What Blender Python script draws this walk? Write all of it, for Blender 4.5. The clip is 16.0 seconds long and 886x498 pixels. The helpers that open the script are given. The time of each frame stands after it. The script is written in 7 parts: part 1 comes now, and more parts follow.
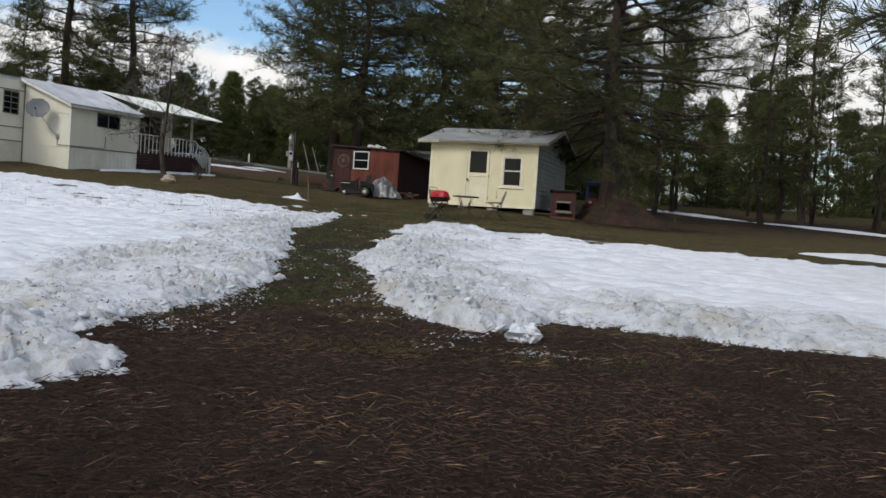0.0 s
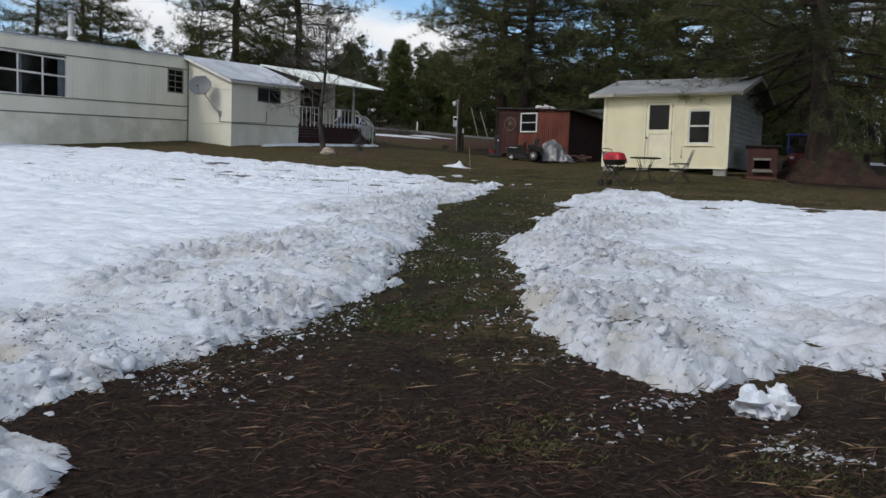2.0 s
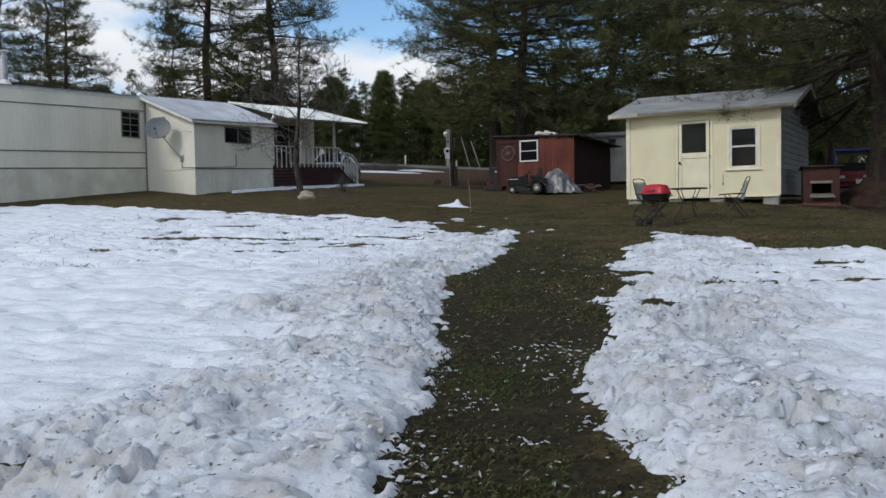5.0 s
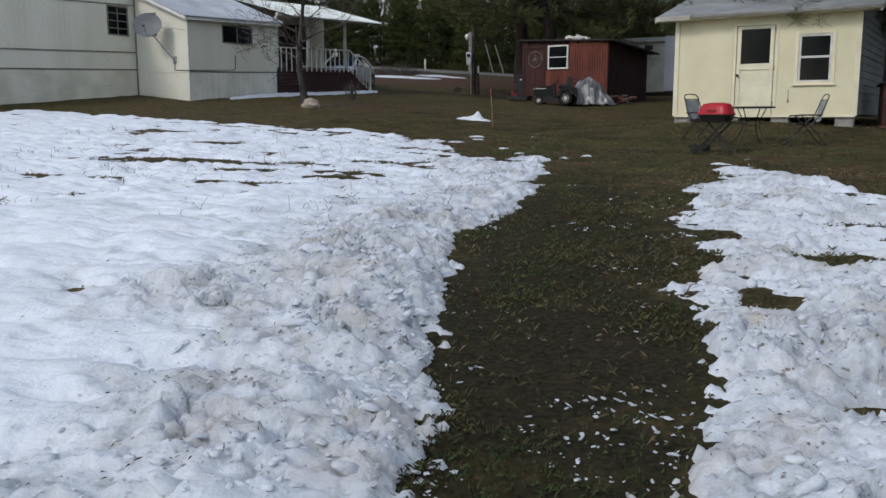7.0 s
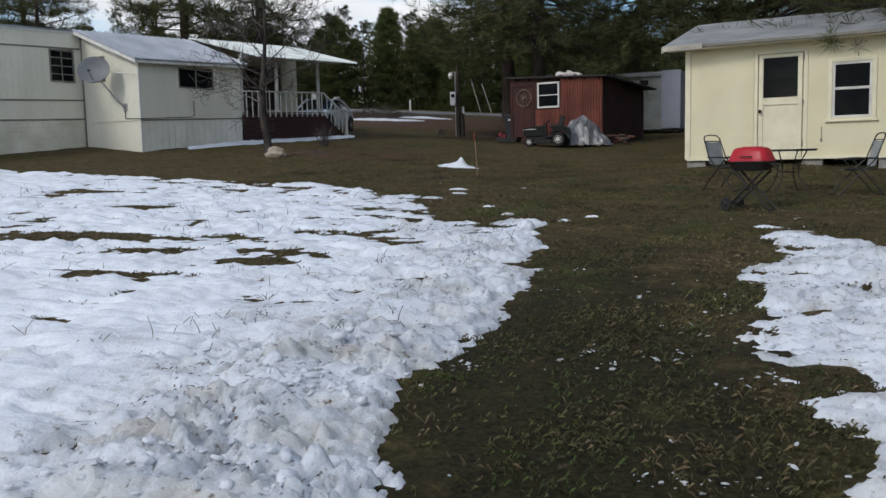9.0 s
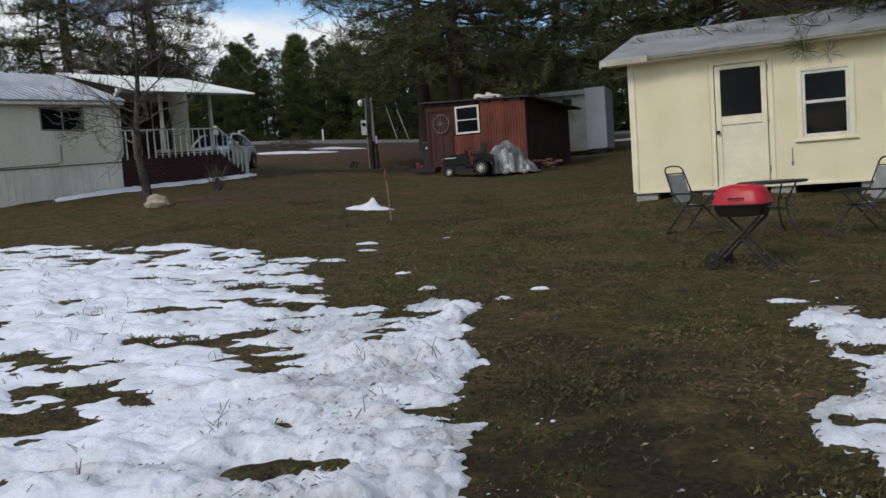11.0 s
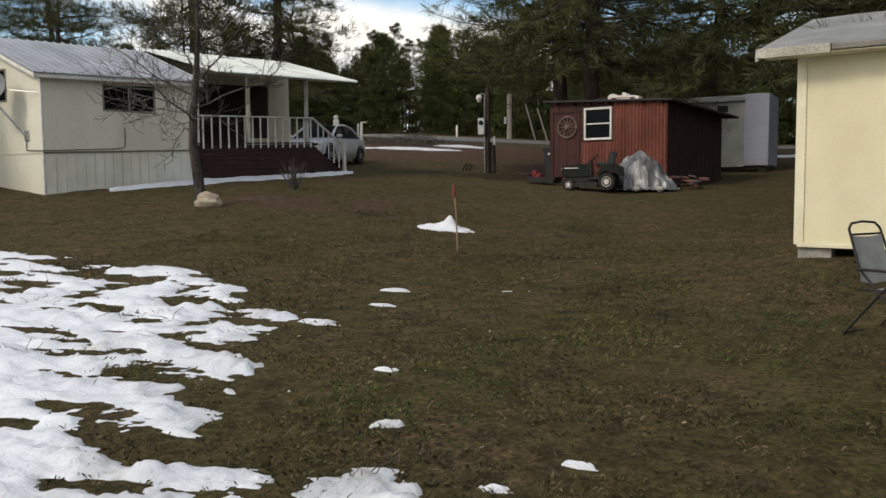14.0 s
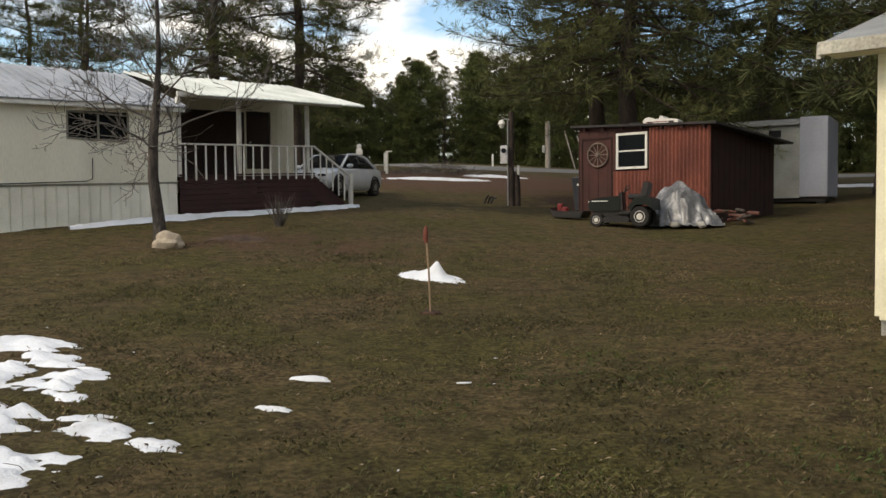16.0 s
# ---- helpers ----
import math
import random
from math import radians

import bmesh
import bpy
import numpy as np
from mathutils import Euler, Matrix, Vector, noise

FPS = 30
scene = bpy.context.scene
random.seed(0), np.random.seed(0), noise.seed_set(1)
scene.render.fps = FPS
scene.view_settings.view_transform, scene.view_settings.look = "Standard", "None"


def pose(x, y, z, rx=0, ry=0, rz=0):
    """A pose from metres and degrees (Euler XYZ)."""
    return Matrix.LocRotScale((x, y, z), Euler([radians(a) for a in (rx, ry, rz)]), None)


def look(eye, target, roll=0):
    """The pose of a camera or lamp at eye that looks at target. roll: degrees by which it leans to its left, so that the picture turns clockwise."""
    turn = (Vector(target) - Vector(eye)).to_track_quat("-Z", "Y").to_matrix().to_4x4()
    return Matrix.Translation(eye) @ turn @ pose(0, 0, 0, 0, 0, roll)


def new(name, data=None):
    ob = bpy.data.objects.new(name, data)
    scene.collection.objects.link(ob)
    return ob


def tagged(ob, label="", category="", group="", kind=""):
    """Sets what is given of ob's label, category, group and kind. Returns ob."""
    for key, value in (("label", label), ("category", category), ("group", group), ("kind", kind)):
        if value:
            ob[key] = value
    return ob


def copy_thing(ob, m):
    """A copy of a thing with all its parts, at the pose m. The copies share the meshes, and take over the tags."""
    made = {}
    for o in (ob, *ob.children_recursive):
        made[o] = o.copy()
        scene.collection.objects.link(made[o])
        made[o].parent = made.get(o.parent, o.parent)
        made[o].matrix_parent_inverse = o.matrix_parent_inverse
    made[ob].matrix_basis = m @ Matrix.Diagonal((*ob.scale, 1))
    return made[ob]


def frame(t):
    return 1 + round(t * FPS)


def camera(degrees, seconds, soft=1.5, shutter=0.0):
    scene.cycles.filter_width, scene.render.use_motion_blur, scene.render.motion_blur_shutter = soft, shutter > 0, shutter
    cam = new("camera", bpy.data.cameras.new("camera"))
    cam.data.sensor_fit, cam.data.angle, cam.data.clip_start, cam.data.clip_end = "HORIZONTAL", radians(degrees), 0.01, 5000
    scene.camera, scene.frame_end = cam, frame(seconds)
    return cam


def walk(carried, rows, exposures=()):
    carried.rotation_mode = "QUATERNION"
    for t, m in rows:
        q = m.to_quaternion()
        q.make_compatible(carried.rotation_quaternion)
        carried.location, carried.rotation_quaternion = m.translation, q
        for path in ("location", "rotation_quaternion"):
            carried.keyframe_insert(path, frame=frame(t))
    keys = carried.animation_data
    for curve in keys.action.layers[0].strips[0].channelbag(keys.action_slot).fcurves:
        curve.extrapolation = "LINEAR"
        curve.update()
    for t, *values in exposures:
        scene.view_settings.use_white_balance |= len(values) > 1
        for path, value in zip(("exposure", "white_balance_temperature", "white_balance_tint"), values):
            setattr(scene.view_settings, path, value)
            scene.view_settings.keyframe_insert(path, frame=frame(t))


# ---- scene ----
cam = camera(54.3, 16.0)
PATH = [
    (0, (1.245, -5.348, 1.406), (1.177, -3.349, 1.356), 3.9),
    (0.5, (1.18, -4.651, 1.408), (0.952, -2.668, 1.29), 1.9),
    (1, (1.267, -4.011, 1.47), (0.908, -2.046, 1.38), 1.9),
    (1.5, (1.222, -3.196, 1.53), (0.809, -1.243, 1.412), 2.2),
    (2, (1.138, -2.476, 1.574), (0.675, -0.537, 1.42), 1.9),
    (2.5, (0.988, -1.796, 1.618), (0.507, 0.14, 1.481), 2.1),
    (3, (0.785, -1.092, 1.691), (0.296, 0.845, 1.612), 2.0),
    (3.5, (0.52, -0.312, 1.791), (0.027, 1.624, 1.687), 1.4),
    (4, (0.325, 0.451, 1.87), (-0.13, 2.396, 1.777), -0.7),
    (4.2, (0.237, 0.758, 1.895), (-0.201, 2.708, 1.816), -1.1),
    (6.3, (-0.539, 3.641, 2.16), (-1.024, 5.574, 1.99), -0.6),
    (6.5, (-0.564, 3.951, 2.194), (-1.045, 5.882, 1.989), -0.3),
    (7, (-0.656, 4.638, 2.235), (-1.146, 6.553, 1.935), 0.0),
    (7.5, (-0.75, 5.45, 2.294), (-1.31, 7.349, 2.01), -0.5),
    (8, (-0.875, 6.29, 2.347), (-1.399, 8.207, 2.124), -0.6),
    (8.2, (-0.906, 6.561, 2.362), (-1.416, 8.485, 2.164), -0.4),
    (10.3, (-1.472, 9.769, 2.642), (-1.874, 11.714, 2.404), -3.5),
    (10.5, (-1.495, 10.079, 2.682), (-1.863, 12.034, 2.482), -3.1),
    (11, (-1.553, 10.895, 2.787), (-1.861, 12.864, 2.622), -4.1),
    (11.5, (-1.547, 11.624, 2.851), (-1.832, 13.599, 2.709), -5.1),
    (12, (-1.465, 12.284, 2.924), (-1.755, 14.255, 2.747), -2.8),
    (12.5, (-1.366, 12.942, 2.862), (-1.769, 14.884, 2.61), -0.3),
    (13, (-1.328, 13.732, 2.917), (-1.902, 15.631, 2.662), 0.7),
    (13.5, (-1.239, 14.504, 2.982), (-1.837, 16.399, 2.76), 0.8),
    (14, (-1.227, 15.309, 3.069), (-1.861, 17.2, 2.912), -0.4),
    (14.5, (-1.216, 16.078, 3.127), (-1.885, 17.959, 3.02), -1.5),
    (15, (-1.207, 16.829, 3.149), (-1.908, 18.699, 3.041), -1.5),
    (15.5, (-1.214, 17.574, 3.16), (-1.904, 19.448, 3.046), -1.2),
    (16, (-1.216, 18.342, 3.209), (-1.957, 20.198, 3.12), -0.5),
]
EXPOSURES = [(0.0, -0.25, 6700, 10), (3.5, -0.35, 6250, 10), (7.0, -0.3, 6300, 10), (11.0, -0.3, 6450, 10), (12.0, -0.2, 6650, 10), (12.7, -0.1, 6850, 10), (14.5, 0.0, 7450, 10), (16.0, 0.2, 7750, 10)]
walk(cam, [(t, look(eye, target, roll)) for t, eye, target, roll in PATH], EXPOSURES)

# ---- world, sun ----
SUN_EL, SUN_AZ = 38.0, 215.0          # degrees; azimuth clockwise from +y
world = bpy.data.worlds.new("sky_world")
scene.world = world
world.use_nodes = True
wn, wl = world.node_tree.nodes, world.node_tree.links
bg = wn["Background"]
sky = wn.new("ShaderNodeTexSky")
sky.sky_type, sky.sun_disc = "NISHITA", False
sky.sun_elevation, sky.sun_rotation = radians(SUN_EL), radians(SUN_AZ)
tc = wn.new("ShaderNodeTexCoord")
mp = wn.new("ShaderNodeMapping")
mp.inputs["Scale"].default_value = (1.0, 1.0, 2.6)
mp.inputs["Location"].default_value = (0.35, 0.1, 0.22)
nz = wn.new("ShaderNodeTexNoise")
nz.inputs["Scale"].default_value, nz.inputs["Detail"].default_value, nz.inputs["Roughness"].default_value = 2.6, 7.0, 0.52
rp = wn.new("ShaderNodeValToRGB")
rp.color_ramp.elements[0].position, rp.color_ramp.elements[1].position = 0.43, 0.53
mx = wn.new("ShaderNodeMix")
mx.data_type = "RGBA"
nz2 = wn.new("ShaderNodeTexNoise")
nz2.inputs["Scale"].default_value, nz2.inputs["Detail"].default_value = 5.0, 4.0
rp2 = wn.new("ShaderNodeValToRGB")
rp2.color_ramp.elements[0].color, rp2.color_ramp.elements[1].color = (8.8, 9.1, 9.7, 1), (12.0, 12.1, 12.2, 1)
rp2.color_ramp.elements[0].position, rp2.color_ramp.elements[1].position = 0.35, 0.62
wl.new(tc.outputs["Generated"], mp.inputs["Vector"])
wl.new(mp.outputs["Vector"], nz.inputs["Vector"])
wl.new(mp.outputs["Vector"], nz2.inputs["Vector"])
wl.new(nz.outputs["Fac"], rp.inputs["Fac"])
wl.new(nz2.outputs["Fac"], rp2.inputs["Fac"])
wl.new(rp.outputs["Color"], mx.inputs["Factor"])
blue = wn.new("ShaderNodeHueSaturation")
blue.inputs["Saturation"].default_value, blue.inputs["Value"].default_value = 1.2, 2.1
wl.new(sky.outputs["Color"], blue.inputs["Color"])
wl.new(blue.outputs["Color"], mx.inputs["A"])
wl.new(rp2.outputs["Color"], mx.inputs["B"])
wl.new(mx.outputs["Result"], bg.inputs["Color"])
bg.inputs["Strength"].default_value = 0.098

sun_data = bpy.data.lights.new("sun", "SUN")
sun_data.energy, sun_data.angle, sun_data.color = 1.35, radians(14), (1.0, 0.95, 0.88)
sun = new("sun", sun_data)
_a, _e = radians(SUN_AZ), radians(SUN_EL)
sun.matrix_world = look((0, 0, 60), (-math.sin(_a) * math.cos(_e), -math.cos(_a) * math.cos(_e), 60 - math.sin(_e)))


# ---- materials ----
def mat(name, col, col2=None, rough=0.7, metal=0.0, scale=3.0, lo=0.35, hi=0.65, fine=40.0, fine_amt=0.25, bump=0.25, dist=0.01,
        rand=0.0, island=0.0, stretch=(1, 1, 1), spec=0.4):
    """A surface with two scales of variation in colour, roughness and relief."""
    m = bpy.data.materials.new(name)
    m.use_nodes = True
    n, l = m.node_tree.nodes, m.node_tree.links
    p = n["Principled BSDF"]
    p.inputs["Roughness"].default_value, p.inputs["Metallic"].default_value = rough, metal
    p.inputs["Specular IOR Level"].default_value = spec
    t = n.new("ShaderNodeTexCoord")
    mpg = n.new("ShaderNodeMapping")
    mpg.inputs["Scale"].default_value = stretch
    l.new(t.outputs["Object"], mpg.inputs["Vector"])
    a = n.new("ShaderNodeTexNoise")
    a.inputs["Scale"].default_value, a.inputs["Detail"].default_value = scale, 6
    b = n.new("ShaderNodeTexNoise")
    b.inputs["Scale"].default_value, b.inputs["Detail"].default_value = fine, 4
    l.new(mpg.outputs["Vector"], a.inputs["Vector"])
    l.new(mpg.outputs["Vector"], b.inputs["Vector"])
    r = n.new("ShaderNodeValToRGB")
    r.color_ramp.elements[0].position, r.color_ramp.elements[1].position = lo, hi
    c2 = col2 or tuple(c * 0.8 for c in col)
    r.color_ramp.elements[0].color, r.color_ramp.elements[1].color = (*c2, 1), (*col, 1)
    l.new(a.outputs["Fac"], r.inputs["Fac"])
    h = n.new("ShaderNodeHueSaturation")
    l.new(r.outputs["Color"], h.inputs["Color"])
    mr = n.new("ShaderNodeMapRange")
    mr.inputs["From Min"].default_value, mr.inputs["From Max"].default_value = 0.3, 0.7
    mr.inputs["To Min"].default_value, mr.inputs["To Max"].default_value = 1 - fine_amt, 1 + fine_amt
    l.new(b.outputs["Fac"], mr.inputs["Value"])
    last = mr.outputs["Result"]
    for amount, node, out in ((rand, "ShaderNodeObjectInfo", "Random"), (island, "ShaderNodeNewGeometry", "Random Per Island")):
        if amount:
            o = n.new(node)
            q = n.new("ShaderNodeMapRange")
            q.inputs["To Min"].default_value, q.inputs["To Max"].default_value = 1 - amount, 1 + amount
            l.new(o.outputs[out], q.inputs["Value"])
            k = n.new("ShaderNodeMath")
            k.operation = "MULTIPLY"
            l.new(last, k.inputs[0])
            l.new(q.outputs["Result"], k.inputs[1])
            last = k.outputs["Value"]
    l.new(last, h.inputs["Value"])
    l.new(h.outputs["Color"], p.inputs["Base Color"])
    if bump:
        bp = n.new("ShaderNodeBump")
        bp.inputs["Strength"].default_value, bp.inputs["Distance"].default_value = bump, dist
        l.new(b.outputs["Fac"], bp.inputs["Height"])
        l.new(bp.outputs["Normal"], p.inputs["Normal"])
    return m


def glass(name, tint, rough=0.03, through_light=0.9):
    """A dark window pane: a thin smooth dielectric over a dim room."""
    m = bpy.data.materials.new(name)
    m.use_nodes = True
    p = m.node_tree.nodes["Principled BSDF"]
    p.inputs["Base Color"].default_value = (*tint, 1)
    p.inputs["Roughness"].default_value, p.inputs["IOR"].default_value = rough, 1.2
    p.inputs["Transmission Weight"].default_value = through_light
    return m


M_PAINT_CREAM = mat("cream_paint", (0.80, 0.75, 0.52), (0.72, 0.66, 0.44), 0.62, scale=1.3, fine=55, fine_amt=0.05, bump=0.12, dist=0.004)
M_CREAM_TRIM = mat("cream_trim", (0.84, 0.79, 0.58), (0.74, 0.69, 0.5), 0.55, scale=3, fine=60, fine_amt=0.06, bump=0.12, dist=0.003)
M_TRAILER = mat("ivory_siding", (0.82, 0.80, 0.68), (0.72, 0.70, 0.58), 0.5, scale=0.9, fine=30, fine_amt=0.06, bump=0.1, dist=0.004, stretch=(1, 1, 0.25))
M_TRAILER_DK = mat("ivory_skirting", (0.80, 0.78, 0.66), (0.62, 0.60, 0.49), 0.55, scale=1.4, fine=25, fine_amt=0.08, bump=0.1, dist=0.004)
M_TRIM_GREY = mat("weathered_trim", (0.25, 0.24, 0.20), (0.17, 0.16, 0.13), 0.6, scale=4, fine=50)
M_WHITE = mat("white_paint", (0.78, 0.77, 0.72), (0.62, 0.6, 0.55), 0.55, scale=4, fine=60, fine_amt=0.08, bump=0.15, dist=0.003)
M_GREYSIDE = mat("grey_siding", (0.30, 0.31, 0.30), (0.22, 0.23, 0.22), 0.75, scale=2, fine=50, fine_amt=0.12)
M_ROOF_GREY = mat("grey_roll_roofing", (0.33, 0.34, 0.34), (0.23, 0.24, 0.24), 0.9, scale=1.5, fine=160, fine_amt=0.22, bump=0.4, dist=0.004)
M_ROOF_METAL = mat("galvanized_roof", (0.42, 0.45, 0.50), (0.30, 0.33, 0.37), 0.42, 0.75, scale=1.1, fine=30, fine_amt=0.08, bump=0.08, dist=0.003)
M_ROOF_PALE = mat("pale_green_roof_sheet", (0.66, 0.70, 0.68), (0.50, 0.54, 0.52), 0.4, 0.2, scale=1.1, fine=30, fine_amt=0.08, bump=0.08, dist=0.003)
M_RED = mat("barn_red_paint", (0.066, 0.021, 0.016), (0.042, 0.015, 0.012), 0.75, scale=1.5, fine=40, fine_amt=0.25)
M_RUST = mat("rusty_red_corrugated", (0.24, 0.080, 0.055), (0.12, 0.040, 0.030), 0.62, 0.1, scale=1.6, fine=30, fine_amt=0.2, bump=0.15, stretch=(1, 1, 0.3))
# red darkened further for the shade on the right side; other boards share it
M_DKRED = mat("shade_darkened_red_boards", (0.038, 0.014, 0.012), (0.025, 0.010, 0.009), 0.85, scale=2, fine=30, fine_amt=0.25)
M_TAR = mat("tar_paper", (0.05, 0.045, 0.045), (0.03, 0.028, 0.028), 0.9, scale=2, fine=60)
M_DARK = mat("dark_interior", (0.02, 0.02, 0.022), None, 0.9, fine_amt=0.1, bump=0)
M_DECKRED = mat("maroon_deck_skirt", (0.048, 0.019, 0.018), (0.034, 0.014, 0.014), 0.7, scale=2, fine=40)
M_GLASS = glass("window_glass", (0.010, 0.012, 0.014), 0.05, 0.2)
M_CLEAR = glass("clear_window_glass", (0.80, 0.83, 0.85), 0.03, 1.0)
M_CARGLASS = glass("tinted_glass", (0.012, 0.014, 0.016), 0.04, 0.2)
M_WOODPOLE = mat("weathered_pole_wood", (0.12, 0.10, 0.085), (0.065, 0.055, 0.047), 0.85, scale=3, fine=30, stretch=(1, 1, 0.12), bump=0.5)
M_BARK = mat("pine_bark", (0.056, 0.040, 0.031), (0.024, 0.018, 0.015), 0.95, scale=5, fine=22, fine_amt=0.4, bump=0.9, dist=0.05, stretch=(1, 1, 0.35))
M_BARK_BARE = mat("grey_bark", (0.15, 0.135, 0.12), (0.05, 0.042, 0.037), 0.9, scale=4, fine=40, bump=0.6, dist=0.01)
M_BARK_FOOT = mat("dark_fissured_bark", (0.085, 0.072, 0.062), (0.018, 0.015, 0.014), 0.92, scale=7, fine=30, fine_amt=0.4, bump=0.9, dist=0.03, stretch=(1, 1, 0.3))
M_NEEDLE = mat("pine_needles", (0.105, 0.110, 0.044), (0.046, 0.056, 0.025), 0.8, scale=0.5, fine=6, fine_amt=0.3, bump=0, island=0.45, spec=0.1)
M_NEEDLE_Y = mat("young_pine_needles", (0.105, 0.118, 0.040), (0.052, 0.070, 0.026), 0.8, scale=0.35, fine=3, fine_amt=0.3, bump=0, island=0.4, rand=0.25, spec=0.1)
M_BLACK = mat("black_metal", (0.022, 0.021, 0.021), (0.03, 0.027, 0.025), 0.45, 0.3, fine_amt=0.1, bump=0.05)
M_RUBBER = mat("black_rubber", (0.014, 0.014, 0.014), (0.022, 0.02, 0.019), 0.8, fine=80)
M_CONCRETE = mat("grey_concrete", (0.36, 0.35, 0.32), (0.26, 0.25, 0.22), 0.9, scale=6, fine=70, bump=0.4)
M_GALV = mat("galvanized_steel", (0.5, 0.5, 0.5), (0.38, 0.38, 0.38), 0.35, 0.8, scale=5, fine=40, fine_amt=0.1, bump=0.05)


def snow_material():
    m = mat("old_snow", (0.79, 0.83, 0.885), (0.68, 0.72, 0.78), 0.5, scale=3.5, lo=0.3, hi=0.6, fine=38, fine_amt=0.05, bump=0.45, dist=0.02, spec=0.35)
    n, l = m.node_tree.nodes, m.node_tree.links
    p = n["Principled BSDF"]
    before = p.inputs["Base Color"].links[0].from_socket
    at = n.new("ShaderNodeAttribute")
    at.attribute_name = "dirt"
    s = n.new("ShaderNodeTexNoise")
    s.inputs["Scale"].default_value, s.inputs["Detail"].default_value = 24, 6
    s2 = n.new("ShaderNodeTexNoise")
    s2.inputs["Scale"].default_value, s2.inputs["Detail"].default_value = 2.2, 5
    t = n.new("ShaderNodeTexCoord")
    l.new(t.outputs["Object"], s.inputs["Vector"])
    l.new(t.outputs["Object"], s2.inputs["Vector"])
    r = n.new("ShaderNodeMapRange")
    r.inputs["From Min"].default_value, r.inputs["From Max"].default_value = 0.62, 0.70
    l.new(s.outputs["Fac"], r.inputs["Value"])
    r2 = n.new("ShaderNodeMapRange")
    r2.inputs["From Min"].default_value, r2.inputs["From Max"].default_value = 0.48, 0.78
    l.new(s2.outputs["Fac"], r2.inputs["Value"])
    k = n.new("ShaderNodeMath")
    k.operation = "MULTIPLY"
    l.new(r.outputs["Result"], k.inputs[0])
    l.new(at.outputs["Fac"], k.inputs[1])
    k2 = n.new("ShaderNodeMath")
    k2.operation = "MULTIPLY"
    l.new(r2.outputs["Result"], k2.inputs[0])
    l.new(at.outputs["Fac"], k2.inputs[1])
    x2 = n.new("ShaderNodeMix")
    x2.data_type = "RGBA"
    l.new(k2.outputs["Value"], x2.inputs["Factor"])
    x2.inputs["B"].default_value = (0.47, 0.43, 0.36, 1)
    # wet, icy crust where the cover is broken
    s3 = n.new("ShaderNodeTexNoise")
    s3.inputs["Scale"].default_value, s3.inputs["Detail"].default_value, s3.inputs["Roughness"].default_value = 7, 7, 0.65
    l.new(t.outputs["Object"], s3.inputs["Vector"])
    r3 = n.new("ShaderNodeMapRange")
    r3.inputs["From Min"].default_value, r3.inputs["From Max"].default_value = 0.36, 0.64
    r3.inputs["To Min"].default_value, r3.inputs["To Max"].default_value = 0.3, 1.0
    l.new(s3.outputs["Fac"], r3.inputs["Value"])
    k3 = n.new("ShaderNodeMath")
    k3.operation = "MULTIPLY"
    l.new(r3.outputs["Result"], k3.inputs[0])
    l.new(at.outputs["Fac"], k3.inputs[1])
    x3 = n.new("ShaderNodeMix")
    x3.data_type = "RGBA"
    l.new(k3.outputs["Value"], x3.inputs["Factor"])
    l.new(before, x3.inputs["A"])
    x3.inputs["B"].default_value = (0.33, 0.35, 0.365, 1)
    l.new(x3.outputs["Result"], x2.inputs["A"])
    x = n.new("ShaderNodeMix")
    x.data_type = "RGBA"
    l.new(k.outputs["Value"], x.inputs["Factor"])
    l.new(x2.outputs["Result"], x.inputs["A"])
    x.inputs["B"].default_value = (0.10, 0.075, 0.05, 1)
    l.new(x.outputs["Result"], p.inputs["Base Color"])
    p.inputs["Subsurface Weight"].default_value = 0.0
    return m


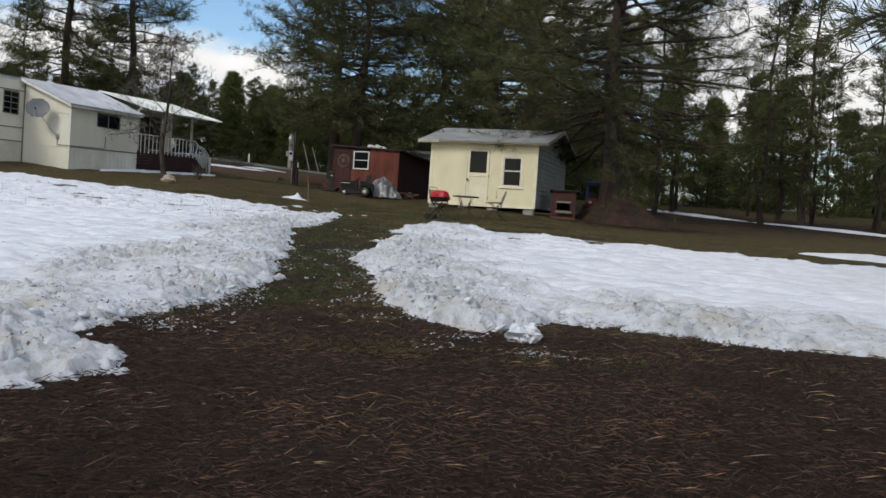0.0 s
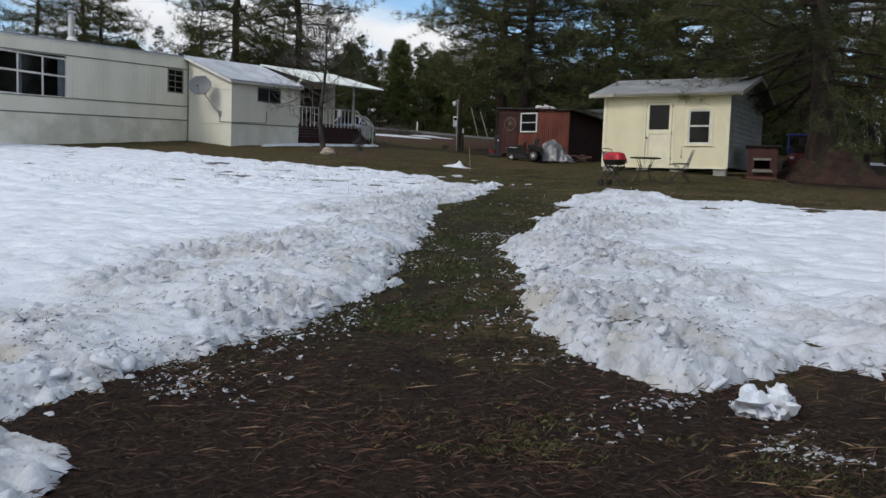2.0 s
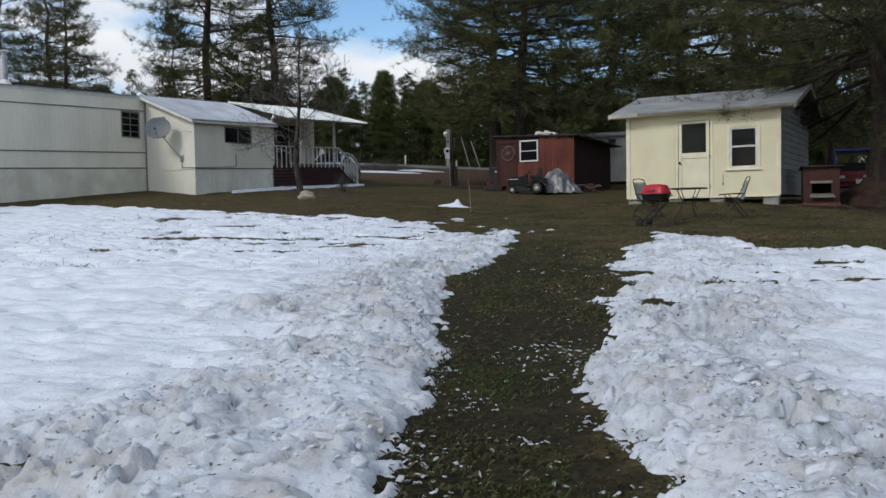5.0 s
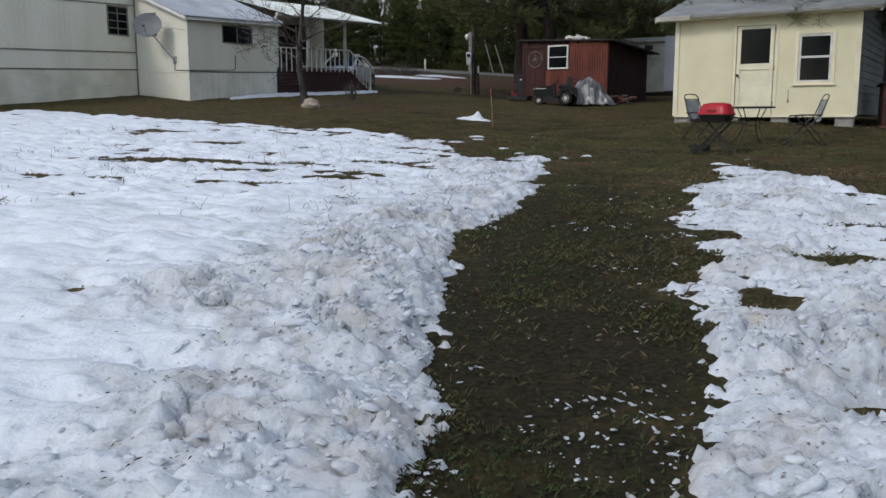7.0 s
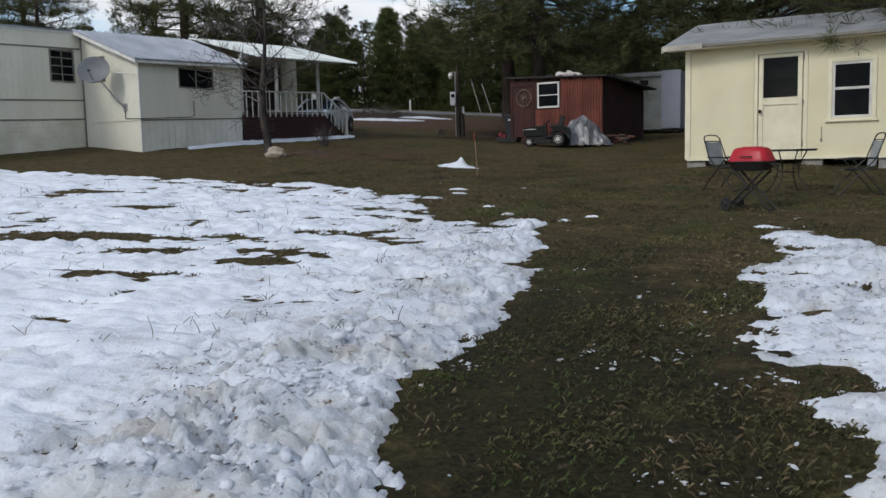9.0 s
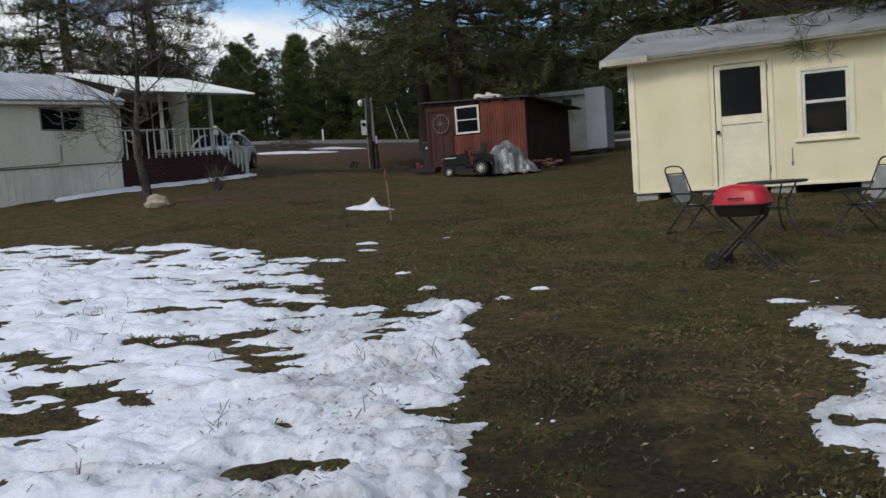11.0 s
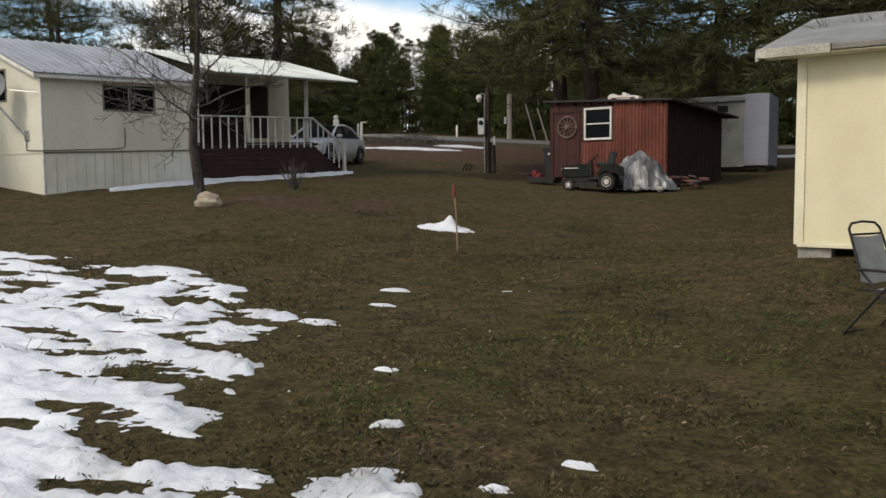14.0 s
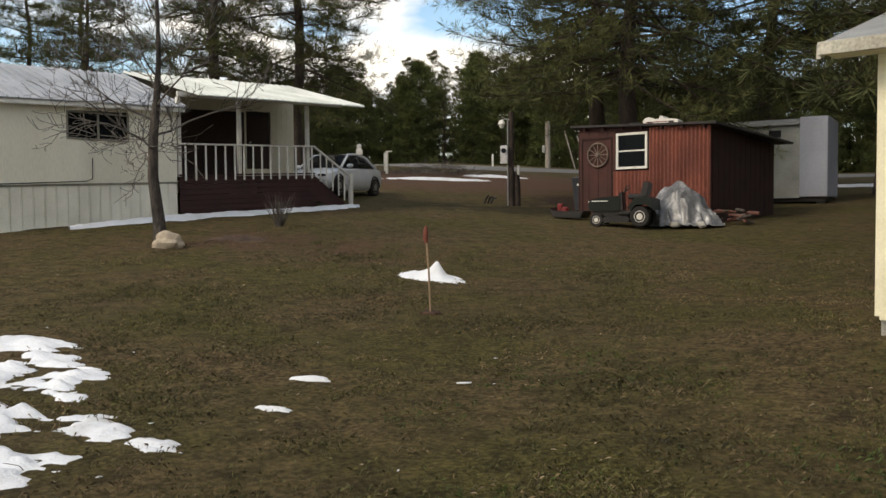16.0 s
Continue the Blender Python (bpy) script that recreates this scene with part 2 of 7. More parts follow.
def ground_material():
    """Lawn, needle litter, bare drive and road, mixed by attributes of the sheet and broken up by noise."""
    m = bpy.data.materials.new("yard_ground")
    m.use_nodes = True
    n, l = m.node_tree.nodes, m.node_tree.links
    p = n["Principled BSDF"]
    p.inputs["Roughness"].default_value = 0.95
    p.inputs["Specular IOR Level"].default_value = 0.15
    t = n.new("ShaderNodeTexCoord")

    def noise_node(scale, detail=6, rough=0.6):
        o = n.new("ShaderNodeTexNoise")
        o.inputs["Scale"].default_value, o.inputs["Detail"].default_value, o.inputs["Roughness"].default_value = scale, detail, rough
        l.new(t.outputs["Object"], o.inputs["Vector"])
        return o.outputs["Fac"]

    def ramp(v, stops):
        o = n.new("ShaderNodeValToRGB")
        e = o.color_ramp.elements
        e[0].position, e[0].color = stops[0][0], (*stops[0][1], 1)
        e[1].position, e[1].color = stops[-1][0], (*stops[-1][1], 1)
        for pos, c in stops[1:-1]:
            k = e.new(pos)
            k.color = (*c, 1)
        l.new(v, o.inputs["Fac"])
        return o.outputs["Color"]

    def blend(f, a, b):
        o = n.new("ShaderNodeMix")
        o.data_type = "RGBA"
        l.new(f, o.inputs["Factor"])
        l.new(a, o.inputs["A"])
        l.new(b, o.inputs["B"])
        return o.outputs["Result"]

    def attribute(name, soft):
        o = n.new("ShaderNodeAttribute")
        o.attribute_name = name
        k = n.new("ShaderNodeMath")
        k.operation = "ADD"
        l.new(o.outputs["Fac"], k.inputs[0])
        j = n.new("ShaderNodeMapRange")
        j.inputs["To Min"].default_value, j.inputs["To Max"].default_value = -soft, soft
        j.inputs["From Min"].default_value, j.inputs["From Max"].default_value = 0.25, 0.75
        l.new(noise_node(1.7), j.inputs["Value"])
        l.new(j.outputs["Result"], k.inputs[1])
        r = n.new("ShaderNodeMapRange")
        r.inputs["From Min"].default_value, r.inputs["From Max"].default_value = 0.3, 0.7
        l.new(k.outputs["Value"], r.inputs["Value"])
        return r.outputs["Result"]

    lawn = blend(ramp(noise_node(0.55), [(0.38, (0, 0, 0)), (0.62, (1, 1, 1))]),
                 ramp(noise_node(21), [(0.3, (0.022, 0.016, 0.008)), (0.5, (0.082, 0.059, 0.028)), (0.72, (0.170, 0.127, 0.065))]),
                 ramp(noise_node(24), [(0.3, (0.018, 0.016, 0.006)), (0.5, (0.064, 0.055, 0.018)), (0.72, (0.128, 0.110, 0.040))]))
    duff = ramp(noise_node(30, 8, 0.7), [(0.32, (0.007, 0.005, 0.004)), (0.5, (0.030, 0.019, 0.013)), (0.75, (0.085, 0.052, 0.034))])
    drive = ramp(noise_node(9), [(0.3, (0.060, 0.034, 0.022)), (0.7, (0.130, 0.078, 0.050))])
    road = ramp(noise_node(14), [(0.3, (0.16, 0.155, 0.15)), (0.7, (0.24, 0.235, 0.23))])
    green = ramp(noise_node(26), [(0.3, (0.010, 0.009, 0.005)), (0.5, (0.031, 0.027, 0.012)), (0.75, (0.070, 0.058, 0.025))])
    patch = n.new("ShaderNodeMapRange")
    patch.inputs["From Min"].default_value, patch.inputs["From Max"].default_value = 0.32, 0.68
    patch.inputs["To Min"].default_value, patch.inputs["To Max"].default_value = 0.55, 1.45
    l.new(noise_node(4.5, 5, 0.65), patch.inputs["Value"])
    hsv = n.new("ShaderNodeHueSaturation")
    l.new(lawn, hsv.inputs["Color"])
    l.new(patch.outputs["Result"], hsv.inputs["Value"])
    lawn = hsv.outputs["Color"]
    c = blend(attribute("moss", 0.5), lawn, green)
    c = blend(attribute("duff", 0.5), c, duff)
    c = blend(attribute("drive", 0.4), c, drive)
    c = blend(attribute("road", 0.15), c, road)
    l.new(c, p.inputs["Base Color"])
    bp = n.new("ShaderNodeBump")
    bp.inputs["Strength"].default_value, bp.inputs["Distance"].default_value = 0.9, 0.04
    l.new(noise_node(34, 8, 0.7), bp.inputs["Height"])
    l.new(bp.outputs["Normal"], p.inputs["Normal"])
    return m


M_SNOW = snow_material()
M_GROUND = ground_material()


# ---- mesh helpers ----
class Shape:
    """Collects vertices and faces of one part."""

    def __init__(self):
        self.v, self.f = [], []

    def add(self, verts, faces):
        k = len(self.v)
        self.v += [tuple(p) for p in verts]
        self.f += [tuple(i + k for i in f) for f in faces]
        return self

    def box(self, x0, x1, y0, y1, z0, z1, b=0.006):
        lo, hi = (min(x0, x1), min(y0, y1), min(z0, z1)), (max(x0, x1), max(y0, y1), max(z0, z1))
        b = min([b] + [(hi[i] - lo[i]) * 0.45 for i in range(3)])
        ids, verts = {}, []
        for s in ((i, j, k) for i in (0, 1) for j in (0, 1) for k in (0, 1)):
            for ax in range(3):
                ids[s, ax] = len(verts)
                verts.append([(hi[i] if s[i] else lo[i]) if i == ax else (hi[i] - b if s[i] else lo[i] + b) for i in range(3)])
        faces = []
        for ax in range(3):
            u, w = (ax + 1) % 3, (ax + 2) % 3
            for side in (0, 1):
                ring = []
                for a, c in ((0, 0), (1, 0), (1, 1), (0, 1)):
                    s = [0, 0, 0]
                    s[ax], s[u], s[w] = side, a, c
                    ring.append(ids[tuple(s), ax])
                faces.append(ring if side else ring[::-1])
            for a in (0, 1):
                for c in (0, 1):
                    s0, s1 = [0, 0, 0], [0, 0, 0]
                    s0[u], s0[w], s1[u], s1[w], s1[ax] = a, c, a, c, 1
                    s0, s1 = tuple(s0), tuple(s1)
                    faces.append([ids[s0, u], ids[s1, u], ids[s1, w], ids[s0, w]])
        for s in ((i, j, k) for i in (0, 1) for j in (0, 1) for k in (0, 1)):
            faces.append([ids[s, 0], ids[s, 1], ids[s, 2]])
        return self.add(verts, faces)

    def tube(self, pts, radii, n=8, cap=True):
        pts = [Vector(p) for p in pts]
        if not hasattr(radii, "__len__"):
            radii = [radii] * len(pts)
        verts, faces = [], []
        side = None
        for i, p in enumerate(pts):
            d = (pts[min(i + 1, len(pts) - 1)] - pts[max(i - 1, 0)]).normalized()
            if side is None:
                side = d.orthogonal().normalized()
            side = (side - d * side.dot(d)).normalized()
            up = d.cross(side)
            for k in range(n):
                a = 2 * math.pi * k / n
                verts.append(p + (side * math.cos(a) + up * math.sin(a)) * radii[i])
        for i in range(len(pts) - 1):
            for k in range(n):
                faces.append((i * n + k, i * n + (k + 1) % n, (i + 1) * n + (k + 1) % n, (i + 1) * n + k))
        if cap:
            faces += [tuple(range(n))[::-1], tuple(range((len(pts) - 1) * n, len(pts) * n))]
        return self.add(verts, faces)

    def lathe(self, profile, axis_o=(0, 0, 0), axis="z", n=20):
        """profile: (radius, height) rows round an axis through axis_o."""
        verts, faces = [], []
        for r, h in profile:
            for k in range(n):
                a = 2 * math.pi * k / n
                c, s = r * math.cos(a), r * math.sin(a)
                q = {"z": (c, s, h), "x": (h, c, s), "y": (c, h, s)}[axis]
                verts.append([q[i] + axis_o[i] for i in range(3)])
        for i in range(len(profile) - 1):
            for k in range(n):
                faces.append((i * n + k, i * n + (k + 1) % n, (i + 1) * n + (k + 1) % n, (i + 1) * n + k))
        faces += [tuple(range(n))[::-1], tuple(range((len(profile) - 1) * n, len(profile) * n))]
        return self.add(verts, faces)

    def prism(self, outline, a0, a1, axis="y"):
        """An outline (u, w) pulled along an axis: y takes (x, z), x takes (y, z), z takes (x, y)."""
        n = len(outline)
        put = {"y": lambda u, w, a: (u, a, w), "x": lambda u, w, a: (a, u, w), "z": lambda u, w, a: (u, w, a)}[axis]
        verts = [put(u, w, a) for a in (a0, a1) for u, w in outline]
        faces = [tuple(range(n)), tuple(range(n, 2 * n))[::-1]] + [(i, (i + 1) % n, n + (i + 1) % n, n + i) for i in range(n)]
        return self.add(verts, faces)

    def blob(self, c, r, seed=0, rough=0.2, n=10, m=7, freq=1.5):
        verts, faces = [], []
        for i in range(m + 1):
            th = math.pi * i / m
            for k in range(n):
                a = 2 * math.pi * k / n
                d = Vector((math.sin(th) * math.cos(a), math.sin(th) * math.sin(a), math.cos(th)))
                s = 1 + rough * noise.noise(d * freq + Vector((seed * 3.7, seed * 1.3, seed)))
                verts.append((c[0] + d.x * r[0] * s, c[1] + d.y * r[1] * s, c[2] + d.z * r[2] * s))
        for i in range(m):
            for k in range(n):
                faces.append((i * n + k, i * n + (k + 1) % n, (i + 1) * n + (k + 1) % n, (i + 1) * n + k))
        return self.add(verts, faces)


def mesh_of(name, verts, faces, material, smooth=False, fix=True):
    me = bpy.data.meshes.new(name)
    me.from_pydata([tuple(v) for v in verts], [], faces)
    if fix:
        bm = bmesh.new()
        bm.from_mesh(me)
        bmesh.ops.remove_doubles(bm, verts=bm.verts, dist=1e-5)
        bmesh.ops.recalc_face_normals(bm, faces=bm.faces)
        bm.to_mesh(me)
        bm.free()
    me.materials.append(material)
    if smooth:
        me.polygons.foreach_set("use_smooth", [True] * len(me.polygons))
        me.set_sharp_from_angle(angle=radians(42))
    return me


def part(name, shape, material, parent, label="", smooth=False, shear=0.0, at=None):
    verts = [(x, y, z + shear * y) for x, y, z in shape.v] if shear else shape.v
    ob = new(name, mesh_of(name, verts, shape.f, material, smooth))
    ob.parent = parent
    if at is not None:
        ob.matrix_basis = at
    return tagged(ob, label)


def thing(name, label, category, x, y, z, yaw=0.0, group="", kind=""):
    ob = new(name)
    ob.empty_display_size = 0.2
    ob.matrix_basis = pose(x, y, z, 0, 0, yaw)
    return tagged(ob, label, category, group, kind)


def fast_mesh(name, verts, faces, material, smooth=False):
    """A mesh from arrays of vertices (n, 3) and faces (m, 3 or 4)."""
    me = bpy.data.meshes.new(name)
    nv, nf, k = len(verts), len(faces), faces.shape[1]
    me.vertices.add(nv)
    me.vertices.foreach_set("co", np.asarray(verts, np.float32).ravel())
    me.loops.add(nf * k)
    me.loops.foreach_set("vertex_index", np.asarray(faces, np.int32).ravel())
    me.polygons.add(nf)
    me.polygons.foreach_set("loop_start", np.arange(0, nf * k, k, dtype=np.int32))
    me.polygons.foreach_set("use_smooth", np.full(nf, smooth))
    me.update(calc_edges=True)
    me.materials.append(material)
    return me


# ---- ground ----
GY = (-300, -30, -8, 0, 2, 5, 8.5, 12, 15, 20, 24, 28, 32, 41, 46, 58, 75, 85, 120, 600)
GZ = (-2.5, -1.5, -0.3, 0.36, 0.5, 0.72, 0.92, 1.15, 1.36, 1.58, 1.71, 1.88, 2.12, 2.72, 3.0, 3.98, 5.1, 5.6, 6.5, 7.5)


def ground_z(x, y):
    z = np.interp(y, GY, GZ)
    z = z + 0.22 * np.exp(-((x - 3) / 5) ** 2 - ((y - 27) / 5) ** 2) + 0.20 * np.exp(-((x - 0.8) / 2.6) ** 2 - ((y - 26.8) / 2.8) ** 2)
    return z + 0.068 * np.clip((y - 10) / 25, 0, 1) * np.clip(-4 - x, 0, 22)


def graded(stops):
    """Line positions between stops of (place, spacing)."""
    out = [stops[0][0]]
    while out[-1] < stops[-1][0]:
        out.append(out[-1] + float(np.interp(out[-1], [s[0] for s in stops], [s[1] for s in stops])))
    return np.array(out)


def grid_faces(nx, ny):
    i, j = np.meshgrid(np.arange(nx - 1), np.arange(ny - 1), indexing="ij")
    a = (i * ny + j).ravel()
    return np.stack([a, a + ny, a + ny + 1, a + 1], 1)


def smooth_step(a, b, v):
    k = np.clip((v - a) / (b - a), 0, 1)
    return k * k * (3 - 2 * k)


def road_line(x):
    return 73 + 0.12 * (x + 16)


gx = graded([(-600, 60), (-60, 4), (-20, 0.5), (-4, 0.12), (4, 0.12), (20, 0.6), (60, 4), (600, 60)])
gy = graded([(-300, 40), (-20, 1.0), (-6, 0.14), (20, 0.14), (45, 0.4), (100, 3), (600, 60)])
GXX, GYY = np.meshgrid(gx, gy, indexing="ij")
gz = ground_z(GXX, GYY)
near = (np.abs(GXX) < 25) & (GYY > -10) & (GYY < 50)
rel = np.zeros_like(gz)
for i, j in zip(*np.nonzero(near)):
    rel[i, j] = 0.022 * noise.noise((GXX[i, j] * 1.1, GYY[i, j] * 1.1, 3.0)) + 0.012 * noise.noise((GXX[i, j] * 4.2, GYY[i, j] * 4.2, 7.0))
gz = gz + rel - 0.02 * np.exp(-((GXX + 0.9 + 0.03 * GYY) / 0.5) ** 2) * (GYY < 14)
gverts = np.stack([GXX.ravel(), GYY.ravel(), gz.ravel()], 1)
gme = fast_mesh("ground", gverts, grid_faces(len(gx), len(gy)), M_GROUND, True)
X, Y = gverts[:, 0], gverts[:, 1]
tree_litter = np.maximum.reduce([1.2 * np.exp(-(((X - a) ** 2 + (Y - b) ** 2) / r ** 2)) for a, b, r in ((6.2, 27, 3.8), (-6.2, 49, 4.0), (-10, 55.6, 4.0), (14, 44, 9.0), (22, 40, 9.0))])
masks = {
    "duff": np.maximum(smooth_step(4.6, 1.0, Y + 0.35 * np.maximum(-X, 0)), tree_litter),
    "moss": np.maximum(np.exp(-((X + 1.0 + 0.04 * Y) / 1.4) ** 2) * smooth_step(22.0, 13.0, Y) * 0.85, np.exp(-(((X + 7) / 6) ** 2 + ((Y - 44) / 2.2) ** 2)) * 0.9),
    "drive": np.exp(-(((X + 15) / 9) ** 2 + ((Y - 57) / 7) ** 2)) * 1.3 * (Y > 44) + 0.55 * np.exp(-(((X + 10) / 5) ** 2 + ((Y - 33) / 2.5) ** 2)),
    "road": smooth_step(4.2, 3.4, np.abs(Y - road_line(X))),
}
for key, value in masks.items():
    gme.attributes.new(key, "FLOAT", "POINT").data.foreach_set("value", np.asarray(value, np.float32))
ground = tagged(new("ground", gme), "brown needle-littered yard with sparse olive grass", "ground", kind="structure")


# ---- snow ----
LY = (-0.7, -0.5, 0.0, 0.6, 0.72, 1.8, 3.1, 4.7, 5.9, 7.2, 8.0, 9.2, 10.1, 11.0, 12.1, 12.6, 13.8, 14.3, 15.2, 16.4, 17.0, 17.7, 18.4, 18.9, 21.0)
LX = (-1.9, -1.4, -1.0, -1.12, -1.7, -1.5, -1.12, -1.05, -1.3, -1.5, -1.6, -1.88, -2.08, -2.2, -2.55, -2.4, -2.15, -2.2, -2.12, -2.4, -2.25, -2.62, -2.55, -2.5, -3.9)
RY = (1.0, 2.1, 2.5, 3.3, 4.1, 5.5, 6.4, 7.8, 8.9, 10.3, 10.7, 11.7, 12.6, 13.2, 14.7, 15.6, 16.1, 17.9, 18.5, 20.0)
RX = (2.6, 1.35, 0.9, 0.45, 0.25, 0.05, -0.24, -0.56, -0.34, -0.4, -0.54, -0.16, -0.44, -0.52, -0.28, -0.44, 0.12, 0.06, 0.4, 1.6)
LBX = (-40.0, -21.0, -18.0, -13.0, -10.0, -7.5, -6.3, -5.5, -5.0, -4.5, -4.1, -3.3, -2.4, -1.0)
LBY = (23.0, 25.0, 26.2, 25.5, 25.0, 24.9, 23.7, 22.9, 21.8, 20.4, 19.6, 19.0, 19.2, 18.6)
RBX = (-1.0, 0.3, 1.0, 1.7, 3.5, 6.75, 9.4, 20.0, 40.0)
RBY = (17.9, 18.6, 17.2, 15.4, 14.6, 13.2, 12.1, 10.0, 8.0)
RFX = (-1.0, 1.2, 1.7, 2.1, 3.7, 5.0, 10.0, 40.0)
RFY = (1.6, 1.9, 2.5, 2.95, 2.55, 2.2, 1.2, 0.0)
# bare places thawed through the cover: centre and half sizes
THAWED = ((-8.3, 17.2, 1.5, 0.42), (-6.6, 16.3, 0.6, 0.24), (-11.6, 22.4, 0.9, 0.35), (-5.2, 16.5, 0.42, 0.22), (-5.1, 15.8, 0.45, 0.2), (-4.9, 17.9, 0.5, 0.16), (-3.2, 15.0, 0.26, 0.13),
          (-6.5, 19.2, 0.4, 0.14), (-4.4, 18.15, 0.4, 0.2), (-5.7, 19.4, 0.4, 0.15), (-4.25, 17.6, 0.3, 0.13), (-9.2, 20.3, 0.8, 0.2), (1.22, 3.55, 0.32, 0.2), (0.03, 10.5, 0.24, 0.32), (0.65, 11.8, 0.35, 0.3), (-0.2, 12.7, 0.25, 0.22), (0.3, 8.7, 0.14, 0.1), (-2.05, 3.75, 0.2, 0.05), (-2.5, 3.1, 0.22, 0.05), (-1.75, 3.05, 0.12, 0.04), (0.35, 16.9, 0.22, 0.16), (0.15, 12.0, 0.2, 0.09), (1.4, 13.2, 0.5, 0.12))


def hash01(i, j, k):
    """A number from 0 to 1 for each lattice point."""
    n = (i.astype(np.int64) * 374761393 + j.astype(np.int64) * 668265263 + int(k * 1013) * 974711) & 0xFFFFFFFF
    n = ((n ^ (n >> 13)) * 1274126177) & 0xFFFFFFFF
    n = ((n ^ (n >> 16)) * 1911520717) & 0xFFFFFFFF
    return ((n ^ (n >> 13)) & 0xFFFFFF) / 16777215.0


def grad(x, y, k):
    """Smooth noise from about -1 to 1."""
    i, j = np.floor(x), np.floor(y)
    u, v = x - i, y - j
    fu, fv = u * u * u * (u * (u * 6 - 15) + 10), v * v * v * (v * (v * 6 - 15) + 10)
    corner = []
    for a in (0, 1):
        for b in (0, 1):
            t = hash01(i + a, j + b, k) * 2 * math.pi
            corner.append(np.cos(t) * (u - a) + np.sin(t) * (v - b))
    lo, hi = corner[0] * (1 - fv) + corner[1] * fv, corner[2] * (1 - fv) + corner[3] * fv
    return 1.5 * (lo * (1 - fu) + hi * fu)


def fbm(x, y, k, octaves=4, gain=0.5):
    total, amp, f = 0.0, 1.0, 1.0
    for o in range(octaves):
        total = total + amp * grad(x * f + 17.3 * o, y * f - 9.1 * o, k + o)
        amp *= gain
        f *= 2.03
    return total


def cells(x, y, k):
    """Scattered cores: distances to the two nearest, and the offset and two random numbers of the nearest."""
    i, j = np.floor(x), np.floor(y)
    best, second = np.full(x.shape, 9.0), np.full(x.shape, 9.0)
    dx, dy, r1, r2 = (np.zeros(x.shape) for _ in range(4))
    for a in (-1, 0, 1):
        for b in (-1, 0, 1):
            px, py = hash01(i + a, j + b, k), hash01(i + a, j + b, k + 1)
            ex, ey = x - (i + a + px), y - (j + b + py)
            d = np.hypot(ex, ey)
            close = d < best
            second = np.where(close, best, np.minimum(second, d))
            dx, dy = np.where(close, ex, dx), np.where(close, ey, dy)
            r1, r2 = np.where(close, hash01(i + a, j + b, k + 2), r1), np.where(close, hash01(i + a, j + b, k + 3), r2)
            best = np.minimum(best, d)
    return best, second, dx, dy, r1, r2


def clods(x, y, k):
    """Broken crust: rounded pieces, each with its own height and tilt, and cracks between."""
    d1, d2, dx, dy, r1, r2 = cells(x, y, k)
    t = r2 * 2 * math.pi
    dome = np.sqrt(np.clip(1 - (d1 / 0.85) ** 2, 0, 1))
    return (r1 - 0.5) * 1.1 + (np.cos(t) * dx + np.sin(t) * dy) * 1.0 + 0.25 * dome - 0.6 * np.clip(1 - (d2 - d1) * 6, 0, 1)


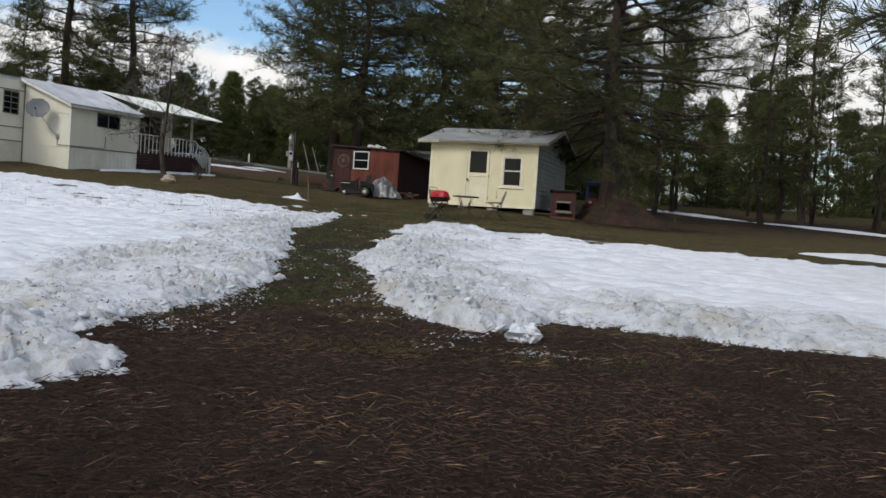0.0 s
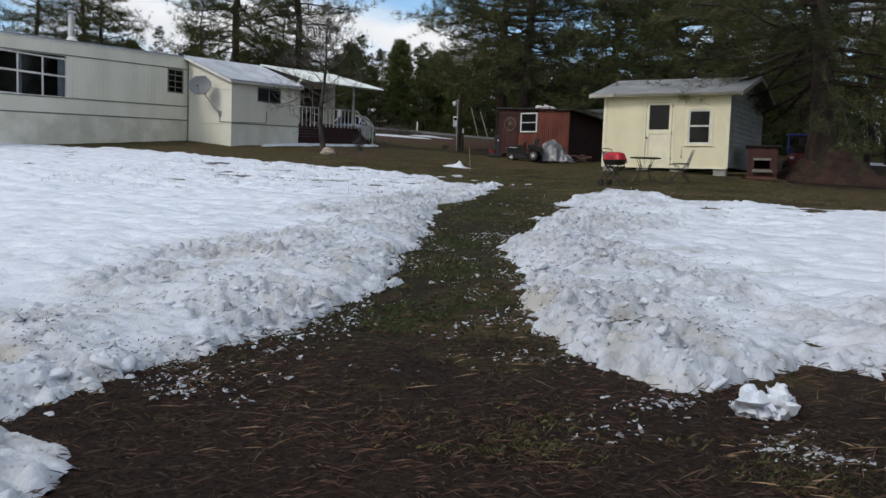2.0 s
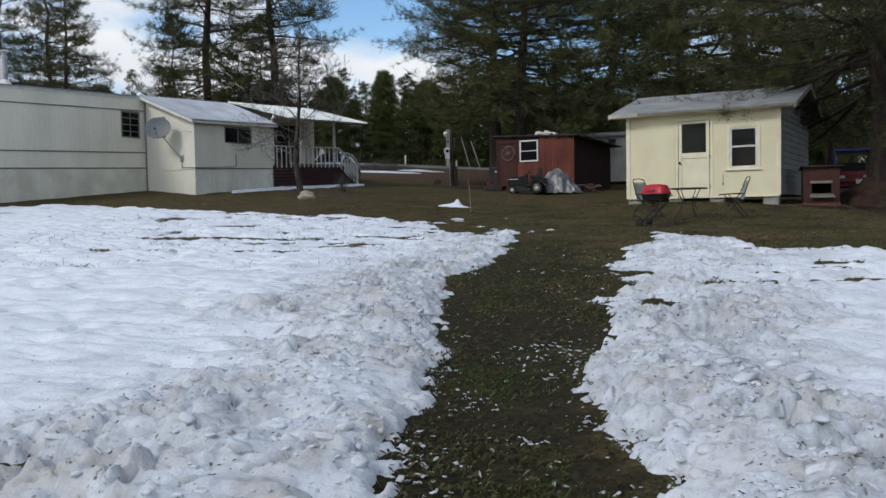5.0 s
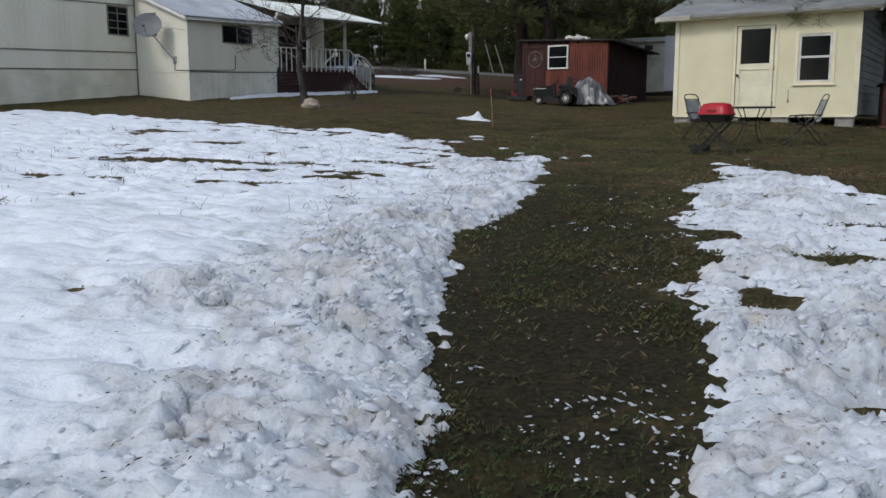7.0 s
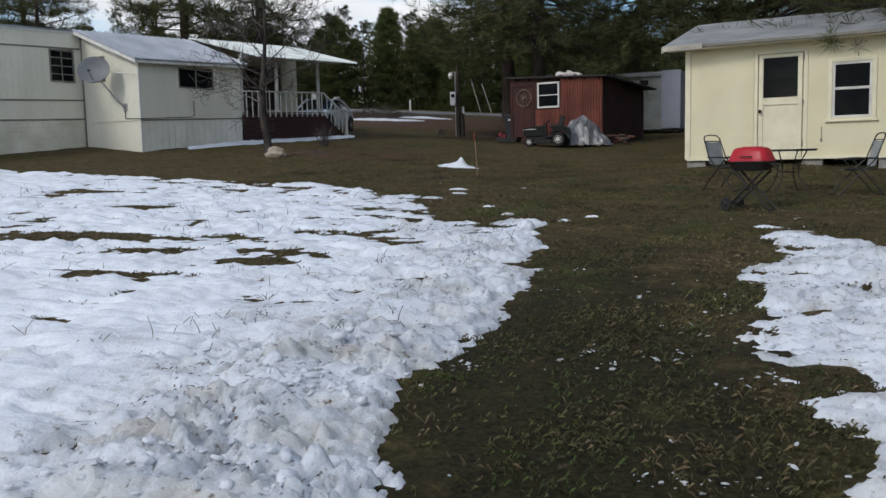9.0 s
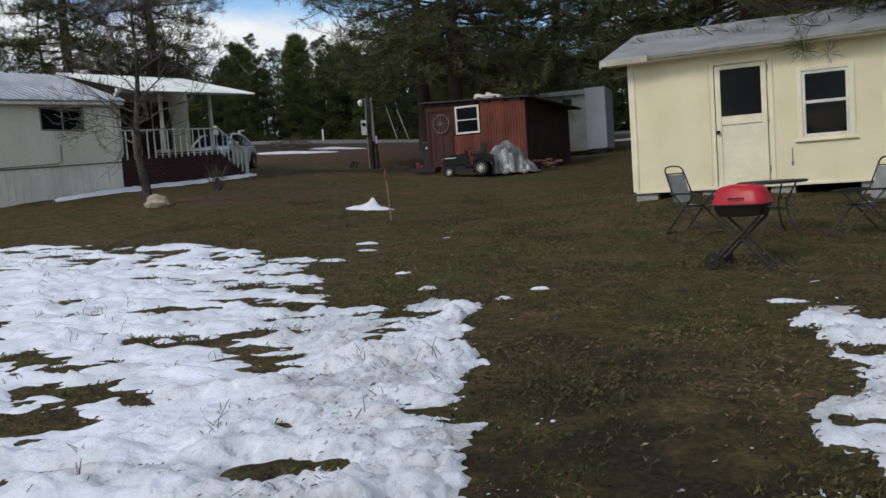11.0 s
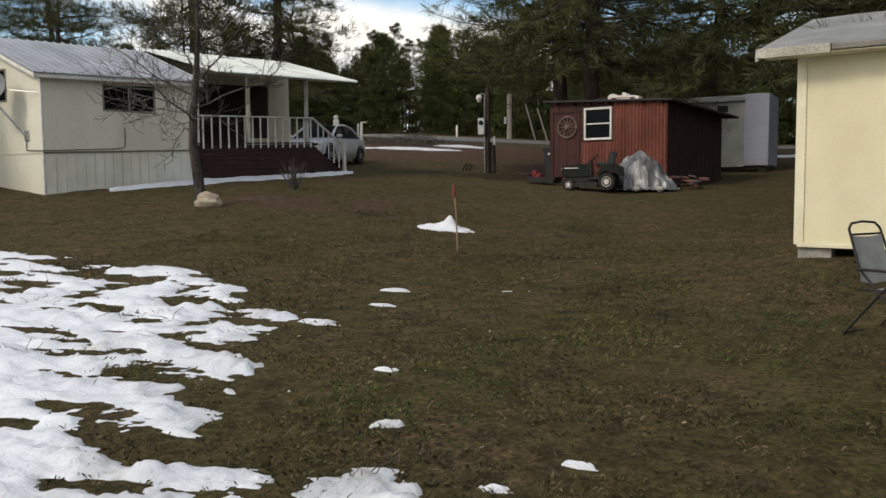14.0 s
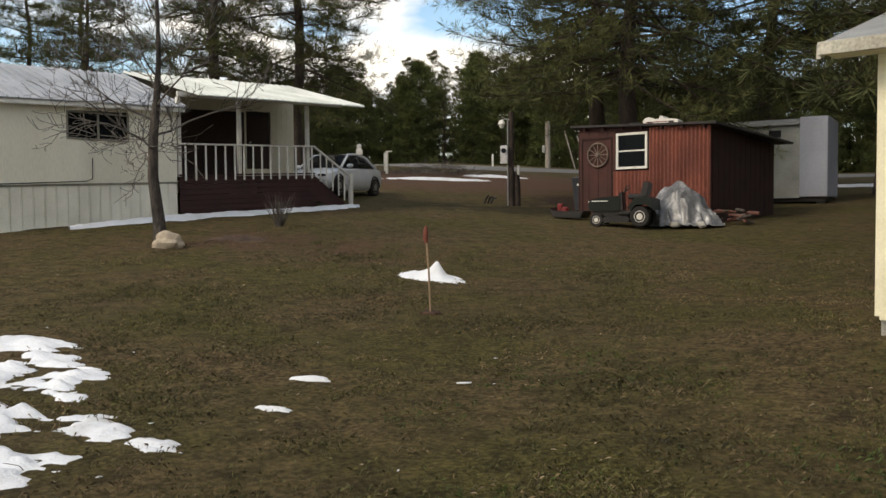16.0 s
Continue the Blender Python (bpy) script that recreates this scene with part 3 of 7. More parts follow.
def snow_height(x, y, left):
    """Height of the cover over the ground, below zero where it is bare, and how dirty it is."""
    x, y = np.asarray(x, float), np.asarray(y, float)
    if left:
        d_path = np.interp(y, LY, LX) - x
        d_back = np.interp(x, LBX, LBY) - y
        d_front = y + 0.62 + 0.25 * np.clip(x + 2.6, -4, 0)
    else:
        d_path = x - np.interp(y, RY, RX)
        d_back = np.interp(x, RBX, RBY) - y
        d_front = y - np.interp(x, RFX, RFY)
    edge = 0.10 * fbm(x * 2.6, y * 2.6, 11, 2) + 0.10 * fbm(x * 8.0, y * 8.0, 13, 3, 0.6)
    low = smooth_step(11.5, 16.0, y) if left else smooth_step(9.0, 13.0, y)
    ragged = fbm(x * 0.9, y * 1.9, 5, 5, 0.6)
    m = np.minimum(d_path + edge, d_front + 1.6 * edge)
    m = np.minimum(m, (d_back + 0.55 * ragged) * 0.4)
    # the thaw opens the cover towards the back, in gaps long across the slope
    open_up = fbm(x * 1.15, y * 2.3, 31, 5, 0.58)
    if left:
        near_back = smooth_step(4.5, 0.2, d_back) * smooth_step(-16.0, -9.0, x) * smooth_step(-2.6, -4.4, x)
        cut = 0.95 - 0.40 * smooth_step(9.0, 16.0, y) - 0.52 * near_back
    else:
        cut = 1.0 - 0.42 * smooth_step(7.0, 12.0, y)
    m = np.minimum(m, (cut - open_up) * 0.33)
    for cx, cy, rx, ry in THAWED:
        if left == (cx < -1.0):
            q = np.hypot((x - cx) / rx, (y - cy) / ry)
            m = np.minimum(m, (q - 1 + 0.55 * fbm(x * 3.1, y * 4.2, 41, 3)) * min(rx, ry) * 1.1)
    crest = np.exp(-((d_path - 0.85) / 0.5) ** 2) * smooth_step(19.0, 14.0, y)
    thick = (0.045 + 0.10 * (1 - np.exp(-np.maximum(m, 0) / 0.5))) * (1 - 0.45 * low) + 0.05 * crest * (1 - 0.4 * low)
    h = np.where(m > 0, thick * (1 - np.exp(-np.maximum(m, 0) / 0.09)) ** 0.8, m * 0.6)
    inside = np.clip(m / 0.14, 0, 1)
    reach = (1.25 + 0.5 * smooth_step(9.0, 5.0, y)) + 0.8 * fbm(x * 0.45, y * 0.45, 37, 2)
    rough = np.exp(-np.clip(np.minimum(d_path, d_front + 0.4) - reach, 0, 9) / 0.45) * (1 - 0.5 * low)
    wx, wy = x + 0.05 * grad(x * 5, y * 5, 1), y + 0.05 * grad(x * 5, y * 5, 6)
    patchy = np.clip(0.62 + 0.9 * fbm(x * 0.8, y * 0.8, 40, 2), 0.15, 1.1)
    c1, c2 = clods(wx * 3.4, wy * 5.6, 4), clods(wx * 8.0, wy * 10.5, 8)
    h = h + inside * rough * patchy * (0.060 * c1 + 0.040 * c2 + 0.012 * clods(x * 17, y * 21, 12) + 0.035 * fbm(x * 4.2, y * 5.4, 3, 4, 0.6))
    # smooth fields with soft swells, old footprints, and sun cups where it thins
    h = h + inside * (0.040 * fbm(x * 0.7, y * 0.9, 2, 3) + (0.005 + 0.007 * low) * fbm(x * 3.2, y * 4.4, 9, 3))
    h = h + inside * low * (0.034 * fbm(wx * 2.0, wy * 3.0, 71, 3, 0.55) + 0.022 * (clods(wx * 2.8, wy * 4.2, 73) - 0.2) * np.clip(m / 0.3, 0, 1) + 0.016 * fbm(x * 9, y * 12, 77, 2))
    f1, _, _, _, fr, _ = cells(x * 1.5, y * 1.5, 21)
    h = h - inside * (fr > 0.72) * 0.05 * smooth_step(0.30, 0.12, f1 + 0.06 * fbm(x * 5, y * 5, 23, 2)) * smooth_step(0.4, 1.2, d_path)
    h = np.where(m > 0, np.maximum(h, 0.006 * inside), np.minimum(h, -0.004))
    stain = smooth_step(0.15, 0.75, fbm(x * 1.1, y * 1.3, 61, 4, 0.55))
    grime = rough * np.clip(-0.10 - 0.6 * c1 - 0.6 * c2, 0, 1) * 1.3
    return h, np.clip(grime + rough * (0.38 + 0.45 * patchy) + 0.7 * stain * (0.25 + 0.75 * np.exp(-np.clip(d_path - 1.0, 0, 9) / 1.3)), 0, 1)


def snow_bank(name, label, xs, ys, left):
    gx2, gy2 = np.meshgrid(xs, ys, indexing="ij")
    h, dirt = snow_height(gx2, gy2, left)
    h, dirt = h.ravel(), dirt.ravel()
    z = ground_z(gx2, gy2).ravel() + np.maximum(h, -0.045)
    faces = grid_faces(len(xs), len(ys))
    faces = faces[(h[faces] > 0.0).any(1)]
    used, inv = np.unique(faces, return_inverse=True)
    verts = np.stack([gx2.ravel(), gy2.ravel(), z], 1)[used]
    me = fast_mesh(name, verts, inv.reshape(faces.shape), M_SNOW, True)
    me.attributes.new("dirt", "FLOAT", "POINT").data.foreach_set("value", dirt[used].astype(np.float32))
    return tagged(new(name, me), label, "snow", kind="stuff")


snow_bank("snow_field", "wide field of melting old snow with a dirty broken edge", graded([(-34, 0.5), (-22, 0.25), (-12, 0.09), (-8, 0.05), (-5, 0.032), (-3.6, 0.021), (-0.7, 0.021)]),
          graded([(-1.5, 0.026), (12, 0.027), (19, 0.034), (28, 0.06)]), True)
snow_bank("snow_field", "low snow bank beside the path with crumbled lumpy edge", graded([(-1.1, 0.021), (1.6, 0.022), (2.6, 0.032), (6, 0.09), (14, 0.25), (34, 0.5)]),
          graded([(0.5, 0.026), (11, 0.028), (21, 0.06)]), False)


def in_snow(x, y):
    return np.maximum(snow_height(x, y, True)[0], snow_height(x, y, False)[0]) > 0.0


def scatter():
    """Crumbs of ice on the path and banks, straw and needles on the litter, short grass."""
    rng = np.random.default_rng(9)
    # a rounded twenty-faced stone, cut once into eighty
    g = (1 + 5 ** 0.5) / 2
    ico = [(-1, g, 0), (1, g, 0), (-1, -g, 0), (1, -g, 0), (0, -1, g), (0, 1, g), (0, -1, -g), (0, 1, -g), (g, 0, -1), (g, 0, 1), (-g, 0, -1), (-g, 0, 1)]
    tri = [(0, 11, 5), (0, 5, 1), (0, 1, 7), (0, 7, 10), (0, 10, 11), (1, 5, 9), (5, 11, 4), (11, 10, 2), (10, 7, 6), (7, 1, 8), (3, 9, 4), (3, 4, 2), (3, 2, 6), (3, 6, 8), (3, 8, 9), (4, 9, 5), (2, 4, 11), (6, 2, 10), (8, 6, 7), (9, 8, 1)]
    iv, mids, fine = [Vector(p).normalized() for p in ico], {}, []

    def middle(a, b):
        key = (min(a, b), max(a, b))
        if key not in mids:
            mids[key] = len(iv)
            iv.append((iv[a] + iv[b]).normalized())
        return mids[key]

    for a, b, c in tri:
        ab, bc, ca = middle(a, b), middle(b, c), middle(c, a)
        fine += [(a, ab, ca), (b, bc, ab), (c, ca, bc), (ab, bc, ca)]
    unit, fine = np.array([tuple(p) for p in iv]), np.array(fine)

    def stones(x, y, z, size, tall, detail):
        n = len(x)
        u, f = (unit, fine) if detail else (unit[:12], np.array(tri))
        q = u[None] * (1 + (0.15 if detail else 0.3) * rng.normal(0, 1, (n, len(u), 1)))
        ax = rng.uniform(0, math.pi, n)[:, None]
        sx, sy = size[:, None] * rng.uniform(0.8, 1.7, (n, 1)), size[:, None] * rng.uniform(0.7, 1.1, (n, 1))
        px, py, pz = q[..., 0] * sx, q[..., 1] * sy, q[..., 2] * size[:, None] * tall[:, None]
        pz = pz + px * rng.normal(0, 0.3, (n, 1))
        v = np.stack([x[:, None] + px * np.cos(ax) - py * np.sin(ax), y[:, None] + px * np.sin(ax) + py * np.cos(ax), z[:, None] + pz], 2)
        return v.reshape(-1, 3), (f[None] + np.arange(n)[:, None, None] * len(u)).reshape(-1, 3)

    def strew(name, label, n, place, detail, dirt):
        x, y, z, size, tall = place(n)
        v, f = stones(x, y, z, size, tall, detail)
        me = fast_mesh(name, v, f, M_SNOW, detail)
        me.attributes.new("dirt", "FLOAT", "POINT").data.foreach_set("value", np.full(len(v), dirt, np.float32))
        tagged(new(name, me), label, "snow", kind="stuff")

    def on_bank(left, lo, hi, smallest, largest):
        def place(n):
            y = rng.uniform(lo, hi, n * 3)
            off = np.abs(rng.normal(0.0, 0.75, n * 3)) + 0.03
            x = np.interp(y, LY, LX) - off if left else np.interp(y, RY, RX) + off
            h, _ = snow_height(x, y, left)
            keep = np.nonzero((h > 0.012) & (fbm(x * 1.1, y * 1.1, 88, 2) > -0.15))[0][:n]
            x, y, h = x[keep], y[keep], h[keep]
            size = smallest + (largest - smallest) * rng.uniform(0, 1, len(x)) ** 3.2
            return x, y, ground_z(x, y) + h - size * 0.05, size, rng.uniform(0.35, 0.7, len(x))
        return place

    for left in (True, False):
        strew("snow_clods", "loose crumbled clods of icy snow on the bank", 420 if left else 340, on_bank(left, 0.9, 13.5, 0.018, 0.058), True, 0.4)
        strew("snow_clods", "fine broken ice lying along the bank's edge", 3600 if left else 2800, on_bank(left, 0.5, 17.5, 0.006, 0.022), False, 0.55)

    def on_path(n):
        y = 1.4 + 16.5 * rng.uniform(0, 1, n * 5) ** 2.0
        a, b = np.interp(y, LY, LX), np.interp(y, RY, RX)
        side = rng.uniform(0, 1, n * 5)
        x = np.where(side < 0.3, a + np.abs(rng.normal(0, 0.22, n * 5)), np.where(side < 0.82, b - np.abs(rng.normal(0, 0.42, n * 5)), a + (b - a) * rng.uniform(0, 1, n * 5)))
        keep = np.nonzero((fbm(x * 1.6, y * 1.6, 15, 3) > 0.02) & (rng.uniform(0, 1, n * 5) < np.where(y < 9, 1.0, 0.25)) & ~in_snow(x, y))[0][:n]
        many = rng.integers(1, 14, len(keep)) * (rng.uniform(0, 1, len(keep)) < 0.4) + 1
        wide = np.repeat(0.012 + 0.011 * many, many)
        lie = np.repeat(rng.uniform(0, math.pi, len(keep)), many)
        u, v = rng.normal(0, 1, len(wide)) * wide, rng.normal(0, 0.4, len(wide)) * wide
        x, y = np.repeat(x[keep], many) + u * np.cos(lie) - v * np.sin(lie), np.repeat(y[keep], many) + u * np.sin(lie) + v * np.cos(lie)
        size = 0.005 + 0.013 * rng.uniform(0, 1, len(x)) ** 2.5
        tall = rng.uniform(0.15, 0.5, len(x))
        return x, y, ground_z(x, y) + size * tall * 0.5, size, tall

    strew("snow_crumbs", "crumbs and flakes of dirty ice strewn along the path", 480, on_path, False, 0.9)

    def bits_on_lawn(n):
        x, y = rng.uniform(-7.0, 0.8, n * 6), rng.uniform(14.0, 26.0, n * 6)
        keep = np.nonzero((fbm(x * 0.7, y * 0.9, 19, 2) > 0.25) & ~in_snow(x, y))[0][:n]
        x, y = x[keep], y[keep]
        size = 0.006 + 0.030 * rng.uniform(0, 1, len(x)) ** 4
        return x, y, ground_z(x, y) + size * 0.1, size * 1.3, np.full(len(x), 0.16)

    strew("snow_crumbs", "last small remnants of snow left on the lawn", 45, bits_on_lawn, True, 0.3)

    def blades(name, label, count, area, length, width, flat, material, weight, on_snow=False, bunch=1):
        pts, have = [], 0
        while have < count:
            n = 20000
            x, y = rng.uniform(area[0], area[1], n), area[2] + (area[3] - area[2]) * rng.uniform(0, 1, n) ** 1.4
            hl, hr = snow_height(x, y, True)[0], snow_height(x, y, False)[0]
            h = np.maximum(hl, hr)
            keep = (rng.uniform(0, 1, n) < weight(x, y)) & ((h > 0.0) == on_snow)
            p = np.stack([x, y, np.maximum(h, 0) * on_snow], 1)[keep]
            if bunch > 1:
                p = np.repeat(p, bunch, 0)
                p[:, :2] += rng.normal(0, 0.018, (len(p), 2))
            pts.append(p)
            have += len(p)
        p = np.concatenate(pts)[:count]
        z = ground_z(p[:, 0], p[:, 1]) + p[:, 2]
        a = rng.uniform(0, 2 * math.pi, count)
        ln = length * rng.uniform(0.5, 1.5, count)
        up = rng.uniform(0.0, 0.35, count) if flat else rng.uniform(0.35, 1.6, count)
        d = np.stack([np.cos(a), np.sin(a), up], 1)
        d /= np.linalg.norm(d, axis=1, keepdims=True)
        s = np.stack([-np.sin(a), np.cos(a), 0 * a], 1) * width
        p0 = np.stack([p[:, 0], p[:, 1], z + (0.010 if flat else -0.005)], 1)
        tip = p0 + d * ln[:, None] - np.array((0, 0, 0.0 if flat else 0.3 * length))
        mid = p0 + d * ln[:, None] * 0.55 + np.array((0, 0, 0.006))
        v = np.stack([p0 - s * 0.5, p0 + s * 0.5, mid + s * 0.4, tip], 1).reshape(-1, 3)
        f = (np.arange(count)[:, None] * 4 + np.array((0, 1, 2, 3))[None, :])
        tagged(new(name, fast_mesh(name, v, f, material)), label, "litter" if flat else "grass", kind="stuff")

    m_straw = mat("dry_needles", (0.10, 0.055, 0.034), (0.034, 0.02, 0.014), 0.8, scale=1.3, bump=0, island=0.75)
    m_pale = mat("bleached_straw", (0.27, 0.18, 0.105), (0.14, 0.09, 0.052), 0.8, scale=2, bump=0, island=0.5)
    m_grass = mat("winter_grass", (0.085, 0.080, 0.026), (0.042, 0.037, 0.015), 0.7, scale=0.7, bump=0, island=0.55)
    m_dry = mat("dry_grass", (0.155, 0.117, 0.062), (0.09, 0.066, 0.036), 0.8, scale=0.7, bump=0, island=0.55)
    m_green = mat("fresh_grass", (0.060, 0.088, 0.016), (0.034, 0.052, 0.012), 0.7, scale=0.7, bump=0, island=0.5)
    duff = lambda x, y: np.clip(1.2 - 0.2 * (y + 0.3 * np.maximum(-x, 0)), 0.06, 1)
    blades("needle_litter", "fallen brown pine needles and straw on the ground", 60000, (-5, 5, -4.4, 5.5), 0.075, 0.0022, True, m_straw, duff)
    blades("needle_litter", "bleached pale straw lying on the needles", 2000, (-5, 5, -4.2, 6.5), 0.12, 0.0036, True, m_pale, lambda x, y: duff(x, y) * np.clip(0.3 + fbm(x * 0.9, y * 0.9, 92, 2), 0.05, 1))
    blades("needle_litter", "dark pine needles and bark specks lying on the snow", 2200, (-5.5, 2.5, 0, 19), 0.026, 0.005, True, m_straw, lambda x, y: np.clip(-0.05 + 0.9 * fbm(x * 1.5, y * 1.5, 95, 3), 0.01, 1) * np.exp(-np.clip(np.minimum(np.abs(np.interp(y, LY, LX) - 0.8 - x), np.abs(x - 0.6 - np.interp(y, RY, RX))) - 0.5, 0, 9) / 0.5), True)
    blades("grass", "sparse short olive winter grass", 96000, (-10, 5, 1.0, 34), 0.045, 0.005, False, m_grass, lambda x, y: np.clip(0.18 + 0.9 * fbm(x * 0.7, y * 0.7, 2, 3), 0.05, 1) * np.where(y < 4, 0.4, 1), bunch=3)
    blades("grass", "green new grass in the bare path and by the shed", 16000, (-4, 3.5, 3.0, 27), 0.035, 0.005, False, m_green, lambda x, y: np.clip(fbm(x * 0.8, y * 0.6, 52, 3), 0, 1), bunch=3)
    blades("grass", "thin dry straw-coloured grass", 24000, (-12, 5, 3.0, 36), 0.055, 0.0038, False, m_dry, lambda x, y: np.clip(0.08 + 0.9 * fbm(x * 0.9, y * 0.9, 12, 3), 0.03, 1) * np.clip((y - 7) / 9, 0.04, 1), bunch=2)

    m_stalk = mat("dead_stalks", (0.10, 0.07, 0.045), (0.05, 0.035, 0.025), 0.85, scale=1, bump=0, island=0.6)
    stalks = Shape()
    sx, sy = rng.uniform(-13, -2, 3000), rng.uniform(12.5, 25, 3000)
    sh, _ = snow_height(sx, sy, True)
    keep = np.nonzero((sh > 0.005) & (fbm(sx * 0.9, sy * 0.9, 33, 2) > 0.05))[0][:380]
    for x, y, h in zip(sx[keep], sy[keep], sh[keep]):
        for _ in range(rng.integers(1, 5)):
            lx, ly = x + rng.normal(0, 0.04), y + rng.normal(0, 0.04)
            z, tall = float(ground_z(lx, ly)), h + rng.uniform(0.015, 0.06) + (0.09 if rng.uniform() < 0.05 else 0)
            ax, ay = rng.normal(0, 0.035, 2)
            stalks.tube([(lx, ly, z), (lx + ax * 0.4, ly + ay * 0.4, z + tall * 0.6), (lx + ax * 1.5, ly + ay * 1.5, z + tall)], [0.0035, 0.003, 0.0022], 3, False)
    tagged(new("dry_stalks", mesh_of("dry_stalks", stalks.v, stalks.f, m_stalk, False, False)), "thin dead stalks poking through the melting snow", "weed", kind="stuff")

    m_bits = mat("dead_leaf_bits", (0.32, 0.25, 0.165), (0.13, 0.09, 0.055), 0.85, scale=1, bump=0, island=0.7)
    blades("leaf_litter", "scattered pale bits of dead leaf on the lawn", 1900, (-15, 6, 9, 44), 0.03, 0.016, True, m_bits, lambda x, y: np.clip(0.12 + 0.9 * fbm(x * 0.6, y * 0.6, 22, 2), 0.04, 1))


scatter()


# ---- trees ----
def tufts(points, dirs, length, width, count, rng, spread=0.9):
    """Bunches of needles: count narrow leaves from each point. Arrays of vertices and triangles."""
    n = len(points)
    d = dirs[:, None, :] + rng.normal(0, spread, (n, count, 3))
    d /= np.linalg.norm(d, axis=2, keepdims=True)
    s = np.cross(d, rng.normal(0, 1, (n, count, 3)))
    s /= np.linalg.norm(s, axis=2, keepdims=True) + 1e-9
    ln = (length * rng.uniform(0.7, 1.25, (n, count, 1)))
    tip = points[:, None, :] + d * ln
    a = tip - d * ln * 0.42 + s * width
    b = tip + s * width * 0.15
    verts = np.concatenate([points[:, None, :], np.stack([a, b], 2).reshape(n, count * 2, 3)], 1)
    k = 1 + 2 * count
    base = np.arange(n)[:, None] * k
    i = np.arange(count)[None, :] * 2
    tri = np.stack([np.broadcast_to(base, (n, count)), base + 1 + i, base + 2 + i], 2).reshape(-1, 3)
    return verts.reshape(-1, 3), tri


def pine_meshes(seed, height, trunk_r, base, radius, limbs, twigs=7, tuft_len=0.30, tuft_w=0.03, needles=11, step=0.32, cone=False, extra=(), needle_mat=None, lean=(0, 0), dead=0):
    """Trunk, limbs and needle meshes of one pine that stands at the origin."""
    rng = np.random.default_rng(seed)
    trunk, wood = Shape(), Shape()
    knees = [np.array((lean[0] * (k / 9) ** 1.3 + 0.12 * rng.normal() * (k > 0), lean[1] * (k / 9) ** 1.3 + 0.12 * rng.normal() * (k > 0), height * k / 9)) for k in range(10)]
    knees[0][2] = -0.4
    trunk.tube([tuple(k) for k in knees], [trunk_r * (1.35 if i == 0 else 1.0 - 0.93 * i / 9) for i in range(10)], 9)
    axis = np.array(knees)
    pts, dirs = [], []

    def branch(p0, dirv, length, r0, sag, curl, level):
        n = 6 if level == 0 else 3
        line, p, d = [p0], p0.copy(), dirv / np.linalg.norm(dirv)
        for i in range(n):
            d = d + np.array((0, 0, sag * (1 - i / n) + curl * i / n)) + rng.normal(0, 0.10, 3)
            d /= np.linalg.norm(d)
            p = p + d * length / n
            line.append(p)
        if level == 0 or height > 10:
            wood.tube([tuple(q) for q in line], [max(0.008, r0 * (1 - 0.85 * i / n)) for i in range(n + 1)], (5 if height > 16 else 4) if level == 0 else 3, cap=False)
        return line, d

    def leafy(line, start):
        seg = np.array(line)
        total = np.linalg.norm(np.diff(seg, axis=0), axis=1).sum()
        count = max(2, int(total * (1 - start) / step))
        for u in np.linspace(start, 1.0, count):
            q = u * (len(seg) - 1)
            i = min(int(q), len(seg) - 2)
            p = seg[i] + (seg[i + 1] - seg[i]) * (q - i)
            d = seg[i + 1] - seg[i]
            pts.append(p + rng.normal(0, 0.06, 3))
            dirs.append(d / (np.linalg.norm(d) + 1e-9) + np.array((0, 0, 0.35)))

    for i in range(limbs):
        u = (i + rng.uniform(0, 1)) / limbs
        h = base + (height * 0.98 - base) * u ** (0.95 if cone else 1.2)
        prof = (1 - u) ** 0.8 if cone else (0.75 + 0.55 * u if u < 0.35 else 0.95 * (1 - (u - 0.35) / 0.65) ** 0.65 + 0.05)
        length = radius * prof * rng.uniform(0.6, 1.12) + 0.3
        az = i * 2.39996 + rng.uniform(-0.5, 0.5)
        rise = -0.28 + 0.85 * u + rng.normal(0, 0.12)
        p0 = np.array([np.interp(h, axis[:, 2], axis[:, k]) for k in range(3)])
        d0 = np.array((math.cos(az), math.sin(az), rise))
        line, _ = branch(p0, d0, length, trunk_r * 0.05 + 0.011 * length, -0.05, 0.13, 0)
        if i < dead:
            continue
        leafy(line, 0.45)
        seg = np.array(line)
        for t in range(twigs):
            q = rng.uniform(0.28, 0.98) * (len(seg) - 1)
            k = min(int(q), len(seg) - 2)
            p = seg[k] + (seg[k + 1] - seg[k]) * (q - k)
            along = seg[k + 1] - seg[k]
            along /= np.linalg.norm(along)
            sidev = np.cross(along, (0, 0, 1)) * (1 if t % 2 else -1) + along * 0.8 + rng.normal(0, 0.25, 3)
            sub, _ = branch(p, sidev, length * rng.uniform(0.18, 0.42), 0.006 + 0.003 * length, 0.02, 0.1, 1)
            leafy(sub, 0.2)
    for target in extra:
        a, b = np.array(target[0], float), np.array(target[1], float)
        line, _ = branch(a, b - a, np.linalg.norm(b - a), 0.06, 0.0, 0.03, 0)
        leafy(line, 0.45)
        seg = np.array(line)
        for t in range(16):
            q = rng.uniform(0.3, 0.99) * (len(seg) - 1)
            k = min(int(q), len(seg) - 2)
            p = seg[k] + (seg[k + 1] - seg[k]) * (q - k)
            along = (seg[k + 1] - seg[k]) / np.linalg.norm(seg[k + 1] - seg[k])
            sidev = np.cross(along, (0, 0, 1)) * (1 if t % 2 else -1) + along + rng.normal(0, 0.2, 3)
            sub, _ = branch(p, sidev, rng.uniform(0.5, 1.1), 0.014, -0.02, 0.12, 1)
            leafy(sub, 0.35)
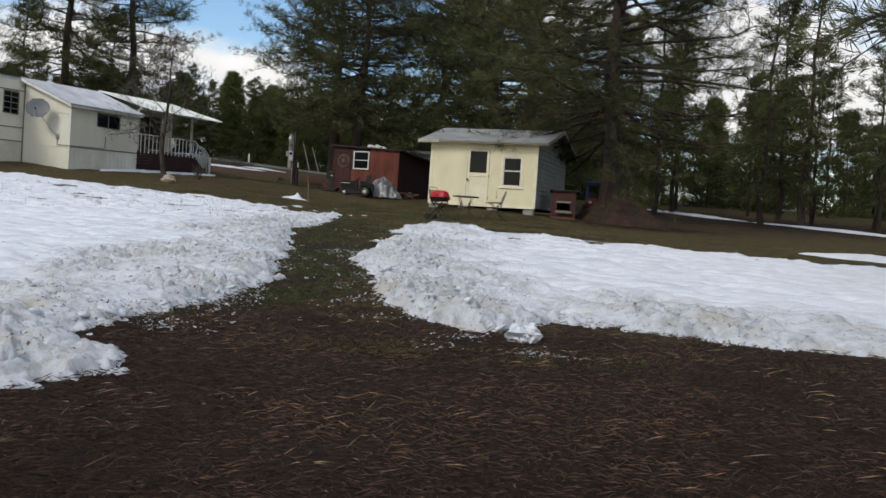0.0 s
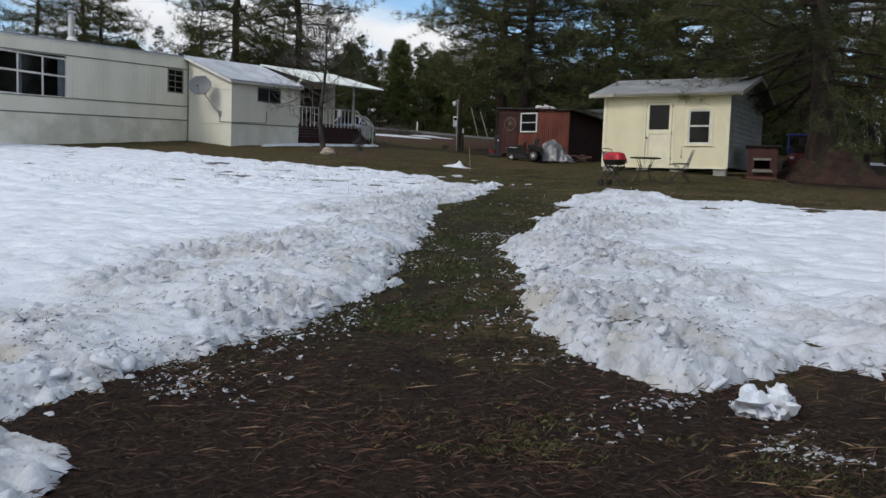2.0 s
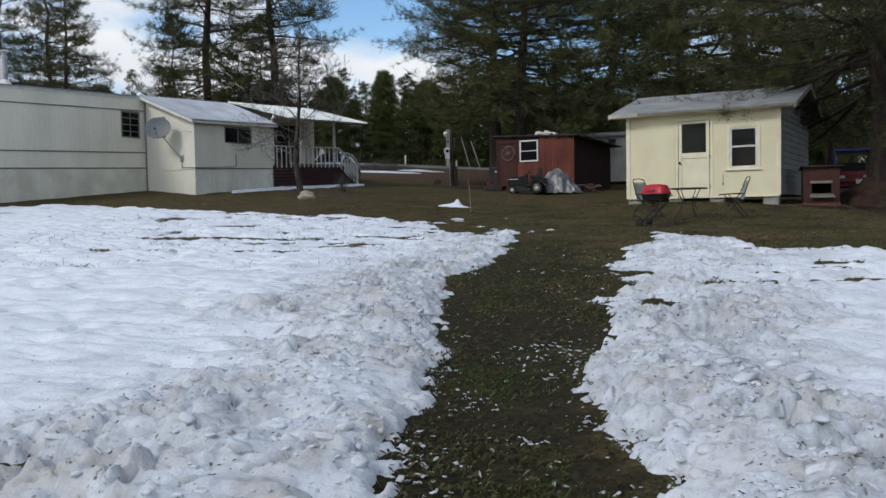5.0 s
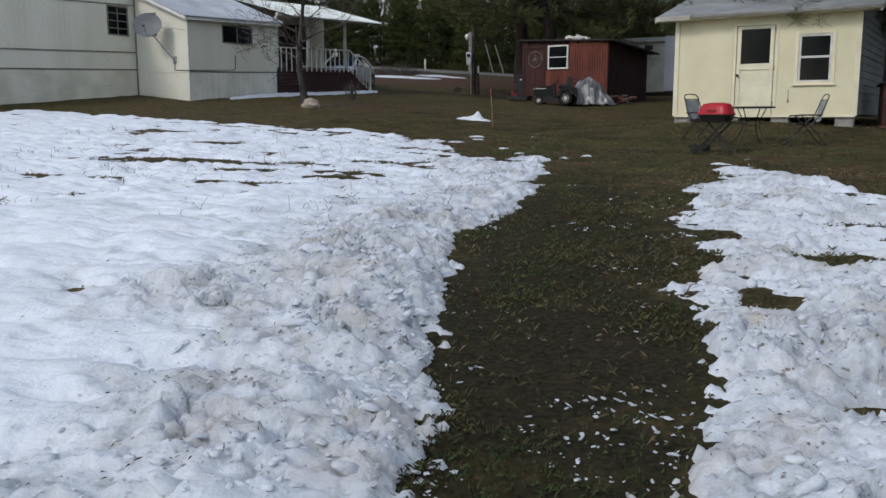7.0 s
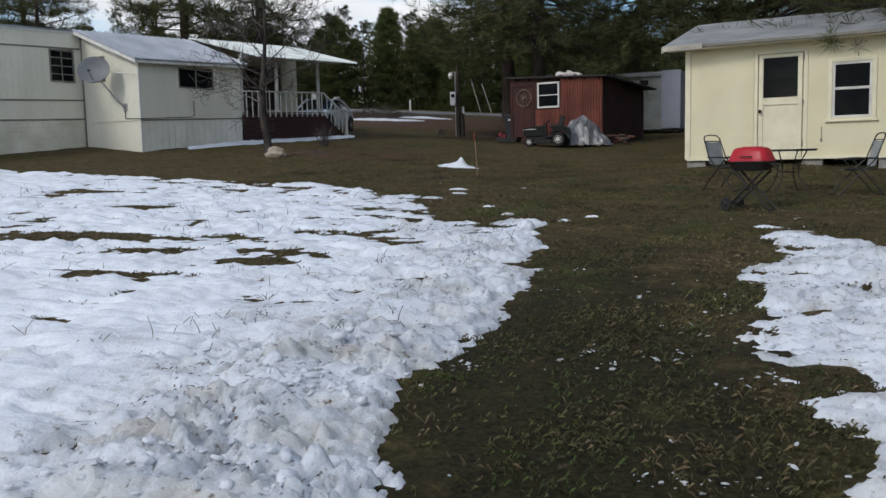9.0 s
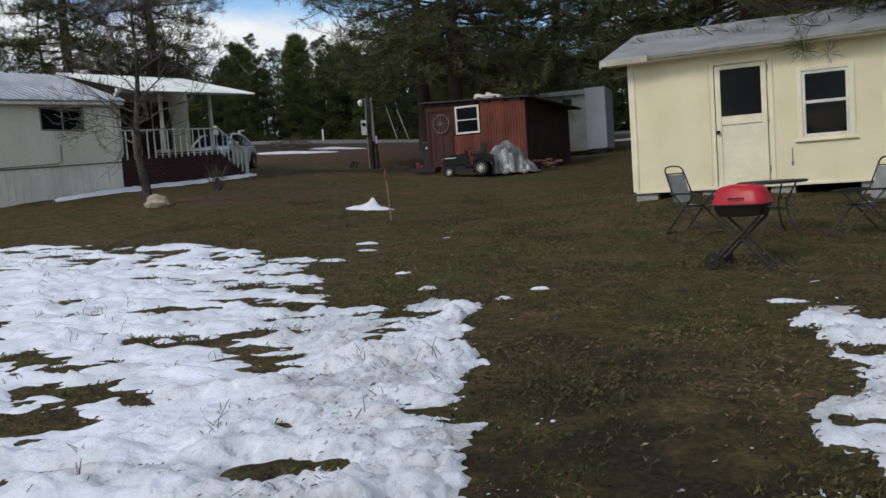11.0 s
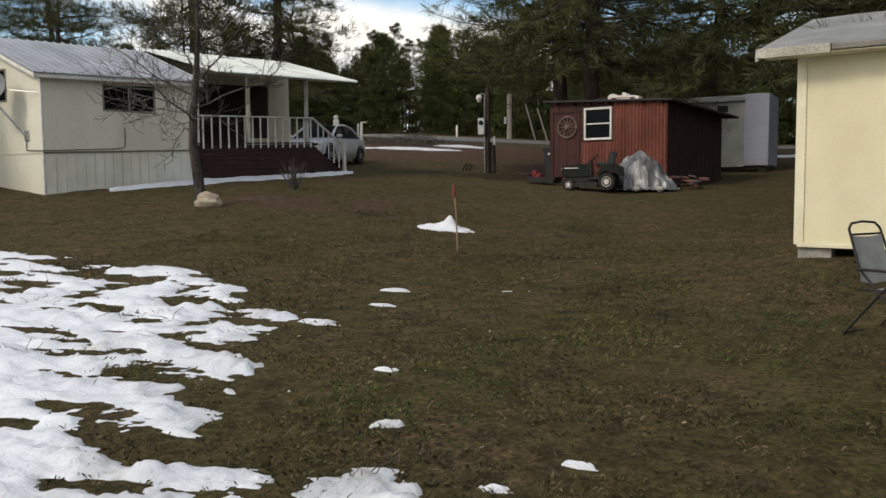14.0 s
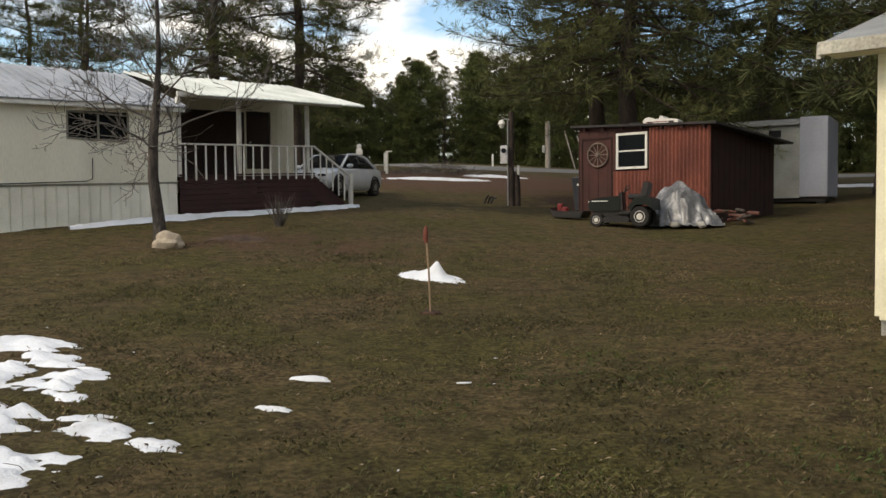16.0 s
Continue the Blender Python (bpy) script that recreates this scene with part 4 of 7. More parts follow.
    v, f = tufts(np.array(pts), np.array(dirs), tuft_len, tuft_w, needles, rng)
    needle = fast_mesh("needles", v, f, needle_mat or M_NEEDLE)
    return mesh_of("trunk", trunk.v, trunk.f, M_BARK, True, False), mesh_of("limbs", wood.v, wood.f, M_BARK, True, False), needle


def pine(name, label, meshes, x, y, yaw=0.0, size=1.0, group=""):
    ob = thing(name, label, "tree", x, y, float(ground_z(x, y)), yaw, group)
    ob.scale = (size,) * 3
    for key, me in zip(("trunk", "limb_work", "crown"), meshes):
        child = tagged(new(key, me), kind="" if key == "trunk" else "stuff")
        child.parent = ob
    return ob


big = pine_meshes(3, 17, 0.42, 3.2, 6.6, 125, 11, 0.28, 0.0115, 26, 0.26, extra=(((-0.4, -0.1, 5.0), (-3.6, -2.4, 3.75)), ((-0.4, -0.1, 5.6), (-3.9, -1.6, 4.4)), ((0, 0, 4.6), (-2.0, -3.2, 3.6))))
pine("pine_tree", "huge dark ponderosa pine on a needle mound beside the shed", big, 6.2, 27.0)
second = pine_meshes(8, 18, 0.38, 4.3, 6.0, 140, 9, 0.42, 0.024, 18, 0.30)
pine("pine_tree", "tall dense dark pine behind the red shed", second, -6.4, 49.8, 40)
pine("pine_tree", "tall dense dark pine behind the pale shed", second, 3.6, 38.0, 155, 1.05)
pine("pine_tree", "tall dark pine beside the storage box", second, 2.2, 54.5, 130, 1.05)
airy = pine_meshes(21, 24, 0.34, 3.4, 5.4, 100, 11, 0.48, 0.030, 16, 0.36, lean=(0.5, 0.2), dead=4)
pine("pine_tree", "tall open pine with bare lower limbs behind the mobile home", airy, -28.6, 55.5)
pine("pine_tree", "tall open pine with bare lower limbs behind the mobile home", airy, -24.2, 56.5, 130, 0.94)
pine("pine_tree", "tall pine in the yard beyond the pole", second, -9.4, 58.5, 70, 1.1)
pine("pine_tree", "tall dark pine farther behind the red shed", second, -2.2, 66.0, 300, 1.1)
for x, y, yaw, size in ((-57, 70, 30, 0.85), (-53, 72, 200, 0.9), (-47, 66, 100, 0.72), (-39.5, 70, 300, 0.55), (25, 33, 80, 0.95), (-36, 80, 10, 0.6)):
    pine("pine_tree", "far open pine standing behind the mobile home" if x < 0 else "tall open pine at the yard's edge", airy, x, y, yaw, size)
slim = pine_meshes(34, 15, 0.15, 2.2, 2.8, 46, 6, 0.46, 0.040, 10, 0.46, cone=True)
young = pine_meshes(45, 9, 0.12, 0.2, 2.9, 62, 6, 0.60, 0.055, 13, 0.40, cone=True, needle_mat=M_NEEDLE_Y)
rngf = np.random.default_rng(77)
for x, y in ((11.5, 45), (13.5, 49), (16.5, 41.3), (17.7, 42.5), (18.6, 41), (20.5, 45), (22.5, 41), (24.5, 46), (15, 55), (19, 52), (24, 54), (10, 52), (28, 44), (30, 50), (8.5, 47), (27, 38), (32, 42), (12.5, 60), (21.5, 60), (34, 56), (7, 62), (17, 66), (28, 62)):
    pine("pine_tree", "slender young pine at the edge of the woods", slim, x, y, rngf.uniform(0, 360), rngf.uniform(0.8, 1.15) * (1.0 if x < 19 else 0.72), "pines of the wood edge")
for k in range(18):
    x, y = rngf.uniform(7, 42), rngf.uniform(56, 74)
    pine("pine_tree", "bushy young pine in the shade of the woods", young, x, y, rngf.uniform(0, 360), rngf.uniform(0.7, 1.15), "pines of the wood edge")
for row, count in ((82.5, 46), (87, 44), (92, 44)):
    for k in range(count):
        x = -66 + k * 88 / count + rngf.uniform(-1, 1)
        y = row + 0.1 * (x + 16) + rngf.uniform(-1.5, 2.5)
        pine("pine_tree", "bushy young pine in the row beyond the road" if k % 3 else "slender young pine in the row beyond the road", young if k % 3 else slim, x, y, rngf.uniform(0, 360), (1.0 if k % 3 else 0.68) * rngf.uniform(0.45, 0.70) * (1.1 if row < 85 else 1.3 if row < 90 else 1.55), "young pines beyond the road")
for k in range(8):
    x = rngf.uniform(-40, 6)
    pine("pine_tree", "taller pine in the row beyond the road", slim, x, 96 + 0.1 * x + rngf.uniform(-4, 8), rngf.uniform(0, 360), rngf.uniform(0.6, 0.8), "young pines beyond the road")


pine("pine_tree", "tall open pine overhanging the snow", airy, 10.8, 8.0, 215, 0.8)
# row out of view, added to darken pane reflections and shade the foreground
for k in range(12):
    pine("pine_tree", "unseen dark pine over the needle litter, added to darken panes and foreground", slim, -22 + 3.8 * k + rngf.uniform(-1, 1), -15 - rngf.uniform(0, 6), rngf.uniform(0, 360), rngf.uniform(0.95, 1.25), "pines behind the start of the path")


def far_woods():
    """A closed wall of distant wood round the yard, one mesh of leafy clumps and trunks."""
    rng = np.random.default_rng(5)
    pts, dirs = [], []
    for k in range(900):
        a = rng.uniform(-200, 160)
        r = rng.uniform(100, 150)
        az = radians(a)
        x, y = r * math.sin(az) - 5, r * math.cos(az) + 18
        if y < 20 and abs(x) < 30 and y > -30:
            continue
        h = rng.uniform(7, 11.5)
        z0 = float(ground_z(x, y))
        m = 26
        u = np.sqrt(rng.uniform(0, 1, m))
        rad = 2.6 * u + 0.3
        ang = rng.uniform(0, 2 * math.pi, m)
        pts.append(np.stack([x + rad * np.cos(ang), y + rad * np.sin(ang), z0 + h * (1 - u) + rng.uniform(0, 0.8, m)], 1))
        dirs.append(np.stack([np.cos(ang), np.sin(ang), 0.2 + 0 * ang], 1))
    v, f = tufts(np.concatenate(pts), np.concatenate(dirs), 1.4, 0.20, 10, rng)
    tagged(new("far_woods", fast_mesh("far_woods", v, f, M_NEEDLE_Y)), "dark green pine woods closing the view all round", "woods", kind="stuff")


far_woods()


def bare_tree():
    """The small leafless tree before the porch."""
    rng = np.random.default_rng(12)
    x, y = -12.35, 31.6
    ob = thing("bare_tree", "small leafless grey tree with fine spreading twigs before the porch", "tree", x, y, float(ground_z(x, y)))
    trunk, limbs, twigs = Shape(), Shape(), Shape()
    path = [(0.08, 0, -0.2), (0.03, 0, 0.5), (-0.1, 0.02, 1.3), (-0.06, 0, 2.0), (0.02, 0.02, 2.7), (0.12, 0, 3.6), (0.1, 0, 4.8), (0.2, 0.05, 6.2)]
    trunk.tube(path, [0.15, 0.115, 0.10, 0.09, 0.07, 0.045, 0.03, 0.010], 12)

    def grow(p, d, length, r, level):
        line, n = [p], 5
        for i in range(n):
            d = d + rng.normal(0, 0.16, 3) + np.array((0, 0, 0.05))
            d /= np.linalg.norm(d)
            p = p + d * length / n
            line.append(p)
        (limbs if level == 0 else twigs).tube([tuple(q) for q in line], [max(0.006, r * (1 - 0.75 * i / n)) for i in range(n + 1)], 5 if level == 0 else 3, cap=False)
        if level < 3:
            for _ in range((7, 5, 3)[level]):
                k = rng.integers(1, n + 1)
                side = rng.normal(0, 1, 3)
                side -= d * side.dot(d)
                side /= np.linalg.norm(side)
                nd = d * 0.75 + side * 0.75
                grow(line[k], nd / np.linalg.norm(nd), length * rng.uniform(0.35, 0.6), r * 0.5, level + 1)

    for k in range(15):
        h = 1.55 + 0.27 * k
        az = k * 2.4 + 2.7
        p = np.array([np.interp(h, [q[2] for q in path], [q[i] for q in path]) for i in range(3)])
        d = np.array((math.cos(az), math.sin(az), 0.22 + 0.05 * k))
        grow(p, d / np.linalg.norm(d), max(0.8, 2.6 - 0.13 * k), 0.028 - 0.0012 * k, 0)
    part("trunk", trunk, M_BARK_FOOT, ob, "dark rough fissured trunk", smooth=True)
    part("crown", limbs, M_BARK_BARE, ob, smooth=True)
    part("twig_work", twigs, M_BARK_BARE, ob, smooth=True)


bare_tree()


# ---- buildings ----
def sash_window(parent, name, w, h, depth, rows, cols, frame_mat, at, bar=0.035, label="", fw=0.05, sill=False, split=None, pane=None):
    """A window in the x-z plane of `at`, its outside to -y: frame > pane, bars. Returns the frame."""
    s = Shape()
    for x0, x1, z0, z1 in ((0, w, h - fw, h), (0, w, 0, fw), (0, fw, fw, h - fw), (w - fw, w, fw, h - fw)):
        s.box(x0, x1, -0.02, depth, z0, z1, 0.004)
    for c in range(1, cols):
        x = w * c / cols
        s.box(x - bar / 2, x + bar / 2, 0.0, 0.025, fw, h - fw, 0.003)
    for r in range(1, rows):
        z = h * (split if split and rows == 2 else r / rows)
        s.box(fw, w - fw, 0.002, 0.027, z - bar / 2, z + bar / 2, 0.003)
    if sill:
        s.box(-0.04, w + 0.04, -0.06, 0.0, -0.045, -0.002, 0.006)
    ob = part(name, s, frame_mat, parent, label, at=at)
    for c in range(cols):
        for r in range(rows):
            zs = [0, h] if rows == 1 else [0, h * (split or 0.5), h] if rows == 2 else [h * k / rows for k in range(rows + 1)]
            g = Shape().box(w * c / cols + (fw if c == 0 else bar / 2), w * (c + 1) / cols - (fw if c == cols - 1 else bar / 2), 0.012, 0.018,
                            zs[r] + (fw if r == 0 else bar / 2), zs[r + 1] - (fw if r == rows - 1 else bar / 2), 0.001)
            part("pane", g, pane or M_GLASS, ob)
    return ob


def wall_with_holes(s, length, z0, z1, y0, y1, holes):
    """A wall along x from 0 to length with rectangular holes (x0, x1, z0, z1), as blocks."""
    xs = sorted({0, length, *[h[0] for h in holes], *[h[1] for h in holes]})
    for a, b in zip(xs, xs[1:]):
        mids = sorted([h for h in holes if h[0] <= a and h[1] >= b], key=lambda h: h[2])
        z = z0
        for h in mids:
            if h[2] > z:
                s.box(a, b, y0, y1, z, h[2], 0.0)
            z = h[3]
        if z1 > z:
            s.box(a, b, y0, y1, z, z1, 0.0)


M_FASCIA = mat("weathered_cream_board", (0.50, 0.48, 0.40), (0.36, 0.34, 0.28), 0.75, scale=3, fine=40)


def pale_shed():
    W, D, zb, zt = 4.02, 4.6, 2.30, 4.55
    ob = thing("shed", "cream-painted garden shed with grey roof on concrete blocks", "shed", -0.5, 26.5, 0, -18)
    s = Shape()
    wall_with_holes(s, W, zb, zt, 0, 0.09, [(1.42, 2.26, 2.20, 4.31), (2.78, 3.46, 3.02, 4.06)])
    part("front_wall", s, M_PAINT_CREAM, ob)
    # battens of the plywood joints and corner boards
    for x0, x1, lab in ((-0.02, 0.09, ""), (W - 0.09, W + 0.02, "")):
        part("corner_board", Shape().box(x0, x1, -0.022, 0.0, zb - 0.02, zt, 0.004), M_CREAM_TRIM, ob, lab)
    for x in (1.31,):
        part("batten", Shape().box(x, x + 0.035, -0.012, 0.0, zb + 0.02, zt, 0.003), M_PAINT_CREAM, ob)
    part("sill_board", Shape().box(0.02, W - 0.02, -0.03, 0.06, zb - 0.05, zb, 0.004), M_CREAM_TRIM, ob)
    for x, name in ((0, "left_wall"), (W - 0.08, "right_wall")):
        g = Shape().prism([(0.092, zb), (D, zb), (D, zt), (D / 2, zt + 0.60), (0.092, zt)], x, x + 0.08, "x")
        part(name, g, M_GREYSIDE if x else M_PAINT_CREAM, ob, "grey-painted lap siding" if x else "")
    for k in range(14):
        z = zb + 0.01 + 0.16 * k
        part("siding_board", Shape().prism([(W, z), (W + 0.028, z), (W + 0.006, z + 0.165), (W, z + 0.165)], 0.02, D, "y"), M_GREYSIDE, ob)
    part("rear_wall", Shape().box(0.09, W - 0.09, D - 0.09, D - 0.002, zb, zt, 0), M_PAINT_CREAM, ob)
    part("floor", Shape().box(0.09, W - 0.09, 0.1, D - 0.1, zb - 0.03, zb + 0.03, 0), M_WOODPOLE, ob)
    # roof: two sheathing slopes, fascia
    for sgn, name in ((1, "roof_front"), (-1, "roof_rear")):
        y_e, y_r = (-0.34, D / 2) if sgn > 0 else (D + 0.34, D / 2)
        ze, zr = zt - 0.03, zt + 0.72
        g = Shape()
        n = 8
        th = 0.05
        vs, fs = [], []
        for i in range(n + 1):
            x = -0.42 + (W + 0.84) * i / n
            dz = 0.016 * math.sin(i * 2.1) + 0.02 * math.sin(i * 0.9)
            vs += [(x, y_e, ze + dz), (x, y_r, zr + dz * 0.4), (x, y_r, zr + th + dz * 0.4), (x, y_e, ze + th + dz)]
        for i in range(n):
            a = 4 * i
            fs += [(a + k, a + (k + 1) % 4, a + 4 + (k + 1) % 4, a + 4 + k) for k in range(4)]
        fs += [(0, 1, 2, 3), (4 * n, 4 * n + 3, 4 * n + 2, 4 * n + 1)]
        part(name, g.add(vs, fs), M_ROOF_GREY, ob, "worn grey roll roofing with curled edge")
    part("fascia", Shape().box(-0.40, 0.42, -0.385, -0.345, zt - 0.075, zt + 0.035, 0.004), M_FASCIA, ob)
    part("fascia", Shape().box(0.43, W + 0.40, -0.375, -0.345, zt - 0.04, zt + 0.02, 0.004), M_TRIM_GREY, ob, "bare grey weathered fascia board")
    for x in (-0.42, W + 0.38):
        part("rake_board", Shape().prism([(-0.34, zt - 0.10), (D / 2, zt + 0.65), (D + 0.34, zt - 0.10), (D + 0.34, zt - 0.005), (D / 2, zt + 0.75), (-0.34, zt - 0.005)], x, x + 0.035, "x"), M_FASCIA, ob)
    part("soffit", Shape().box(-0.36, W + 0.36, -0.335, -0.004, zt - 0.06, zt - 0.045, 0), M_CREAM_TRIM, ob)
    # dutch-type door with a dark upper light
    door = part("door", Shape().box(1.435, 2.245, 0.012, 0.055, 2.302, 4.30, 0.004), M_CREAM_TRIM, ob, "cream plank door with a dark window in its upper half")
    for x0, x1, z0, z1 in ((1.435, 1.52, 2.302, 4.30), (2.16, 2.245, 2.302, 4.30), (1.522, 2.158, 3.32, 3.46), (1.522, 2.158, 2.302, 2.45), (1.522, 2.158, 4.235, 4.30)):
        part("door_rail", Shape().box(x0, x1, -0.008, 0.012, z0, z1, 0.003), M_CREAM_TRIM, door)
    part("door_backing", Shape().box(1.522, 2.158, 0.0088, 0.0116, 3.465, 4.23, 0), M_DARK, door)
    part("door_pane", Shape().box(1.522, 2.158, 0.002, 0.008, 3.465, 4.23, 0), M_GLASS, door, "dark window pane")
    k = Shape().lathe([(0.012, 0), (0.012, -0.03), (0.03, -0.04), (0.034, -0.06), (0.02, -0.075)], (1.475, -0.008, 3.20), "y", 12)
    part("door_knob", k, M_BLACK, door, smooth=True)
    for z in (2.5, 3.3, 4.15):
        part("hinge", Shape().box(2.25, 2.275, -0.014, 0.0, z, z + 0.1, 0.002), M_TRIM_GREY, door)
    for x0, x1, z0, z1 in ((1.355, 1.42, 2.28, 4.36), (2.285, 2.345, 2.28, 4.36), (1.421, 2.284, 4.315, 4.36)):
        part("door_casing", Shape().box(x0, x1, -0.016, 0.0, z0, z1, 0.003), M_CREAM_TRIM, ob)
    # window
    win = sash_window(ob, "window", 0.68, 1.04, 0.06, 2, 1, M_WHITE, pose(2.78, 0.015, 3.02), 0.05, "white double-hung sash window", 0.045, split=0.53)
    for x0, x1, z0, z1 in ((2.70, 2.775, 2.985, 4.14), (3.465, 3.54, 2.985, 4.14), (2.776, 3.464, 4.065, 4.14)):
        part("casing", Shape().box(x0, x1, -0.022, 0.0, z0, z1, 0.003), M_CREAM_TRIM, win, at=pose(-2.78, -0.015, -3.02))
    part("sill", Shape().box(2.66, 3.58, -0.05, 0.0, 2.945, 2.983, 0.004), M_CREAM_TRIM, win, at=pose(-2.78, -0.015, -3.02))
    part("hasp", Shape().tube([(2.60, -0.01, 2.86), (2.605, -0.015, 2.7), (2.60, -0.012, 2.62)], 0.007, 6).box(2.585, 2.62, -0.02, 0.0, 2.58, 2.64, 0.004), M_TRIM_GREY, ob)
    for x in (0.02, 1.15, 2.25, 3.6):
        z = float(ground_z(-0.5 + x * 0.95, 26.5 - x * 0.31))
        part("block", Shape().box(x, x + 0.38, 0.03, 0.24, z - 0.05, zb - 0.052, 0.01), M_CONCRETE, ob, "rough grey concrete block")
    part("interior", Shape().box(0.3, W - 0.3, 1.6, 1.64, zb + 0.05, zt - 0.05, 0), M_DARK, ob)


pale_shed()


def red_shed():
    W, D, zb, tl, tr, rear = 4.16, 4.1, 2.55, 5.60, 5.42, 5.1
    x0 = -1.78
    ob = thing("red_shed", "old red shed of painted boards and rusty corrugated sheet", "shed", -5.35, 43.2, 0, -21)
    s = Shape()
    s.prism([(x0, zb), (-0.50, zb), (-0.50, tl - 0.06), (x0, tl)], 0, 0.08, "y")
    part("plank_wall", s, M_RED, ob, "dark red board wall")
    s2 = Shape()
    s2.box(-0.50, 2.38, 0, 0.08, zb, 4.34, 0).box(-0.50, -0.47, 0, 0.08, 4.34, 5.37, 0).box(0.53, 2.38, 0, 0.08, 4.34, 5.37, 0)
    s2.prism([(-0.50, 5.37), (2.38, 5.37), (2.38, tr), (-0.50, tl - 0.06)], 0, 0.08, "y")
    part("front_wall", s2, M_DKRED, ob)

    def corrugated(xa, xb, z0, z1, lab):
        n = int((xb - xa) / 0.016)
        vs, fs = [], []
        for i in range(n + 1):
            x = xa + (xb - xa) * i / n
            d = -0.030 - 0.027 * math.sin(2 * math.pi * x / 0.115)
            top = z1(x) if callable(z1) else z1
            vs += [(x, d, z0), (x, d, top)]
        fs = [(2 * i, 2 * i + 2, 2 * i + 3, 2 * i + 1) for i in range(n)]
        part("corrugated_sheet", Shape().add(vs, fs), M_RUST, ob, lab, smooth=True)

    corrugated(0.58, 2.38, 2.6, lambda x: 5.52 - 0.045 * x, "rusty red corrugated steel sheet")
    corrugated(-0.58, 0.578, 2.6, 4.29, "rusty red corrugated steel sheet")
    sash_window(ob, "window", 1.0, 1.03, 0.06, 2, 1, M_WHITE, pose(-0.47, -0.05, 4.34), 0.04, "white-framed sash window with peeling paint", 0.07, split=0.5)
    for x in (x0, -1.45, -1.12, -0.80, -0.53):
        part("batten", Shape().box(x, x + 0.025, -0.012, 0.0, zb, 5.52, 0.003), M_RED, ob)
    part("door_frame", Shape().box(-1.62, -0.66, -0.03, -0.014, 2.68, 2.74, 0.003).box(-1.66, -1.63, -0.03, -0.014, 2.68, 5.3, 0.003).box(-0.66, -0.63, -0.03, -0.014, 2.68, 5.3, 0.003).box(-1.62, -0.66, -0.03, -0.014, 5.24, 5.30, 0.003), M_DKRED, ob)
    # this side's shade is put into its dark red colour
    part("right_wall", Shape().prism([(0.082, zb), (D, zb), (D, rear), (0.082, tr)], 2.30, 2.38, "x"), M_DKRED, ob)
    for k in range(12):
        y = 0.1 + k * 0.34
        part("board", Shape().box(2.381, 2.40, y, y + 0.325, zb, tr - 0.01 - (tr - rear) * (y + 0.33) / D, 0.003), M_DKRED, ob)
    part("left_wall", Shape().prism([(0.082, zb), (D, zb), (D, rear + 0.1), (0.082, tl)], x0, x0 + 0.08, "x"), M_DKRED, ob)
    part("rear_wall", Shape().box(x0 + 0.09, 2.29, D - 0.08, D - 0.01, zb, rear - 0.03, 0), M_DKRED, ob)
    a, b = x0 - 0.16, 2.62
    za, zc = tl + 0.02, tr + 0.01
    g = Shape().add([(a, -0.2, za), (b, -0.2, zc), (b + 0.25, D + 0.35, rear + 0.0), (a, D + 0.3, rear + 0.1), (a, -0.2, za + 0.06), (b, -0.2, zc + 0.06), (b + 0.25, D + 0.35, rear + 0.06), (a, D + 0.3, rear + 0.16)],
                    [(0, 1, 2, 3), (4, 7, 6, 5), (0, 4, 5, 1), (1, 5, 6, 2), (2, 6, 7, 3), (3, 7, 4, 0)])
    part("roof", g, M_TAR, ob, "sagging black tar-paper roof")
    for k in range(7):
        x = -1.5 + k * 0.62
        part("rafter_end", Shape().box(x, x + 0.05, -0.17, 0.0, tl - 0.07 - 0.045 * (x + 1.78), tl + 0.01 - 0.045 * (x + 1.78), 0.003), M_DKRED, ob)
    part("interior", Shape().box(-1.5, 2.1, 1.2, 1.23, zb, 5.0, 0), M_DARK, ob)


red_shed()

SH = 0.037           # the mobile home stands along the slope


